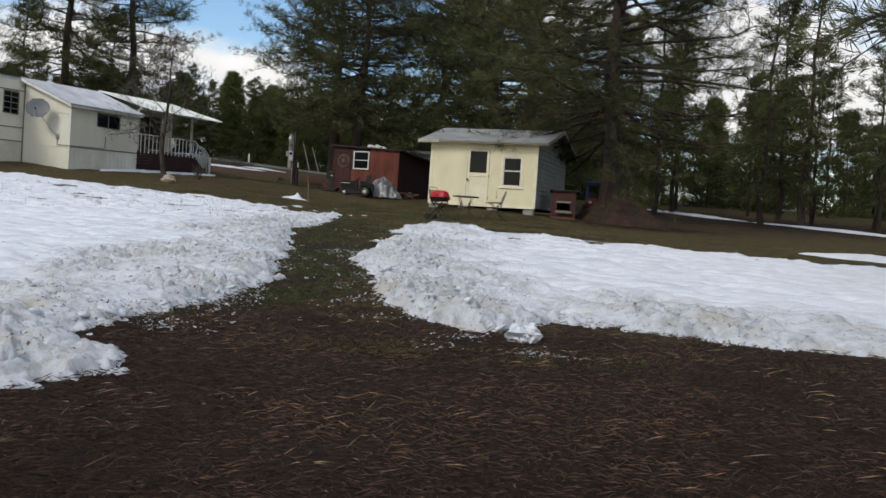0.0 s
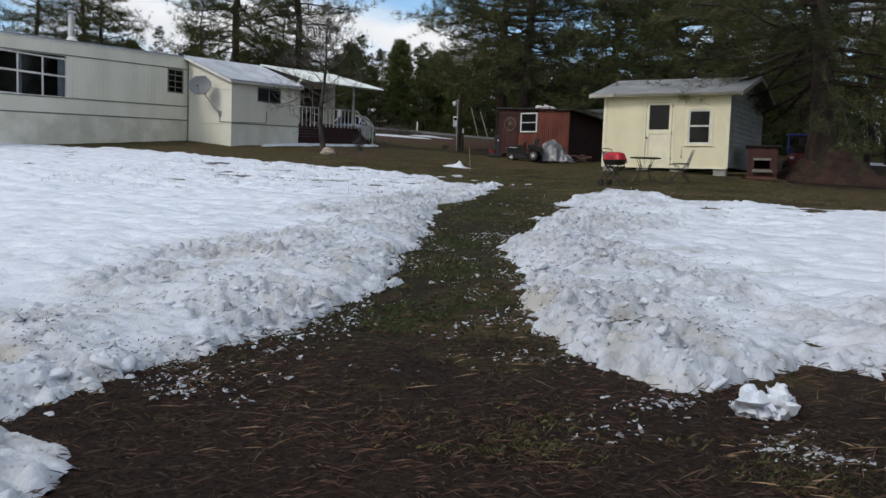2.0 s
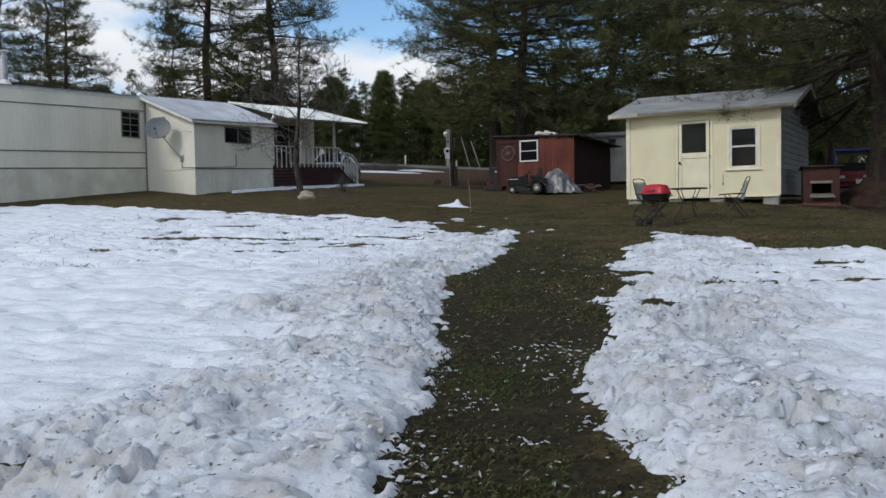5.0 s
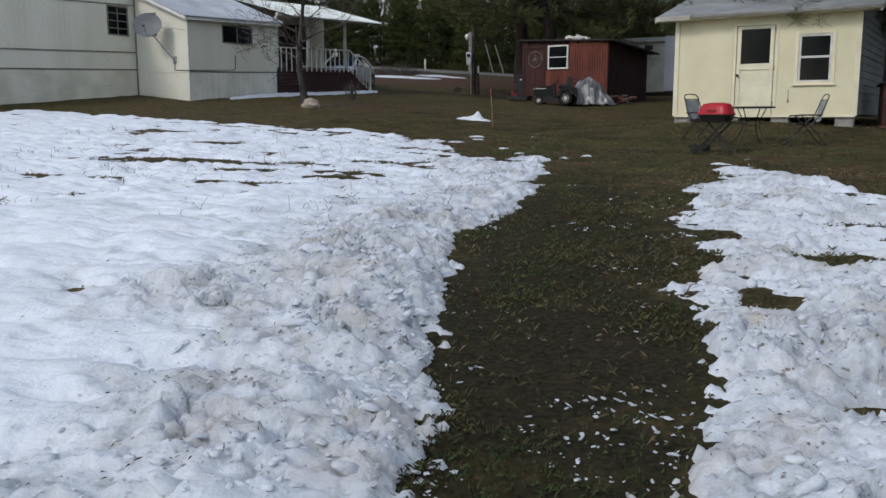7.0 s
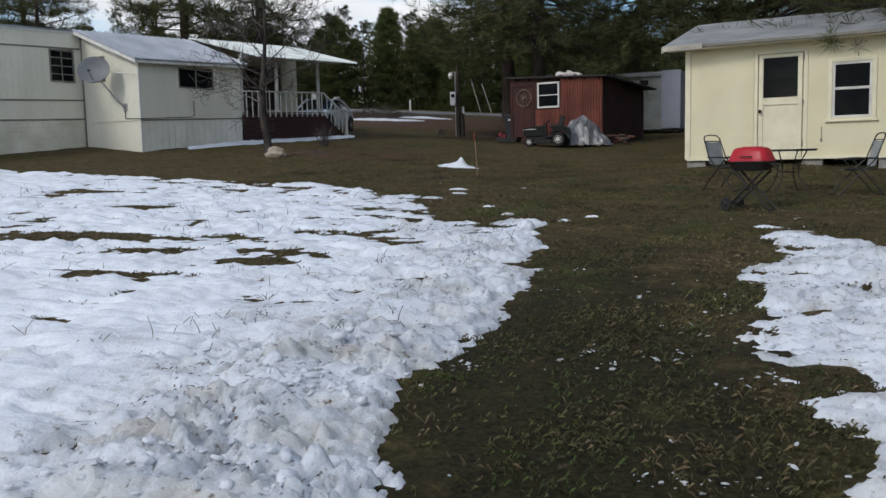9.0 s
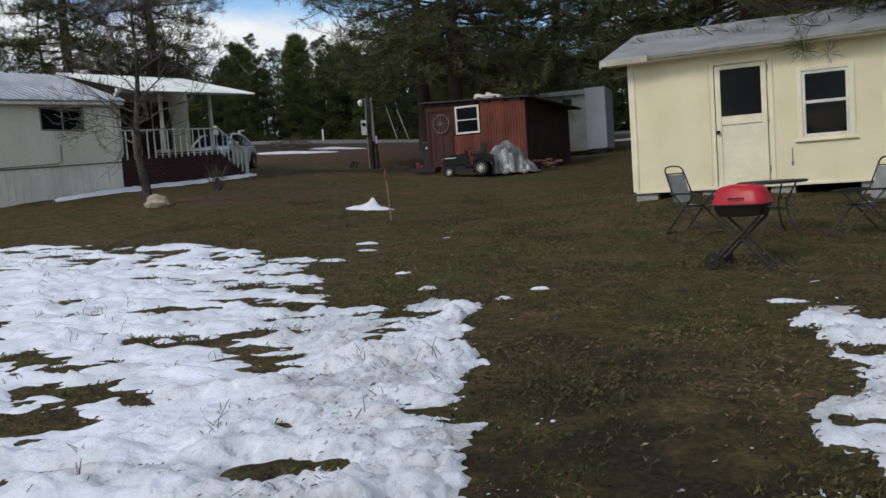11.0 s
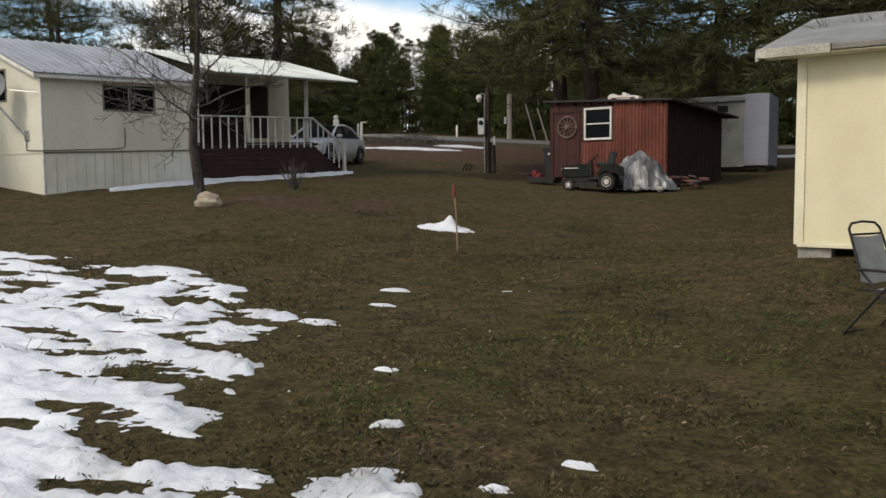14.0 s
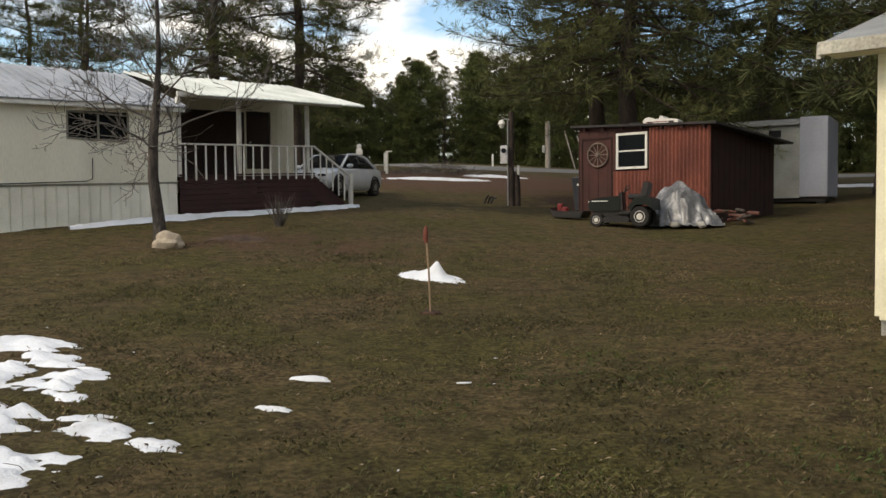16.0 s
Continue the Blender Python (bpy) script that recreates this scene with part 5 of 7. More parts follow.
def mobile_home():
    ob = thing("mobile_home", "long ivory single-wide mobile home with a lean-to addition", "house", -16.44, 31.51, 0, -17)
    xm, y0, y1, xw = -2.63, -13.0, 10.5, -6.6
    base, t3, t2, t1, top = 3.22, 3.92, 4.52, 6.11, 6.64
    # main wall, outside to +x: blocks with window holes
    holes = [(-9.05, -6.06, 4.57, 6.10), (-1.15, -0.27, 5.09, 6.10), (8.62, 9.55, 4.2, 5.95)]
    s = Shape()
    ys = sorted({y0, y1, *[h[0] for h in holes], *[h[1] for h in holes]})
    for a, b in zip(ys, ys[1:]):
        z = t3
        for h in [h for h in holes if h[0] <= a and h[1] >= b]:
            s.box(xm - 0.10, xm, a, b, z, h[2], 0)
            z = h[3]
        s.box(xm - 0.10, xm, a, b, z, top, 0)
    part("long_wall", s, M_TRAILER, ob, shear=SH)
    for k in range(int((y1 - y0) / 0.2)):
        y = y0 + 0.2 * k
        if any(h[0] - 0.12 < y < h[1] + 0.08 for h in holes) or (0 <= y <= 4.4):
            continue
        part("siding_rib", Shape().box(xm, xm + 0.010, y, y + 0.025, t2 + 0.04, t1 - 0.03, 0.003), M_TRAILER, ob, shear=SH)
    for z, hgt, m in ((t1, 0.045, M_TRIM_GREY), (t2 - 0.02, 0.045, M_TRIM_GREY), (t3 - 0.02, 0.05, M_TRIM_GREY)):
        part("belt_trim", Shape().box(xm, xm + 0.022, y0, -0.02, z, z + hgt, 0.004), m, ob, shear=SH)
    part("fascia", Shape().box(xm, xm + 0.03, y0, -0.02, top - 0.05, top + 0.06, 0.006), M_WHITE, ob, shear=SH)
    # corrugated lower band
    n = 16
    for k in range(n):
        z = t3 - 0.02 - 0.103 * (k + 1)
        part("skirting_board", Shape().prism([(xm - 0.03, z), (xm + 0.015, z), (xm - 0.004, z + 0.102), (xm - 0.03, z + 0.102)], y0, -0.02, "y"), M_TRAILER_DK, ob, shear=SH)
    part("rear_wall", Shape().box(xw, xw + 0.1, y0, y1, base - 0.2, top, 0), M_TRAILER, ob, shear=SH)
    part("end_wall", Shape().box(xw + 0.1, xm - 0.1, y0, y0 + 0.1, base - 0.2, top, 0), M_TRAILER, ob, shear=SH)
    part("end_wall", Shape().box(xw + 0.1, xm - 0.1, y1 - 0.1, y1, base - 0.2, top, 0), M_TRAILER, ob, shear=SH)
    part("floor", Shape().box(xw + 0.1, xm - 0.1, y0 + 0.1, y1 - 0.1, t3 + 0.05, t3 + 0.1, 0), M_DARK, ob, shear=SH)
    r = [(xw - 0.06, top + 0.02), (xm + 0.05, top + 0.02), (xm + 0.05, top + 0.07), ((xw + xm) / 2, top + 0.24), (xw - 0.06, top + 0.07)]
    part("roof", Shape().prism(r, y0 - 0.05, y1 + 0.05, "y"), M_ROOF_METAL, ob, "low white metal roof", shear=SH)
    part("inner_wall", Shape().box(xm - 1.3, xm - 1.25, y0 + 0.2, y1 - 0.2, t3 + 0.1, top - 0.02, 0), M_DARK, ob, shear=SH)
    turn = pose(0, 0, 0, 0, 0, 90)
    # big three-light window with a curtain
    sash_window(ob, "window", 2.99, 1.53, 0.06, 2, 3, M_WHITE, pose(xm, -9.05, 4.57 - 9.05 * SH) @ turn, 0.07, "wide white-framed window with pale curtains", 0.05, split=0.56, pane=M_CLEAR)
    for yc, wd in ((-6.22, 0.26), (-7.9, 0.16), (-8.85, 0.34)):
        c = Shape()
        m = 26
        vs = []
        for i in range(m + 1):
            y = yc - wd / 2 + wd * i / m
            vs += [(xm - 0.13 + 0.025 * math.sin(i * 1.5), y, 4.6), (xm - 0.13 + 0.02 * math.sin(i * 1.5 + 0.3), y, 6.06)]
        c.add(vs, [(2 * i, 2 * i + 2, 2 * i + 3, 2 * i + 1) for i in range(m)])
        part("curtain", c, M_CURTAIN, ob, "pale grey-blue curtain", smooth=True, shear=SH)
    sash_window(ob, "window", 0.88, 1.01, 0.06, 4, 2, M_TRIM_GREY, pose(xm, -1.15, 5.09 - 1.15 * SH) @ turn, 0.03, "small jalousie window in an aluminium frame", 0.05)
    d = part("front_door", Shape().box(xm - 0.06, xm - 0.02, 8.66, 9.5, 4.2, 5.93, 0.004), M_DARKDOOR_SHADE, ob, "dark front door under the porch", shear=SH)
    part("door_knob", Shape().lathe([(0.02, 0.0), (0.03, 0.04), (0.02, 0.06)], (xm - 0.02, 8.75, 5.0), "x", 10), M_GALV, d, shear=SH)
    # stove pipe
    p = Shape().lathe([(0.12, 6.65), (0.12, 7.62), (0.14, 7.63), (0.14, 7.68), (0.10, 7.7)], (xm - 0.35, -5.58, 0), "z", 14)
    pipe = part("stove_pipe", p, M_GALV, ob, "shiny steel stove pipe", True, SH)
    part("cap", Shape().lathe([(0.08, 7.70), (0.08, 7.80), (0.17, 7.82), (0.14, 7.88)], (xm - 0.35, -5.58, 0), "z", 14), M_GALV, pipe, smooth=True, shear=SH)
    part("flashing", Shape().lathe([(0.26, 6.72), (0.15, 6.86), (0.12, 6.9)], (xm - 0.35, -5.58, 0), "z", 14), M_WHITE, pipe, smooth=True, shear=SH)

    # addition
    ad = 4.38
    zt, zbelt, zb = 5.70, 3.80, 2.78
    s = Shape()
    ys = [0, 1.58, 3.1, ad]
    for a, b in zip(ys, ys[1:]):
        if a == 1.58:
            s.box(-0.09, 0, a, b, zbelt, 4.80, 0).box(-0.09, 0, a, b, 5.44, zt, 0)
        else:
            s.box(-0.09, 0, a, b, zbelt, zt, 0)
    part("addition_wall", s, M_TRAILER, ob, shear=SH)
    part("addition_front", Shape().box(xm + 0.01, -2.19, 0.002, 0.09, zb, 5.9, 0).box(-1.51, -0.002, 0.002, 0.09, zb, 5.72, 0).box(-2.19, -1.51, 0.002, 0.09, zb, 5.05, 0)
         .prism([(-2.19, 5.84), (-1.51, 5.84), (-1.51, 6.18), (-2.19, 6.40)], 0.002, 0.09, "y").prism([(xm + 0.01, 5.9), (-2.19, 5.9), (-2.19, 6.40), (xm + 0.01, 6.54)], 0.002, 0.09, "y")
         .prism([(-1.51, 5.72), (-0.002, 5.72), (-0.02, 5.73), (-1.51, 6.18)], 0.002, 0.09, "y"), M_TRAILER, ob, shear=SH)
    part("corner_trim", Shape().box(-0.05, 0.012, -0.012, 0.05, zb, zt, 0.003), M_WHITE, ob, shear=SH)
    part("corner_trim", Shape().box(xm + 0.012, xm + 0.07, -0.03, -0.004, zb, 6.5, 0.003), M_TRIM_GREY, ob, shear=SH)
    part("belt_trim", Shape().box(0, 0.02, 0, ad, zbelt - 0.03, zbelt + 0.012, 0.004), M_TRIM_GREY, ob, shear=SH)
    part("belt_trim", Shape().box(xm + 0.08, 0, -0.02, 0, zbelt - 0.02, zbelt + 0.0, 0.004), M_TRAILER_DK, ob, shear=SH)
    part("skirt_wall", Shape().box(-0.07, -0.012, 0.05, ad, zb - 0.2, zbelt - 0.031, 0), M_TRAILER_DK, ob, shear=SH)
    for k in range(17):
        y = 0.06 + 0.254 * k
        part("skirting_panel", Shape().box(-0.012, 0.002, y + 0.004, y + 0.236, zb - 0.2, zbelt - 0.034, 0.003).box(0.002, 0.020, y + 0.218, y + 0.236, zb - 0.2, zbelt - 0.034, 0.004), M_SKIRT, ob, shear=SH)
    sash_window(ob, "window", 1.52, 0.64, 0.06, 1, 2, M_TRIM_GREY, pose(0.0, 1.58, 4.80 + 1.58 * SH) @ turn, 0.05, "dark sliding window in an aluminium frame", 0.04)
    sash_window(ob, "window", 0.68, 0.79, 0.06, 1, 1, M_TRIM_GREY, pose(-2.19, 0.0, 5.05), 0.05, "small dark window behind the dish", 0.04)
    part("inner_wall", Shape().box(-1.2, -1.15, 0.5, ad - 0.1, zbelt, 5.6, 0).box(xm + 0.1, -1.2, 0.9, 0.95, zbelt, 5.8, 0), M_DARK, ob, shear=SH)
    part("side_wall", Shape().box(xm + 0.02, -0.092, ad - 0.09, ad - 0.002, zb, 5.72, 0), M_TRAILER, ob, shear=SH)

    # metal roofs with standing ribs: the addition's, then the porch's
    def metal_roof(name, ya, yb, xe, ze, xr, zr, lab, sheet=M_ROOF_METAL):
        part(name, Shape().add([(xe, ya, ze), (xe, yb, ze), (xr, yb, zr), (xr, ya, zr), (xe, ya, ze + 0.025), (xe, yb, ze + 0.025), (xr, yb, zr + 0.025), (xr, ya, zr + 0.025)],
             [(0, 3, 2, 1), (4, 5, 6, 7), (0, 1, 5, 4), (1, 2, 6, 5), (2, 3, 7, 6), (3, 0, 4, 7)]), sheet, ob, lab, shear=SH)
        k = int((yb - ya) / 0.235)
        for i in range(k + 1):
            y = ya + 0.01 + (yb - ya - 0.04) * i / k
            part("roof_rib", Shape().add([(xe - 0.003, y, ze + 0.02), (xe - 0.003, y + 0.03, ze + 0.02), (xr, y + 0.03, zr + 0.02), (xr, y, zr + 0.02), (xe - 0.003, y + 0.008, ze + 0.062), (xe - 0.003, y + 0.022, ze + 0.062), (xr, y + 0.022, zr + 0.062), (xr, y + 0.008, zr + 0.062)],
                 [(4, 5, 6, 7), (0, 4, 7, 3), (1, 2, 6, 5), (0, 1, 5, 4), (2, 3, 7, 6)]), sheet, ob, shear=SH)

    metal_roof("addition_roof", -0.28, 4.55, 0.22, 5.60, xm + 0.02, 6.70, "bluish galvanized metal roof sheet")
    part("addition_fascia", Shape().box(0.16, 0.20, -0.25, 4.5, 5.50, 5.59, 0.004), M_WHITE, ob, shear=SH)
    part("rake_board", Shape().prism([(0.2, 5.50), (0.2, 5.59), (xm + 0.02, 6.69), (xm + 0.02, 6.58)], -0.27, -0.235, "y"), M_WHITE, ob, shear=SH)
    metal_roof("porch_roof", 4.56, 10.25, 0.75, 5.86, xm + 0.02, 6.76, "pale ribbed metal porch roof", M_ROOF_PALE)
    part("porch_beam", Shape().box(0.0, 0.09, 4.4, 10.0, 5.90, 6.02, 0.004), M_WHITE, ob, shear=SH)
    return ob


M_SKIRT = mat("white_metal_skirting", (0.84, 0.83, 0.74), (0.70, 0.69, 0.60), 0.5, scale=1.2, fine=30, fine_amt=0.06)
M_CURTAIN = mat("curtain_cloth", (0.42, 0.45, 0.50), (0.3, 0.33, 0.38), 0.9, scale=4, fine=80, fine_amt=0.08)
# the door's dark paint, and the shade coloured onto the sheet behind the deck
M_DARKDOOR_SHADE = mat("dark_door_and_porch_shade", (0.035, 0.02, 0.018), None, 0.6)
home = mobile_home()


def porch():
    ob = thing("porch", "raised porch deck with white railing and maroon skirt", "porch", -16.44, 31.51, 0, -17)
    a, b, zd = 4.45, 8.95, 3.93
    part("deck", Shape().box(-2.6, 0.0, a, b, zd - 0.04, zd, 0.004), M_DECKRED, ob, shear=SH)
    n = 8
    for k in range(n):
        z0 = zd - 0.045 - (k + 1) * 0.135
        part("skirt_board", Shape().box(-0.03, 0.0, a, b + 0.05, z0, z0 + 0.128, 0.004), M_DECKRED, ob, shear=SH)
    part("end_skirt", Shape().box(-2.6, -0.03, b + 0.0, b + 0.03, zd - 1.1, zd - 0.045, 0.004), M_DECKRED, ob, shear=SH)
    part("top_rail", Shape().box(-0.06, 0.06, a, b, 4.72, 4.76, 0.006), M_WHITE, ob, shear=SH)
    part("bottom_rail", Shape().box(-0.02, 0.02, a, b, zd + 0.02, zd + 0.06, 0.004), M_DECKRED, ob, shear=SH)
    count = 15
    for k in range(count):
        y = a + 0.16 + (b - a - 0.3) * k / (count - 1)
        part("baluster", Shape().box(0.008, 0.048, y - 0.02, y + 0.02, zd - 0.10, 4.72, 0.004), M_WHITE, ob, shear=SH)
    for y in (4.5, 6.35, 8.75):
        part("post", Shape().box(-0.14, -0.04, y - 0.05, y + 0.05, zd, 5.90, 0.006), M_WHITE, ob, shear=SH)
    # steps at the far end, with a sloping rail
    for k in range(5):
        z = zd - 0.02 - 0.19 * (k + 1)
        part("step", Shape().box(-1.2, -0.02, b + 0.03 + 0.25 * k, b + 0.32 + 0.25 * k, z - 0.04, z, 0.005), M_DECKRED, ob, shear=SH)
    part("stair_rail", Shape().prism([(b - 0.02, 4.70), (b - 0.02, 4.75), (b + 1.42, 3.88), (b + 1.42, 3.83)], -0.02, 0.05, "x"), M_WHITE, ob, shear=SH)
    part("newel", Shape().box(-0.05, 0.05, b + 1.38, b + 1.49, 2.8, 3.96, 0.006), M_WHITE, ob, shear=SH)
    for k in range(5):
        y = b + 0.2 + 0.24 * k
        zt = 4.72 - 0.6 * (y - b)
        part("baluster", Shape().box(0.0, 0.035, y - 0.018, y + 0.018, zt - 0.86, zt, 0.004), M_WHITE, ob, shear=SH)
    part("stringer", Shape().prism([(b + 0.06, zd - 0.05), (b + 1.35, 2.98), (b + 1.35, 2.8), (b + 0.06, 3.2)], -0.06, -0.02, "x"), M_DECKRED, ob, shear=SH)
    # dark sheet before the ivory wall stands in for the porch roof's shade
    part("porch_shade_sheet", Shape().box(-2.61, -2.58, 4.5, 8.5, zd, 5.9, 0.0), M_DARKDOOR_SHADE, ob, "dark brown sheet coloured as the shade under the porch", shear=SH)


porch()


# ---- things in the yard ----
def swell(x, y, z, octaves=4, gain=0.5):
    return sum(gain ** o * noise.noise((x * 2.03 ** o, y * 2.03 ** o, z)) for o in range(octaves))


def gz_at(x, y):
    return float(ground_z(x, y))


M_REDLID = mat("red_enamel", (0.46, 0.012, 0.024), (0.38, 0.010, 0.02), 0.34, scale=4, fine=30, fine_amt=0.05, bump=0.02, spec=0.3)
M_MESHSEAT = mat("grey_sling_fabric", (0.30, 0.31, 0.30), (0.24, 0.25, 0.24), 0.85, scale=8, fine=160, fine_amt=0.12)
M_GREENHOOD = mat("dark_green_enamel", (0.004, 0.008, 0.006), (0.006, 0.010, 0.007), 0.5, fine_amt=0.1, bump=0.03, spec=0.25)
M_RIM = mat("cream_rim_paint", (0.80, 0.79, 0.74), (0.62, 0.60, 0.54), 0.5)
M_TARP = mat("silver_tarpaulin", (0.25, 0.255, 0.26), (0.13, 0.133, 0.137), 0.34, 0.3, scale=3, fine=18, fine_amt=0.2, bump=0.4, dist=0.03)
M_CARWHITE = mat("white_car_paint", (0.78, 0.80, 0.83), (0.72, 0.74, 0.77), 0.2, scale=2, fine_amt=0.03, bump=0, spec=0.6)
M_BLUE = mat("blue_plastic", (0.03, 0.055, 0.30), (0.02, 0.035, 0.2), 0.35)
M_MAROON = mat("maroon_metal", (0.20, 0.024, 0.026), (0.13, 0.018, 0.018), 0.45)
M_ROCK = mat("tan_granite", (0.46, 0.39, 0.30), (0.32, 0.27, 0.21), 0.85, scale=7, fine=60, fine_amt=0.25, bump=0.5)
M_STAKE = mat("pale_stake_wood", (0.34, 0.24, 0.15), (0.22, 0.15, 0.10), 0.8, fine=60)
M_STAKETIP = mat("faded_red_wrap", (0.20, 0.062, 0.04), (0.13, 0.04, 0.026), 0.8)
M_WHEELWOOD = mat("weathered_wheel_wood", (0.20, 0.155, 0.125), (0.12, 0.09, 0.07), 0.85, fine=50)
M_BLUEWHITE = mat("bluish_white_panel", (0.33, 0.35, 0.41), (0.28, 0.30, 0.35), 0.6, scale=0.8, fine=20, fine_amt=0.05)
M_LAPGREY = mat("grey_lap_siding", (0.30, 0.31, 0.29), (0.22, 0.23, 0.21), 0.7, scale=1.5)
M_LITTER = mat("needle_mound_litter", (0.075, 0.040, 0.025), (0.035, 0.02, 0.014), 0.95, scale=2.5, fine=34, fine_amt=0.5, bump=1.0, dist=0.04)
M_LEAF = mat("dead_leaves", (0.075, 0.045, 0.028), (0.04, 0.026, 0.018), 0.9, scale=4, fine=30, island=0.4)
M_BIN = mat("dark_blue_bin", (0.02, 0.025, 0.032), (0.03, 0.034, 0.04), 0.5)
M_DISH = mat("grey_dish_paint", (0.17, 0.18, 0.19), (0.13, 0.14, 0.15), 0.5, fine_amt=0.05, bump=0.02)


def grill():
    x, y = 0.17, 20.3
    ob = thing("barbecue_grill", "portable charcoal grill with red lid on folding black legs", "grill", x, y, gz_at(x, y), -28)
    ob.scale = (0.90, 0.90, 1.0)

    def tub(levels, n=28):
        vs, fs = [], []
        for a, b, z in levels:
            for k in range(n):
                t = 2 * math.pi * k / n
                c, s = math.cos(t), math.sin(t)
                p = 0.45
                vs.append((a * math.copysign(abs(c) ** p, c), b * math.copysign(abs(s) ** p, s), z))
        for i in range(len(levels) - 1):
            fs += [(i * n + k, i * n + (k + 1) % n, (i + 1) * n + (k + 1) % n, (i + 1) * n + k) for k in range(n)]
        fs += [tuple(range(n))[::-1], tuple(range((len(levels) - 1) * n, len(levels) * n))]
        return Shape().add(vs, fs)

    part("firebox", tub([(0.20, 0.13, 0.545), (0.255, 0.175, 0.555), (0.285, 0.20, 0.60), (0.305, 0.215, 0.665), (0.312, 0.222, 0.672)]), M_BLACK, ob, "black enamel firebox", True)
    lid = part("lid", tub([(0.318, 0.228, 0.672), (0.316, 0.226, 0.70), (0.296, 0.208, 0.735), (0.272, 0.188, 0.80), (0.245, 0.165, 0.845), (0.20, 0.12, 0.862)]), M_REDLID, ob, "glossy red enamel lid", True)
    part("lid_ridge", tub([(0.150, 0.095, 0.861), (0.145, 0.09, 0.872), (0.12, 0.07, 0.876)]), M_REDLID, lid, "", True)
    part("lid_handle", Shape().tube([(-0.08, -0.20, 0.735), (-0.08, -0.255, 0.74), (0.08, -0.255, 0.74), (0.08, -0.20, 0.735)], 0.009, 8), M_BLACK, lid, smooth=True)
    part("rim_band", tub([(0.323, 0.233, 0.664), (0.323, 0.233, 0.678)]), M_BLACK, ob)
    for y2 in (-0.16, 0.16):
        part("leg", Shape().tube([(-0.30, y2, 0.07), (0.24, y2, 0.555)], 0.0155, 8), M_BLACK, ob, smooth=True)
        part("leg", Shape().tube([(0.36, y2 * 0.85, 0.0), (-0.24, y2 * 0.85, 0.555)], 0.0155, 8), M_BLACK, ob, smooth=True)
        w = part("wheel", Shape().lathe([(0.045, -0.02), (0.085, -0.02), (0.092, -0.012), (0.092, 0.012), (0.085, 0.02), (0.045, 0.02)], (-0.30, y2 * 1.45, 0.092), "y", 20), M_RUBBER, ob, "small black plastic wheel", True)
        part("hub", Shape().lathe([(0.02, -0.03), (0.03, -0.024), (0.03, 0.024), (0.02, 0.03)], (-0.30, y2 * 1.45, 0.092), "y", 12), M_BLACK, w, smooth=True)
    part("axle", Shape().tube([(-0.30, -0.25, 0.092), (-0.30, 0.25, 0.092)], 0.008, 8), M_BLACK, ob)
    part("crossbar", Shape().tube([(0.0, -0.16, 0.32), (0.0, 0.16, 0.32)], 0.008, 8), M_BLACK, ob)
    part("foot_bar", Shape().tube([(0.34, -0.135, 0.02), (0.34, 0.135, 0.02)], 0.009, 8), M_BLACK, ob)
    part("side_handle", Shape().tube([(0.315, -0.09, 0.64), (0.37, -0.09, 0.63), (0.37, 0.09, 0.63), (0.315, 0.09, 0.64)], 0.008, 8), M_BLACK, ob, smooth=True)


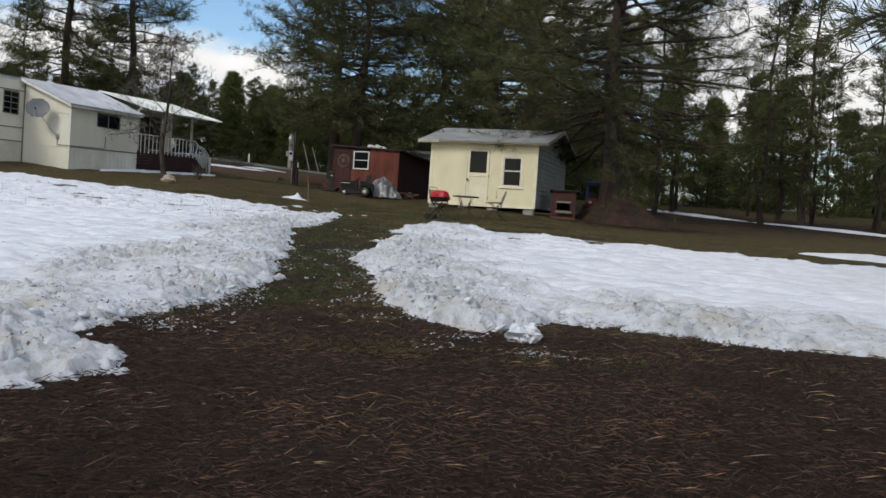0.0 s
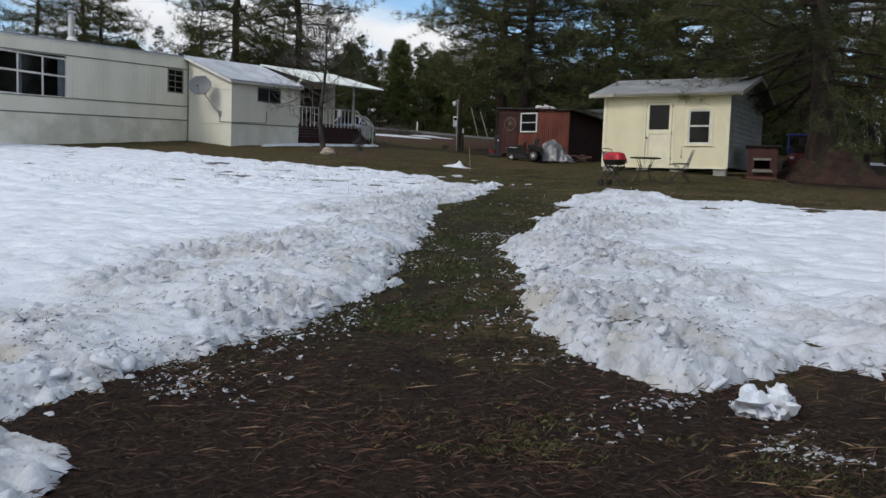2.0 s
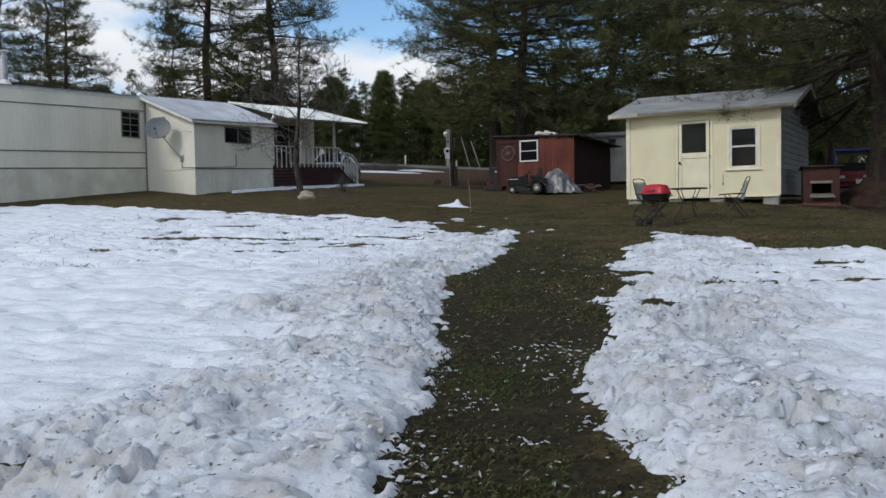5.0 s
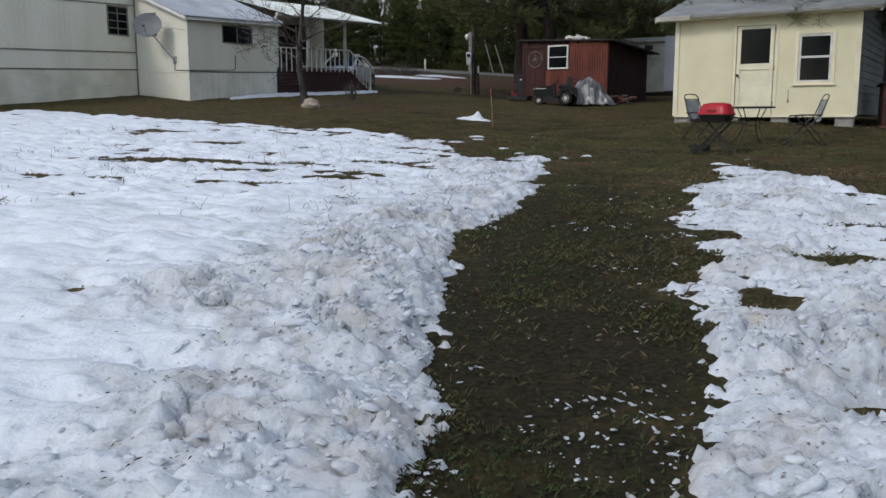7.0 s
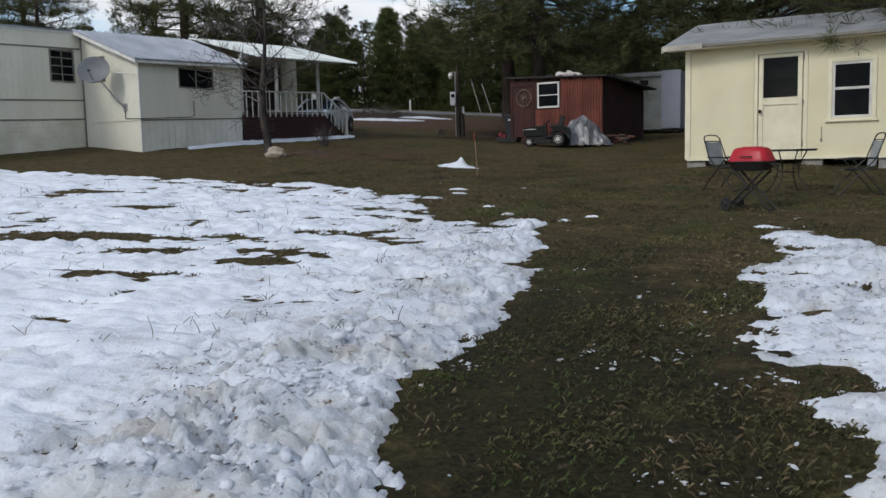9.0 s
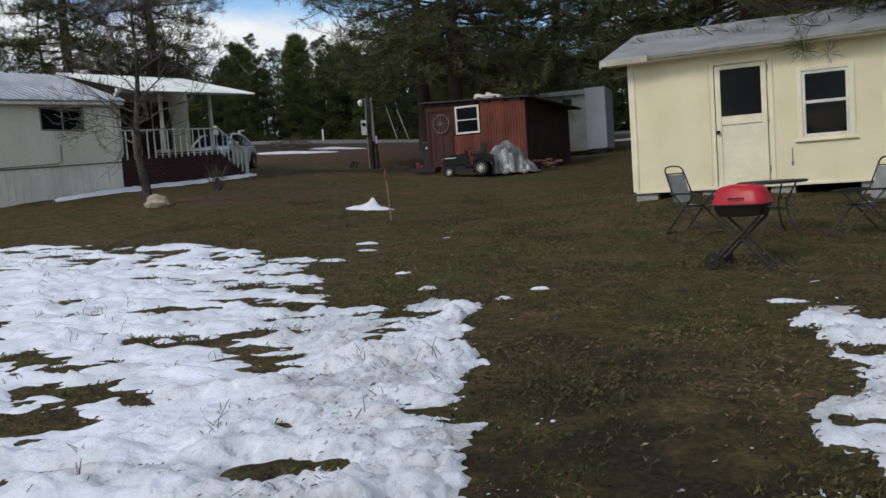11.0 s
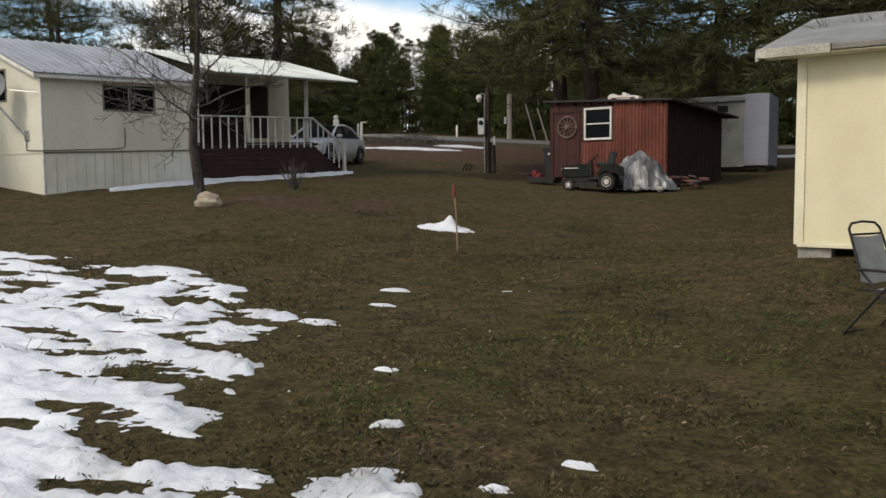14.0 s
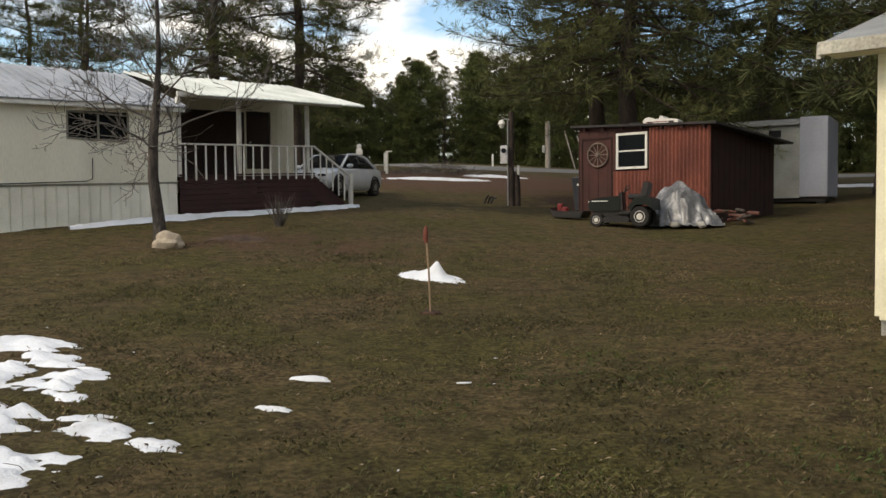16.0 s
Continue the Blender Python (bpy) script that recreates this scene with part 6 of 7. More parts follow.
def patio_chair():
    ob = thing("patio_chair", "folding patio chair with black tube frame and grey sling", "chair", 0, 0, 0, 0, "patio chairs by the shed")
    for s in (-0.235, 0.235):
        part("back_leg", Shape().tube([(0.36, s, 0.012), (0.05, s, 0.36), (-0.20, s * 0.98, 0.62), (-0.33, s * 0.9, 0.98)], 0.0115, 8), M_BLACK, ob, smooth=True)
        part("front_leg", Shape().tube([(-0.34, s, 0.012), (-0.05, s, 0.36), (0.16, s, 0.60)], 0.0115, 8), M_BLACK, ob, smooth=True)
        part("arm", Shape().tube([(-0.22, s * 1.02, 0.62), (0.0, s * 1.04, 0.625), (0.26, s * 1.04, 0.61), (0.29, s * 1.04, 0.59)], 0.014, 8), M_BLACK, ob, "flat black armrest", True)
    part("top_bow", Shape().tube([(-0.33, -0.21, 0.98), (-0.345, -0.16, 1.025), (-0.35, 0, 1.04), (-0.345, 0.16, 1.025), (-0.33, 0.21, 0.98)], 0.011, 8), M_BLACK, ob, smooth=True)
    part("back_bar", Shape().tube([(-0.315, -0.215, 0.925), (-0.315, 0.215, 0.925)], 0.010, 8), M_BLACK, ob)
    for x in (0.36, -0.34):
        part("foot_bar", Shape().tube([(x, -0.235, 0.012), (x, -0.12, 0.035), (x, 0.12, 0.035), (x, 0.235, 0.012)], 0.0105, 8), M_BLACK, ob, smooth=True)

    def sling(path, w, name):
        vs, fs = [], []
        n = len(path)
        for i, (px, pz) in enumerate(path):
            for k in range(7):
                u = -1 + 2 * k / 6
                vs.append((px, u * w, pz - 0.018 * (1 - u * u)))
        fs = [(i * 7 + k, (i + 1) * 7 + k, (i + 1) * 7 + k + 1, i * 7 + k + 1) for i in range(n - 1) for k in range(6)]
        up = [(x + 0.004, y, z + 0.005) for x, y, z in vs]
        m = len(vs)
        part(name, Shape().add(vs + up, fs + [tuple(m + q for q in f[::-1]) for f in fs]), M_MESHSEAT, ob, "grey woven sling", True)

    sling([(-0.205, 0.50), (-0.23, 0.62), (-0.27, 0.76), (-0.312, 0.915)], 0.205, "backrest")
    sling([(0.24, 0.445), (0.1, 0.43), (-0.05, 0.425), (-0.2, 0.44)], 0.215, "seat")
    for s in (-0.225, 0.225):
        part("seat_rail", Shape().tube([(0.25, s, 0.45), (-0.21, s, 0.445)], 0.0105, 8), M_BLACK, ob)
    part("seat_front_bar", Shape().tube([(0.25, -0.225, 0.45), (0.25, 0.225, 0.45)], 0.0105, 8), M_BLACK, ob)
    return ob


def patio_table():
    x, y = 0.92, 22.35
    ob = thing("patio_table", "small round black metal patio table with curled legs", "table", x, y, gz_at(x, y), 10)
    part("tabletop", Shape().lathe([(0.40, 0.665), (0.425, 0.672), (0.425, 0.69), (0.415, 0.697)], (0, 0, 0), "z", 36), M_BLACK, ob, smooth=True)
    for k in range(4):
        a = math.pi / 4 + k * math.pi / 2
        c, s = math.cos(a), math.sin(a)
        part("leg", Shape().tube([(c * r, s * r, z) for r, z in ((0.30, 0.665), (0.22, 0.52), (0.17, 0.40), (0.18, 0.28), (0.26, 0.13), (0.37, 0.0))], 0.010, 8), M_BLACK, ob, smooth=True)
        part("scroll", Shape().tube([(c * (0.22 + 0.06 * math.cos(t)), s * (0.22 + 0.06 * math.cos(t)), 0.44 + 0.06 * math.sin(t)) for t in np.linspace(0, 5.2, 12)], 0.006, 6), M_BLACK, ob, smooth=True)
    part("ring", Shape().tube([(0.175 * math.cos(t), 0.175 * math.sin(t), 0.34) for t in np.linspace(0, 2 * math.pi, 21)], 0.007, 6), M_BLACK, ob)


grill()
chair = patio_chair()
chair.matrix_basis = pose(0.04, 22.98, gz_at(0.04, 22.98) - 0.01, 0, 0, -42) @ Matrix.Diagonal((0.93, 0.95, 0.90, 1))
copy_thing(chair, pose(1.86, 21.95, gz_at(1.86, 21.95), 0, 0, 186))
patio_table()


def coop():
    x, y = 3.95, 25.72
    z = gz_at(x + 0.4, y)
    ob = thing("animal_hutch", "small dark red wooden hutch with a square opening", "hutch", x, y, z, -6)
    W, D, H = 0.86, 0.8, 0.98
    s = Shape().box(0, 0.20, 0, 0.03, 0.06, H, 0.003).box(0.66, W, 0, 0.03, 0.06, H, 0.003).box(0.20, 0.66, 0, 0.03, 0.56, H, 0.003).box(0.20, 0.66, 0, 0.03, 0.06, 0.30, 0.003)
    part("front", s, M_DKREDWOOD, ob)
    part("side", Shape().box(0, 0.03, 0.031, D, 0.06, H, 0.003), M_DKREDWOOD, ob)
    part("side", Shape().box(W - 0.03, W, 0.031, D, 0.06, H, 0.003), M_DKREDWOOD, ob)
    part("back", Shape().box(0.031, W - 0.031, D - 0.03, D, 0.06, H, 0.003), M_DKREDWOOD, ob)
    part("floor", Shape().box(0.031, W - 0.031, 0.031, D - 0.031, 0.10, 0.13, 0.003), M_DARK, ob)
    part("roof", Shape().prism([(-0.10, H + 0.005), (D + 0.06, H - 0.05), (D + 0.06, H - 0.02), (-0.10, H + 0.04)], -0.07, W + 0.09, "x"), M_TAR, ob, "thin dark felt-covered roof")
    part("lintel", Shape().box(0.17, 0.69, -0.022, -0.001, 0.56, 0.63, 0.003), M_TRIM_GREY, ob)
    part("ramp", Shape().add([(0.18, 0.0, 0.30), (0.70, 0.0, 0.30), (0.74, -0.2, 0.22), (0.14, -0.2, 0.22), (0.18, 0.0, 0.275), (0.70, 0.0, 0.275), (0.74, -0.2, 0.195), (0.14, -0.2, 0.195)],
         [(0, 1, 2, 3), (4, 7, 6, 5), (0, 4, 5, 1), (1, 5, 6, 2), (2, 6, 7, 3), (3, 7, 4, 0)]), M_TRIM_GREY, ob)
    for a, b in ((0.0, 0.0), (W - 0.07, 0.0), (0.0, D - 0.07), (W - 0.07, D - 0.07)):
        part("foot", Shape().box(a, a + 0.07, b, b + 0.07, -0.08, 0.06, 0.004), M_DKREDWOOD, ob)
    part("front_board", Shape().box(-0.04, W + 0.02, -0.07, -0.002, -0.03, 0.06, 0.006), M_RUSTWOOD, ob, "reddish base board")


M_DKREDWOOD = mat("dark_red_hutch_boards", (0.085, 0.032, 0.026), (0.055, 0.022, 0.018), 0.8, scale=3, fine=30)
M_RUSTWOOD = mat("rust_red_board", (0.17, 0.07, 0.05), (0.11, 0.045, 0.035), 0.8)
coop()


def heap(name, label, category, cx, cy, rx, ry, h, material, seed, cells=40, jag=0.25, power=1.0, yaw=0.0, attr=None, spike=0.0):
    """A low mound on the ground: a small height field with an uneven edge."""
    gx2, gy2 = np.meshgrid(np.linspace(-1.35, 1.35, cells), np.linspace(-1.35, 1.35, cells), indexing="ij")
    ca, sa = math.cos(radians(yaw)), math.sin(radians(yaw))
    X2, Y2 = cx + ca * gx2 * rx - sa * gy2 * ry, cy + sa * gx2 * rx + ca * gy2 * ry
    hh = np.empty_like(X2)
    for i in range(cells):
        for j in range(cells):
            r = math.hypot(gx2[i, j], gy2[i, j]) + jag * swell(gx2[i, j] * 1.6 + seed, gy2[i, j] * 1.6, seed * 2.3, 4, 0.6)
            v = 1 - r
            hh[i, j] = h * (math.copysign(abs(v) ** power, v)) + (0.12 * h * swell(gx2[i, j] * 5, gy2[i, j] * 5, seed, 3) if v > 0 else 0)
            if spike:
                hh[i, j] += spike * math.exp(-(((gx2[i, j] - 0.25) / 0.16) ** 2 + (gy2[i, j] / 0.3) ** 2))
    z = ground_z(X2, Y2) + np.maximum(hh, -0.1)
    faces = grid_faces(cells, cells)
    keep = (hh.ravel()[faces] > 0).any(1)
    faces = faces[keep]
    used, inv = np.unique(faces, return_inverse=True)
    me = fast_mesh(name, np.stack([X2.ravel(), Y2.ravel(), z.ravel()], 1)[used], inv.reshape(faces.shape), material, True)
    if attr is not None:
        me.attributes.new("dirt", "FLOAT", "POINT").data.foreach_set("value", np.full(len(used), attr, np.float32))
    return tagged(new(name, me), label, category)


heap("needle_mound", "steep mound of fallen brown needles round the pine trunk", "mound", 6.65, 26.9, 1.8, 1.8, 1.1, M_LITTER, 4, 60, 0.12, 0.9)
heap("snow_mound", "small peaked heap of leftover white snow", "snow heap", -6.35, 30.6, 0.62, 0.32, 0.13, M_SNOW, 2, 44, 0.2, 0.8, -12, 0.1, 0.17)
for cx, cy, rx, ry, yaw, seed in ((-16.3, 55.9, 2.6, 0.55, 20, 1), (-15.2, 60.2, 1.6, 0.6, 10, 2), (2.5, 60, 3.0, 0.8, 0, 3), (14.5, 48, 4.5, 0.7, -62, 4), (19.5, 38, 5.5, 0.8, -60, 5), (10.2, 14.4, 1.4, 0.4, -20, 6), (24, 31, 4, 0.7, -60, 8), (-20.5, 54, 2.0, 0.6, 15, 12)):
    heap("snow_patch", "thin long patch of old snow on the ground", "snow patch", cx, cy, rx, ry, 0.12, M_SNOW, seed, 40, 0.45, 0.6, yaw, 0.15)
for cx, cy, rx, ry, yaw, seed in ((-4.75, 23.75, 0.15, 0.06, 8, 21), (-4.95, 24.65, 0.17, 0.05, 15, 22), (-5.0, 22.75, 0.22, 0.10, -5, 23), (-1.95, 19.7, 0.10, 0.03, -20, 24), (-3.7, 21.3, 0.10, 0.05, 0, 25), (-3.2, 20.1, 0.09, 0.04, 30, 27), (0.15, 18.5, 0.2, 0.06, -15, 28), (-2.3, 19.3, 0.07, 0.03, 0, 29)):
    heap("snow_patch", "small melting scrap of snow on the grass", "snow patch", cx, cy, rx, ry, 0.035, M_SNOW, seed, 26, 0.5, 0.6, yaw, 0.3)


def strip_by_porch():
    """The band of snow that slid from the roofs, along the wall and the deck."""
    T = pose(-16.44, 31.51, 0, 0, 0, -17)
    us, ws = np.linspace(1.3, 10.2, 150), np.linspace(-0.1, 1.2, 26)
    vs, hs = [], []
    for u in us:
        for w in ws:
            p = T @ Vector((w, u, 0))
            mid = 0.50 + 0.12 * noise.noise((u * 0.5, 0, 3))
            half = (0.30 + 0.2 * noise.noise((u * 1.1, 5, 1)) + 0.1 * noise.noise((u * 4, 7, 1))) * min(1, (u - 1.2) / 1.6, (10.3 - u) / 0.8)
            h = 0.09 * (1 - ((w - mid) / max(half, 0.05)) ** 2) + 0.03 * swell(u * 4, w * 4, 2.0, 3)
            hs.append(h)
            vs.append((p.x, p.y, gz_at(p.x, p.y) + max(h, -0.08)))
    faces = grid_faces(len(us), len(ws))
    hs = np.array(hs)
    faces = faces[(hs[faces] > 0).any(1)]
    used, inv = np.unique(faces, return_inverse=True)
    me = fast_mesh("snow_strip", np.array(vs)[used], inv.reshape(faces.shape), M_SNOW, True)
    me.attributes.new("dirt", "FLOAT", "POINT").data.foreach_set("value", np.full(len(used), 0.15, np.float32))
    tagged(new("snow_strip", me), "narrow band of roof snow lying along the porch", "snow")


strip_by_porch()
lumps = Shape()
for k, (dx, dy, r) in enumerate(((0, 0, 0.085), (0.14, 0.03, 0.075), (0.07, 0.02, 0.06), (0.13, 0.04, 0.05))):
    lumps.blob((1.66 + dx, 1.88 + dy, gz_at(1.7, 1.9) + r * 0.75 + (0.07 if k == 3 else 0)), (r, r * 0.9, r * 0.85), k + 3, 0.8, 18, 12, 1.9)
me = mesh_of("snowball", lumps.v, lumps.f, M_SNOW, True, False)
tagged(new("snowball", me), "clump of white snow lumps on the needle litter", "snow lump")


def satellite_dish():
    ob = thing("satellite_dish", "grey satellite dish on a bent wall arm", "satellite dish", -16.44, 31.51, 0, -17)
    c, n = Vector((-1.22, -0.62, 5.33)), 28
    fwd = Vector((0.50, -0.80, 0.28)).normalized()
    side = fwd.cross(Vector((0, 0, 1))).normalized()
    up = side.cross(fwd)
    vs, fs = [], []
    for face in (0, 1):
        for i, r in enumerate((0.02, 0.35, 0.7, 0.95, 1.0)):
            for k in range(n):
                a = 2 * math.pi * k / n
                q = c + side * (0.49 * r * math.cos(a)) + up * (0.42 * r * math.sin(a)) + fwd * (0.07 * r * r - (0.018 if face else 0))
                vs.append(tuple(q))
    for face in (0, 1):
        o = face * 5 * n
        for i in range(4):
            fs += [(o + i * n + k, o + i * n + (k + 1) % n, o + (i + 1) * n + (k + 1) % n, o + (i + 1) * n + k) for k in range(n)]
    fs += [(4 * n + k, 4 * n + (k + 1) % n, 9 * n + (k + 1) % n, 9 * n + k) for k in range(n)]
    part("reflector", Shape().add(vs, fs), M_DISH, ob, smooth=True)
    low = c - up * 0.30
    eye = c + fwd * 0.42 - up * 0.18
    part("feed_arm", Shape().tube([tuple(low), tuple(low + fwd * 0.15 - up * 0.03), tuple(eye)], 0.016, 8), M_GALV, ob, smooth=True)
    part("feed_horn", Shape().tube([tuple(eye + fwd * 0.05 - up * 0.02), tuple(eye - fwd * 0.06 + up * 0.03)], [0.035, 0.03], 10), M_BLACK, ob, smooth=True)
    part("mast", Shape().tube([tuple(c - fwd * 0.06 - up * 0.05), (-1.1, -0.52, 5.0), (-0.68, -0.05, 4.22), (-0.66, -0.004, 4.2)], 0.026, 10), M_GALV, ob, smooth=True)
    part("bracket", Shape().box(-0.75, -0.57, -0.03, -0.004, 4.08, 4.32, 0.006), M_GALV, ob)
    part("brace", Shape().tube([tuple(c - fwd * 0.05), (-0.1, -0.03, 5.18)], 0.012, 8), M_GALV, ob)


satellite_dish()
cable = thing("wall_cable", "thin dark cable run along the addition wall", "cable", -16.44, 31.51, 0, -17)
part("run", Shape().tube([(-0.66, -0.025, 4.1), (-0.66, -0.025, 3.86), (0.03, -0.03, 3.83), (0.035, 2.0, 3.86 + 2 * SH), (0.035, 2.15, 3.92 + 2 * SH), (0.035, 2.16, 4.38 + 2 * SH)], 0.012, 6), M_BLACK, cable, smooth=True)


def storage_box():
    x, y = -0.86, 50.0
    z = 3.25
    ob = thing("storage_box", "tall pale box trailer with grey lap-sided wall", "trailer", x, y, z, -10)
    H = 2.95
    part("white_panel", Shape().box(0, 0.85, -0.02, 0.05, 0.32, H + 0.05, 0.01), M_BLUEWHITE, ob, "smooth bluish white end panel")
    part("panel_edge", Shape().box(0.85, 0.88, -0.02, 2.4, 0.32, H + 0.05, 0.01), M_BLUEWHITE, ob)
    for k in range(19):
        zz = 0.28 + 0.135 * k
        part("siding_board", Shape().prism([(0.02, zz), (-0.012, zz), (0.008, zz + 0.14), (0.02, zz + 0.14)], -4.2, -0.004, "x"), M_LAPGREY, ob)
    part("wall", Shape().box(-4.2, 0.849, 0.052, 2.4, 0.3, H - 0.2, 0.01), M_LAPGREY, ob)
    part("roof", Shape().prism([(-0.15, H - 0.16), (1.2, H + 0.12), (2.5, H - 0.16), (2.5, H - 0.2), (-0.15, H - 0.2)], -4.3, -0.01, "x"), M_ROOF_GREY, ob)
    part("vent", Shape().box(-1.0, -0.6, -0.03, 0.0, H - 0.6, H - 0.36, 0.006), M_DARK, ob)
    part("chassis", Shape().box(-4.0, 0.8, 0.1, 2.3, 0.15, 0.3, 0.01), M_BLACK, ob)
    for xx in (-3.6, -1.4, 0.5):
        part("support", Shape().box(xx, xx + 0.25, 0.2, 0.5, -0.5, 0.15, 0.01), M_CONCRETE, ob)


storage_box()


def wheel_shape(r, w, x, y, z, rim=0.55):
    return (Shape().lathe([(r * rim, -w / 2), (r * 0.92, -w / 2), (r, -w * 0.32), (r, w * 0.32), (r * 0.92, w / 2), (r * rim, w / 2)], (x, y, z), "y", 24),
            Shape().lathe([(0.02, -w * 0.54), (r * rim * 0.35, -w * 0.52), (r * rim * 0.8, -w * 0.48), (r * rim, -w * 0.52), (r * rim, w * 0.52), (r * rim * 0.8, w * 0.48), (r * rim * 0.35, w * 0.52), (0.02, w * 0.54)], (x, y, z), "y", 24))


def riding_mower():
    x, y = -5.12, 40.45
    ob = thing("riding_mower", "dark green riding lawn mower with cream wheel rims", "mower", x, y, gz_at(x, y), 176)
    ob.scale = (0.92, 0.95, 0.98)
    # front towards +x
    for px, r, w, s in ((-0.58, 0.265, 0.22, 0.36), (0.62, 0.185, 0.15, 0.36)):
        for sgn in (-1, 1):
            tyre, rim = wheel_shape(r, w, px, sgn * s, r)
            t = part("tyre", tyre, M_RUBBER, ob, "black treaded tyre", True)
            part("rim", rim, M_RIM, t, "cream-painted rim", True)
    part("hood", Shape().prism([(0.02, 0.42), (0.86, 0.40), (0.90, 0.56), (0.86, 0.70), (0.55, 0.76), (0.02, 0.80)], -0.23, 0.23, "y"), M_GREENHOOD, ob, "dark green engine hood")
    for s in (-0.2335, 0.2335):
        part("hood_stripe", Shape().box(0.35, 0.80, s - 0.002, s + 0.002, 0.655, 0.68, 0.001), M_RIM, ob)
    part("grille", Shape().box(0.885, 0.915, -0.18, 0.18, 0.44, 0.64, 0.008), M_BLACK, ob)
    for s in (-0.13, 0.13):
        part("headlight", Shape().box(0.89, 0.92, s - 0.04, s + 0.04, 0.60, 0.67, 0.006), M_RIM, ob)
    part("frame", Shape().box(-0.75, 0.8, -0.17, 0.17, 0.27, 0.42, 0.01), M_BLACK, ob)
    part("dashboard", Shape().prism([(-0.06, 0.42), (0.08, 0.42), (0.06, 0.86), (-0.02, 0.90)], -0.2, 0.2, "y"), M_BLACK, ob)
    part("steering_column", Shape().tube([(-0.02, 0, 0.86), (-0.12, 0, 0.98)], 0.02, 8), M_BLACK, ob)
    part("steering_wheel", Shape().tube([(-0.13 - 0.09 * math.cos(t) * 0.5, 0.17 * math.sin(t), 0.99 + 0.15 * math.cos(t) * 0.5) for t in np.linspace(0, 2 * math.pi, 19)], 0.014, 6), M_BLACK, ob, smooth=True)
    part("fender", Shape().prism([(-0.95, 0.42), (-0.92, 0.70), (-0.72, 0.77), (-0.44, 0.74), (-0.24, 0.48), (-0.34, 0.42), (-0.46, 0.56), (-0.70, 0.57), (-0.84, 0.52)], -0.47, 0.47, "y"), M_GREENHOOD, ob)
    part("seat", Shape().box(-0.66, -0.20, -0.24, 0.24, 0.70, 0.84, 0.04), M_BLACK, ob, "black vinyl seat")
    part("seat_back", Shape().prism([(-0.70, 0.78), (-0.54, 0.80), (-0.62, 1.12), (-0.70, 1.16), (-0.78, 1.10)], -0.23, 0.23, "y"), M_BLACK, ob, "black vinyl backrest")
    part("deck", Shape().prism([(-0.28, 0.12), (0.40, 0.12), (0.44, 0.20), (0.34, 0.27), (-0.24, 0.27), (-0.32, 0.20)], -0.5, 0.5, "y"), M_BLACK, ob, "black mower deck")
    part("footrest", Shape().box(-0.28, 0.06, -0.42, 0.42, 0.33, 0.36, 0.008), M_BLACK, ob)


riding_mower()


def tarp_heap():
    cx, cy = -3.78, 41.45
    ob = thing("tarp_heap", "heap covered by a crumpled silver tarpaulin", "tarp", cx, cy, gz_at(cx, cy), -20)
    n = 72
    u = np.linspace(-1.25, 1.25, n)
    vs = []
    for a in u:
        for b in u:
            r = math.hypot(a * 0.95, b)
            h = 1.12 * max(0, 1 - abs(r) ** 2.0) ** 0.75 * (0.88 + 0.12 * math.cos(a * 3 + 0.8))
            fold = abs(noise.noise((a * 1.6, b * 1.6, 3.3))) * 0.62 + 0.34 * abs(noise.noise((a * 4.5, b * 4.5, 8.0))) + 0.10 * abs(noise.noise((a * 12, b * 12, 4.0))) + 0.10 * abs(math.sin(7 * math.atan2(b, a) + 2 * a)) * min(1, r)
            h = max(h - fold * (0.45 + 0.55 * min(1, r)) + 0.12, 0.015 + 0.09 * abs(noise.noise((a * 5, b * 5, 1.7))))
            vs.append((a * 0.98 + 0.08 * noise.noise((a * 3, b * 3, 5)), b * 0.85 + 0.08 * noise.noise((a * 3, b * 3, 9)), h))
    f = [tuple(int(q) for q in row) for row in grid_faces(n, n) if min(np.hypot(*(np.array(vs[q][:2]) / (0.98, 0.85))) for q in row) < 1.12]
    part("sheet", Shape().add(vs, f), M_TARP, ob, smooth=True)
    for k, (x, y) in enumerate(((-0.7, -0.88), (0.3, -0.95), (0.85, -0.6))):
        part("weight_stone", Shape().blob((x, y, 0.06), (0.13, 0.1, 0.08), k, 0.4), M_CONCRETE, ob, smooth=True)


tarp_heap()


def scrap_pile():
    cx, cy = -2.45, 42.0
    ob = thing("scrap_pile", "low pile of brown scrap wood beside the tarp", "scrap wood", cx, cy, gz_at(cx, cy))
    rng = np.random.default_rng(3)
    for k in range(16):
        a, l = rng.uniform(0, math.pi), rng.uniform(0.25, 0.6)
        x, y, z = rng.uniform(-0.45, 0.45), rng.uniform(-0.25, 0.25), 0.04 + 0.02 * k
        d = Vector((math.cos(a), math.sin(a), rng.uniform(-0.25, 0.25))) * l / 2
        p = Vector((x, y, z + 0.04))
        part("stick", Shape().tube([tuple(p - d), tuple(p + d)], rng.uniform(0.02, 0.05), 7), M_RUSTWOOD if k % 3 else M_WOODPOLE, ob)


scrap_pile()


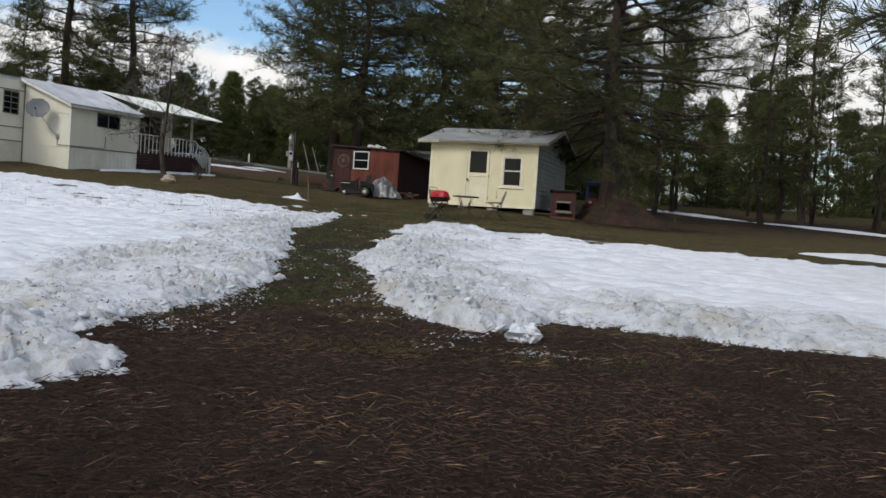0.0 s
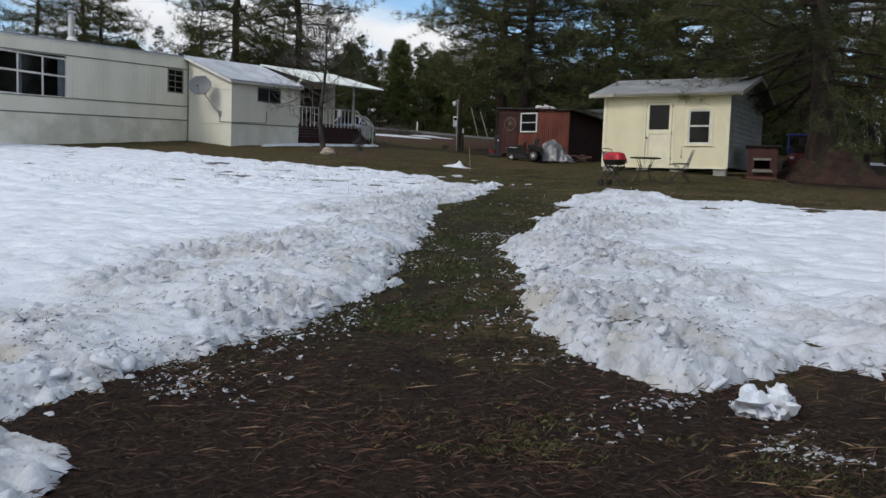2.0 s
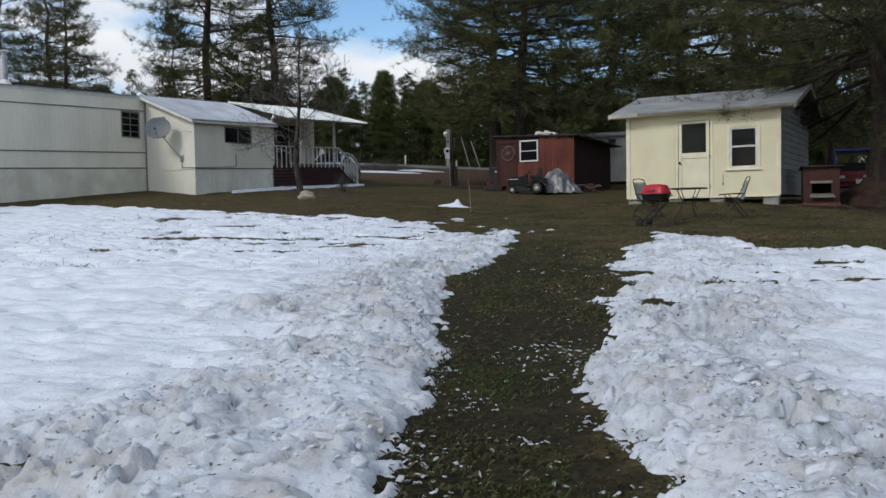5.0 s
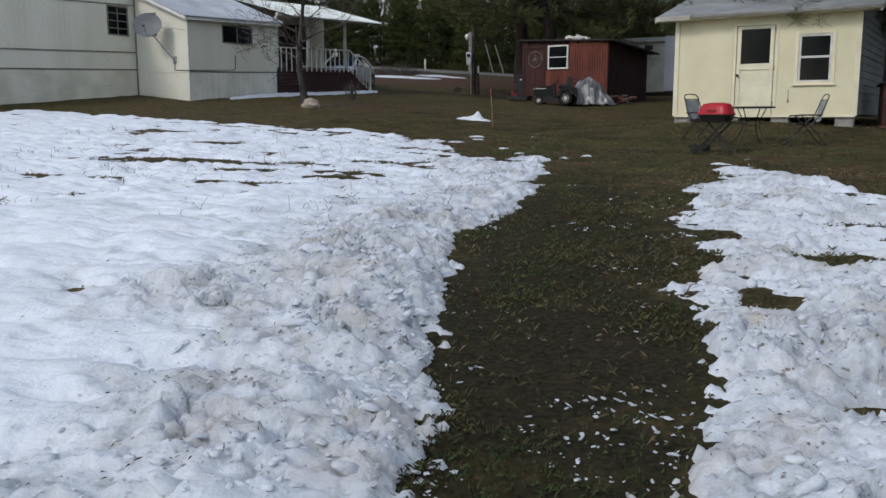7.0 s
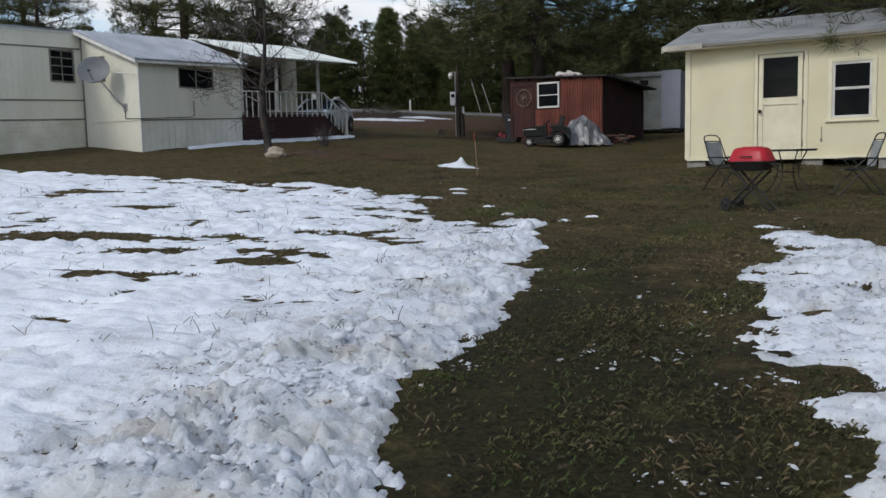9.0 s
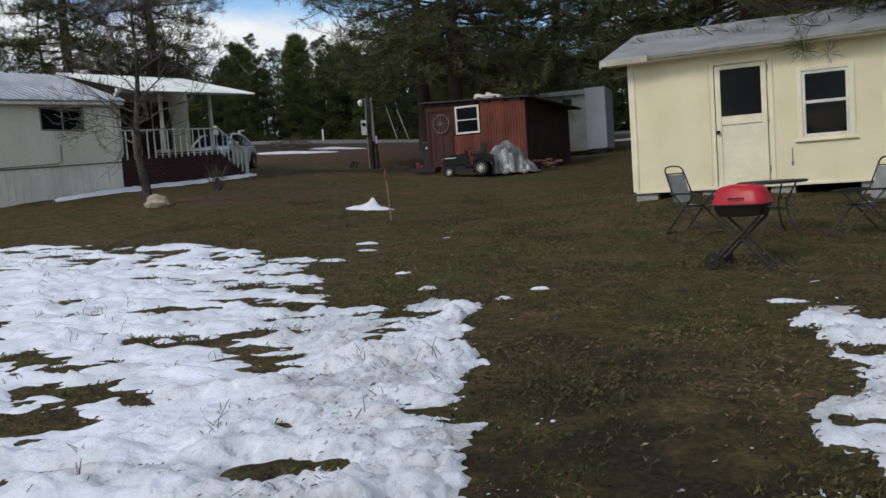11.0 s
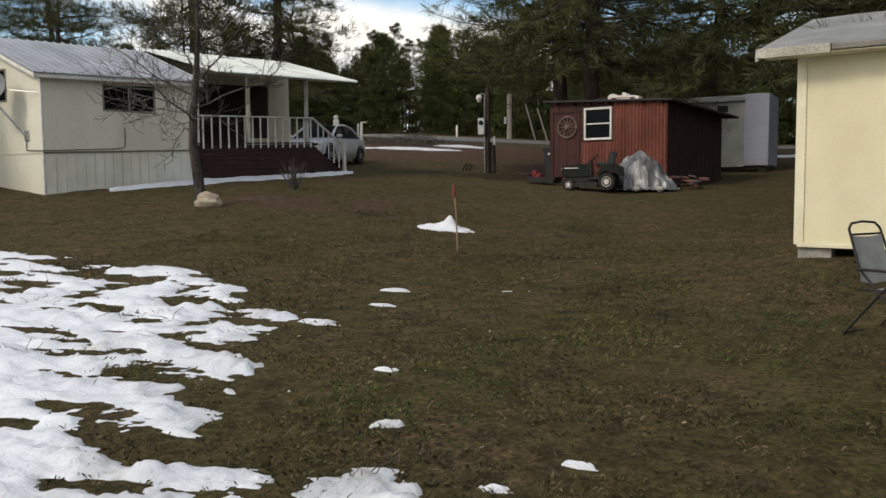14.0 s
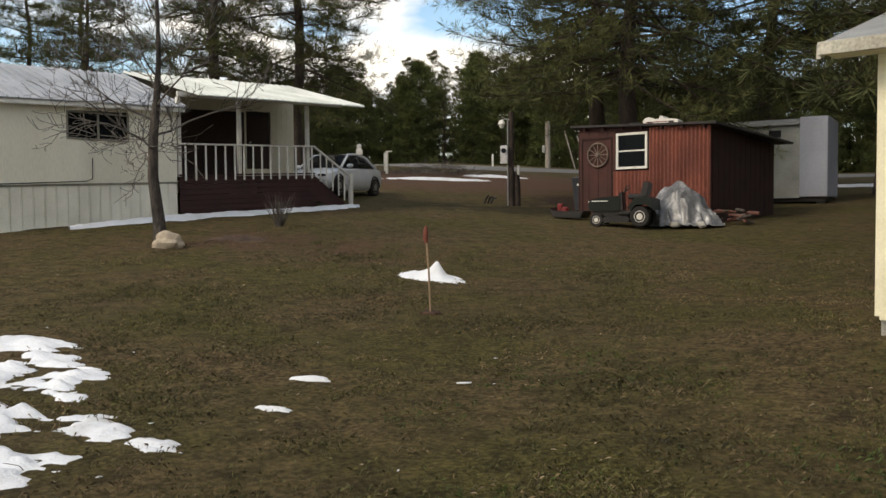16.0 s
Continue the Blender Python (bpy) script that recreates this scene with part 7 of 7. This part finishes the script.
def sled_tub():
    x, y = -6.75, 41.75
    ob = thing("black_tub", "shallow black plastic tub with red junk in it", "tub", x, y, gz_at(x, y), -10)
    o = [(-0.52, 0.30), (-0.40, 0.04), (0.38, 0.02), (0.48, 0.22), (0.44, 0.22), (0.35, 0.06), (-0.37, 0.08), (-0.48, 0.30)]
    part("hull", Shape().prism(o, -0.3, 0.3, "y").prism([(-0.46, 0.24), (-0.38, 0.05), (0.37, 0.04), (0.44, 0.18)], -0.32, -0.295, "y").prism([(-0.46, 0.24), (-0.38, 0.05), (0.37, 0.04), (0.44, 0.18)], 0.295, 0.32, "y"), M_BLACK, ob)
    part("red_can", Shape().lathe([(0.10, 0.09), (0.10, 0.30), (0.07, 0.33)], (-0.18, 0, 0), "z", 14), M_MAROON, ob, "dull red metal can")
    part("red_can", Shape().lathe([(0.09, 0.09), (0.09, 0.40), (0.05, 0.43)], (-0.36, 0.08, 0), "z", 14), M_MAROON, ob, "dull red metal can")


sled_tub()


def wheelie_bin():
    x, y = -7.0, 44.7
    ob = thing("rubbish_bin", "tall dark blue wheeled rubbish bin by the red shed", "bin", x, y, gz_at(x, y), -21)
    vs = [(-0.22, -0.24, 0.06), (0.22, -0.24, 0.06), (0.22, 0.24, 0.06), (-0.22, 0.24, 0.06), (-0.29, -0.32, 1.0), (0.29, -0.32, 1.0), (0.29, 0.32, 1.0), (-0.29, 0.32, 1.0)]
    part("body", Shape().add(vs, [(0, 3, 2, 1), (4, 5, 6, 7), (0, 1, 5, 4), (1, 2, 6, 5), (2, 3, 7, 6), (3, 0, 4, 7)]), M_BIN, ob)
    part("lid", Shape().prism([(-0.35, 1.003), (0.36, 1.003), (0.36, 1.05), (0.1, 1.10), (-0.35, 1.04)], -0.31, 0.31, "x"), M_BIN, ob)
    part("mark", Shape().box(-0.1, 0.1, -0.325, -0.318, 0.80, 0.86, 0.001), M_WHITE, ob, "pale moulded mark")
    for s in (-0.24, 0.24):
        part("wheel", wheel_shape(0.11, 0.06, 0, 0, 0)[0], M_RUBBER, ob, at=pose(s, 0.26, 0.11, 0, 0, 90))


wheelie_bin()


def wagon_wheel():
    ob = thing("wagon_wheel", "old wooden wagon wheel hung on the red boards", "wagon wheel", -5.35, 43.2, 0, -21)
    c = (-1.09, -0.055, 4.79)
    part("felloe", Shape().tube([(c[0] + 0.34 * math.cos(t), c[1], c[2] + 0.34 * math.sin(t)) for t in np.linspace(0, 2 * math.pi, 33)], 0.024, 6), M_WHEELWOOD, ob, smooth=True)
    part("hub", Shape().lathe([(0.05, -0.06), (0.065, -0.03), (0.065, 0.03), (0.05, 0.04)], c, "y", 14), M_WHEELWOOD, ob, smooth=True)
    for k in range(12):
        a = 2 * math.pi * k / 12
        part("spoke", Shape().tube([(c[0] + 0.05 * math.cos(a), c[1], c[2] + 0.05 * math.sin(a)), (c[0] + 0.33 * math.cos(a), c[1], c[2] + 0.33 * math.sin(a))], 0.011, 6), M_WHEELWOOD, ob)


wagon_wheel()


def pedal_car():
    ob = thing("toy_pedal_car", "white toy pedal car lying on the shed roof", "toy car", *(pose(-5.35, 43.2, 0, 0, 0, -21) @ Vector((0.62, 0.65, 5.50))), -14)
    part("body", Shape().prism([(-0.50, 0.10), (0.50, 0.08), (0.52, 0.17), (0.42, 0.22), (0.12, 0.25), (0.05, 0.33), (-0.02, 0.33), (-0.04, 0.25), (-0.25, 0.24), (-0.34, 0.31), (-0.46, 0.28), (-0.52, 0.20)], -0.19, 0.19, "y"), M_WHITE, ob, "chalky white sheet-metal body")
    for x in (-0.3, 0.32):
        for s in (-0.2, 0.2):
            t = part("wheel", wheel_shape(0.085, 0.04, x, s, 0.09)[0], M_RUBBER, ob, smooth=True)
            part("hubcap", wheel_shape(0.085, 0.04, x, s, 0.09)[1], M_WHITE, t, smooth=True)
    part("seat_well", Shape().box(-0.22, -0.06, -0.13, 0.13, 0.235, 0.246, 0.002), M_DARK, ob)
    part("stripe", Shape().box(-0.42, 0.40, -0.196, -0.191, 0.15, 0.175, 0.001), M_MAROON, ob, "faded red stripe")
    junk = thing("roof_junk", "dark lump of junk lying on the shed roof", "junk", *(pose(-5.35, 43.2, 0, 0, 0, -21) @ Vector((-0.35, 0.8, 5.46))), 0)
    part("lump", Shape().blob((0, 0, 0.11), (0.3, 0.2, 0.14), 6, 0.5, 14, 9), M_BLACK, junk, smooth=True)
    plank = thing("loose_board", "loose grey board lying on the shed roof", "board", *(pose(-5.35, 43.2, 0, 0, 0, -21) @ Vector((1.6, 0.9, 5.39))), -30)
    part("plank", Shape().box(-0.5, 0.5, -0.06, 0.06, 0.0, 0.03, 0.004), M_WOODPOLE, plank)


pedal_car()


def yard_post():
    x, y = -9.6, 45.4
    ob = thing("lamp_post", "weathered wooden service post with lamp and meter box", "post", x, y, gz_at(x, y), 0)
    part("post", Shape().tube([(0, 0, -0.3), (0, 0, 1.6), (0.01, 0, 3.05)], [0.10, 0.09, 0.08], 12), M_BARK, ob, smooth=True)
    part("stub_post", Shape().tube([(0.16, 0.12, -0.3), (0.16, 0.12, 0.6), (0.14, 0.12, 1.1)], [0.12, 0.11, 0.09], 10), M_BARK, ob, "dark rough stub post", True)
    part("conduit", Shape().tube([(-0.09, -0.09, 0.0), (-0.09, -0.09, 2.75)], 0.022, 8), M_GALV, ob)
    part("meter_box", Shape().box(-0.30, -0.04, -0.24, -0.08, 1.35, 1.95, 0.02), M_GALV, ob, "grey electric meter box")
    part("meter", Shape().lathe([(0.08, 0.0), (0.08, -0.06), (0.06, -0.08)], (-0.17, -0.24, 1.78), "y", 16), M_GLASS, ob, smooth=True)
    part("lamp_arm", Shape().tube([(-0.02, -0.05, 2.78), (-0.2, -0.1, 2.82), (-0.28, -0.12, 2.78)], 0.016, 8), M_GALV, ob, smooth=True)
    lamp = part("lamp_head", Shape().lathe([(0.05, 2.78), (0.10, 2.72), (0.115, 2.64), (0.10, 2.63)], (-0.28, -0.12, 0), "z", 16), M_WHITE, ob, "white lamp hood", True)
    part("lamp_glass", Shape().lathe([(0.085, 2.63), (0.08, 2.56), (0.04, 2.52)], (-0.28, -0.12, 0), "z", 14), M_WHITE, lamp, smooth=True)
    part("gate_latch", Shape().box(0.2, 0.28, -0.02, 0.02, 1.0, 1.3, 0.006), M_GALV, ob)
    j = thing("iron_junk", "small dark iron thing standing in the grass", "junk", -10.35, 45.4, gz_at(-10.35, 45.4))
    for k, dx in enumerate((-0.12, 0.0, 0.13)):
        part("bar", Shape().tube([(dx - 0.08, 0, 0), (dx, 0.03, 0.22), (dx + 0.1, 0, 0.30 - 0.05 * k)], 0.035, 7), M_BLACK, j, smooth=True)


yard_post()


def far_posts():
    x, y = -17.05, 78.2
    p = thing("utility_pole", "grey wooden utility pole beyond the road", "pole", x, y, gz_at(x, y))
    part("pole", Shape().tube([(0, 0, -0.4), (0, 0, 3.3)], [0.19, 0.165], 12), M_POLEPALE, p, smooth=True)
    part("box", Shape().box(-0.35, -0.17, -0.25, 0.0, 1.1, 1.6, 0.02), M_GALV, p)
    for k in (0, 1):
        w = thing("guy_post", "thin leaning pale stake beyond the road", "stake", x + 1.6 + 0.9 * k, y, gz_at(x + 1.6, y))
        part("rod", Shape().tube([(0.45, 0, -0.3), (-0.4, 0, 2.7 - 0.4 * k)], 0.05, 6), M_POLEPALE, w)
    for x, y, h in ((-21.7, 61.2, 0.95), (-20.6, 76.5, 0.8)):
        m = thing("marker_post", "short white roadside marker post", "post", x, y, gz_at(x, y))
        part("stake", Shape().tube([(0, 0, -0.2), (0, 0, h), (0, 0, h + 0.05)], [0.07, 0.07, 0.04], 10), M_WHITE, m, smooth=True)
    x, y = -21.0, 56.8
    mb = thing("mailbox", "white mailbox on a post beyond the car", "mailbox", x, y, gz_at(x, y), 25)
    part("post", Shape().box(-0.05, 0.05, -0.05, 0.05, -0.2, 1.25, 0.01), M_WHITE, mb)
    part("box", Shape().prism([(-0.15, 1.0), (0.15, 1.0), (0.15, 1.22), (0.08, 1.32), (-0.08, 1.32), (-0.15, 1.22)], -0.1, 0.42, "y"), M_WHITE, mb)
    part("cap", Shape().blob((0, 0, 1.40), (0.13, 0.1, 0.1), 2, 0.1), M_WHITE, mb, smooth=True)
    x, y = -20.3, 58.5
    b = thing("gate_post", "square white gate post with a cross arm", "post", x, y, gz_at(x, y))
    part("upright", Shape().box(-0.06, 0.06, -0.06, 0.06, -0.2, 1.1, 0.01), M_WHITE, b)
    part("arm", Shape().box(-0.06, 0.30, -0.04, 0.04, 1.101, 1.16, 0.01), M_WHITE, b)


M_POLEPALE = mat("pale_grey_pole", (0.36, 0.33, 0.29), (0.25, 0.22, 0.19), 0.85, scale=3, fine=30, stretch=(1, 1, 0.15))
far_posts()


def car():
    x, y = -15.75, 44.7
    ob = thing("car", "white sedan parked on the drive beside the porch", "car", x, y, gz_at(x, y) + 0.0, -88)
    # front towards +x; stations: x, half width, sill, belt, and roof heights
    st = [(-2.30, 0.62, 0.42, 0.90), (-2.18, 0.80, 0.28, 0.98), (-1.6, 0.89, 0.22, 1.0), (-0.7, 0.91, 0.20, 0.97), (0.3, 0.91, 0.20, 0.95), (0.95, 0.90, 0.20, 0.92), (1.7, 0.87, 0.24, 0.83), (2.15, 0.78, 0.28, 0.70), (2.30, 0.58, 0.40, 0.60)]
    vs, fs = [], []
    for sx, w, z0, z1 in st:
        zm = (z0 + z1) / 2
        ring = [(w * 0.86, z0), (w, z0 + 0.14), (w * 1.01, zm), (w * 0.97, z1 - 0.06), (w * 0.84, z1), (0, z1 + 0.03), (-w * 0.84, z1), (-w * 0.97, z1 - 0.06), (-w * 1.01, zm), (-w, z0 + 0.14), (-w * 0.86, z0)]
        vs += [(sx, a, b) for a, b in ring]
    k = 11
    for i in range(len(st) - 1):
        fs += [(i * k + j, i * k + (j + 1) % k, (i + 1) * k + (j + 1) % k, (i + 1) * k + j) for j in range(k)]
    fs += [tuple(range(k))[::-1], tuple(range((len(st) - 1) * k, len(st) * k))]
    body = part("body", Shape().add(vs, fs), M_CARWHITE, ob, smooth=True)
    roof = [(-1.75, 0.78, 1.0, 0.0), (-1.05, 0.62, 1.36, 1), (-0.4, 0.63, 1.43, 1), (0.25, 0.62, 1.39, 1), (1.05, 0.76, 0.94, 0)]
    cv = []
    for sx, w, z, _ in roof:
        cv += [(sx, w, z), (sx, w * 0.55, z + 0.03), (sx, -w * 0.55, z + 0.03), (sx, -w, z)]
    cf = [(4 * i + j, 4 * i + 4 + j, 4 * i + 5 + j, 4 * i + 1 + j) for i in (1, 2) for j in range(3)]
    part("roof", Shape().add(cv[4:16], [tuple(q - 4 for q in f) for f in cf]), M_CARWHITE, ob, smooth=True)
    part("windscreen", Shape().add([cv[12], cv[13], cv[14], cv[15], cv[16], cv[17], cv[18], cv[19]], [(0, 4, 5, 1), (1, 5, 6, 2), (2, 6, 7, 3)]), M_CARGLASS, ob)
    part("rear_window", Shape().add([cv[0], cv[1], cv[2], cv[3], cv[4], cv[5], cv[6], cv[7]], [(0, 4, 5, 1), (1, 5, 6, 2), (2, 6, 7, 3)]), M_CARGLASS, ob)
    for s in (-1, 1):
        part("side_window", Shape().add([(-1.62, s * 0.80, 1.0), (-1.05, s * 0.625, 1.345), (-0.4, s * 0.635, 1.415), (0.25, s * 0.625, 1.375), (0.98, s * 0.79, 0.95), (-0.3, s * 0.84, 0.96)], [(0, 1, 2, 5), (5, 2, 3, 4)]), M_CARGLASS, ob)
        part("door_pillar", Shape().add([(-0.42, s * 0.83, 0.97), (-0.32, s * 0.83, 0.97), (-0.34, s * 0.645, 1.41), (-0.42, s * 0.645, 1.41)], [(0, 1, 2, 3)]), M_BLACK, ob)
        part("roof_rail", Shape().tube([(-1.66, s * 0.80, 1.0), (-1.07, s * 0.64, 1.37), (-0.4, s * 0.65, 1.44), (0.25, s * 0.64, 1.40), (1.03, s * 0.78, 0.95)], [0.05, 0.05, 0.04, 0.04, 0.05], 8), M_CARWHITE, ob, smooth=True)
        part("mirror", Shape().blob((0.78, s * 0.98, 1.0), (0.09, 0.12, 0.07), 1, 0.1), M_CARWHITE, ob, smooth=True)
        part("headlight", Shape().blob((2.1, s * 0.62, 0.64), (0.16, 0.17, 0.06), 2, 0.1), M_CARGLASS, ob, smooth=True)
        part("tail_light", Shape().blob((-2.2, s * 0.66, 0.84), (0.1, 0.16, 0.06), 2, 0.1), M_MAROON, ob, smooth=True)
        for px in (-1.38, 1.42):
            tyre, rim = wheel_shape(0.325, 0.22, px, s * 0.82, 0.325, 0.68)
            t = part("tyre", tyre, M_RUBBER, ob, smooth=True)
            part("rim", rim, M_GALV, t, smooth=True)
            part("wheel_arch", Shape().tube([(px + 0.37 * math.cos(q), s * 0.905, 0.33 + 0.37 * math.sin(q)) for q in np.linspace(0, math.pi, 11)], 0.03, 6), M_BLACK, ob)
    part("grille", Shape().box(2.26, 2.32, -0.28, 0.28, 0.48, 0.62, 0.01), M_BLACK, ob)


car()


def utility_vehicle():
    x, y = 6.55, 32.2
    ob = thing("utility_vehicle", "dark blue and maroon off-road buggy parked under the pines", "buggy", x, y, gz_at(x, y), -100)
    for px in (-0.75, 0.75):
        for s in (-0.52, 0.52):
            tyre, rim = wheel_shape(0.32, 0.24, px, s, 0.32, 0.5)
            t = part("tyre", tyre, M_RUBBER, ob, smooth=True)
            part("rim", rim, M_BLACK, t, smooth=True)
    part("chassis", Shape().box(-1.0, 1.0, -0.45, 0.45, 0.38, 0.58, 0.03), M_MAROON, ob)
    part("hood", Shape().prism([(0.45, 0.58), (1.12, 0.56), (1.10, 0.74), (0.50, 0.90)], -0.5, 0.5, "y"), M_MAROON, ob, "maroon front hood")
    part("seat", Shape().box(-0.5, 0.1, -0.45, 0.45, 0.60, 0.78, 0.04).box(-0.58, -0.45, -0.45, 0.45, 0.78, 1.2, 0.04), M_BLACK, ob)
    part("roof", Shape().box(-0.7, 0.55, -0.56, 0.56, 1.52, 1.60, 0.03), M_BLUE, ob, "blue plastic roof")
    for s in (-0.52, 0.52):
        part("roll_bar", Shape().tube([(0.62, s, 0.85), (0.42, s, 1.52), (-0.6, s, 1.54), (-0.85, s, 0.6)], 0.028, 8), M_BLUE, ob, smooth=True)
        part("side_panel", Shape().box(0.40, 0.62, s - 0.02, s + 0.02, 0.86, 1.35, 0.01), M_BLUE, ob)
    part("cargo_bed", Shape().box(-1.15, -0.62, -0.5, 0.5, 0.60, 0.85, 0.03), M_MAROON, ob)
    part("plate", Shape().box(1.125, 1.14, 0.05, 0.40, 0.48, 0.62, 0.004), M_WHITE, ob, "white plate on the front")
    part("headlight", Shape().blob((1.1, 0.34, 0.7), (0.04, 0.09, 0.06), 1, 0.1), M_WHITE, ob)
    part("headlight", Shape().blob((1.1, -0.34, 0.7), (0.04, 0.09, 0.06), 1, 0.1), M_WHITE, ob)


utility_vehicle()

x, y = -5.27, 28.0
stake = thing("stake", "thin wooden stake with a faded red top stuck in the lawn", "stake", x, y, gz_at(x, y))
part("rod", Shape().tube([(0.03, 0, -0.1), (0.01, 0, 0.5), (-0.02, 0, 0.92)], 0.013, 8), M_STAKE, stake, smooth=True)
part("wrap", Shape().tube([(-0.02, 0, 0.86), (-0.03, 0, 0.92), (-0.025, 0, 1.03), (-0.02, 0, 1.07)], [0.02, 0.034, 0.03, 0.012], 9), M_STAKETIP, stake, "faded red-brown wrapped top", True)
part("soil", Shape().blob((0.03, 0, -0.01), (0.16, 0.12, 0.05), 3, 0.5, 12, 7), M_LITTER, stake, smooth=True)

x, y = -12.02, 31.45
rock = thing("boulder", "rounded tan granite boulder at the foot of the tree", "rock", x, y, gz_at(x, y))
part("stone", Shape().blob((0, 0, 0.10), (0.31, 0.22, 0.19), 5, 0.45, 22, 14, 1.3), M_ROCK, rock, smooth=True)


def twiggy(name, label, category, x, y, r, h, count, seed, material, lie=False):
    rng = np.random.default_rng(seed)
    ob = thing(name, label, category, x, y, gz_at(x, y))
    s = Shape()
    for k in range(count):
        a = rng.uniform(0, 2 * math.pi)
        q = r * rng.uniform(0, 1) ** 0.5
        if lie:
            p = np.array((q * math.cos(a), q * math.sin(a), rng.uniform(0.02, h * (1 - q / r) + 0.05)))
            d = np.array((rng.normal(), rng.normal(), rng.normal() * 0.25))
            d = d / np.linalg.norm(d) * rng.uniform(0.3, 0.8)
            s.tube([tuple(p - d), tuple(p + d * 0.2 + rng.normal(0, 0.04, 3)), tuple(p + d)], [0.012, 0.010, 0.004], 4, False)
        else:
            e = np.array((q * math.cos(a), q * math.sin(a), h * rng.uniform(0.6, 1.1)))
            s.tube([(0.15 * e[0], 0.15 * e[1], -0.03), tuple(e * 0.55 + rng.normal(0, 0.03, 3)), tuple(e)], [0.009, 0.006, 0.003], 4, False)
    part("brushwood", s, material, ob, smooth=True)
    return ob


twiggy("bare_shrub", "low leafless shrub before the porch skirt", "shrub", -11.95, 35.2, 0.4, 0.75, 46, 1, M_BARK_BARE)
twiggy("brush_pile", "heap of grey cut brush beside the drive", "brush pile", -18.2, 60.0, 2.4, 0.9, 260, 2, M_BARK_BARE, True)
twiggy("brush_pile", "low heap of grey brush beside the road", "brush pile", -22.5, 57.5, 1.8, 0.8, 180, 4, M_BARK_BARE, True)
heap("leaf_mound", "low pile of dead brown leaves and soil", "leaf pile", -11.5, 33.0, 0.6, 0.35, 0.09, M_LEAF, 9, 40, 0.4, 0.8, 20)
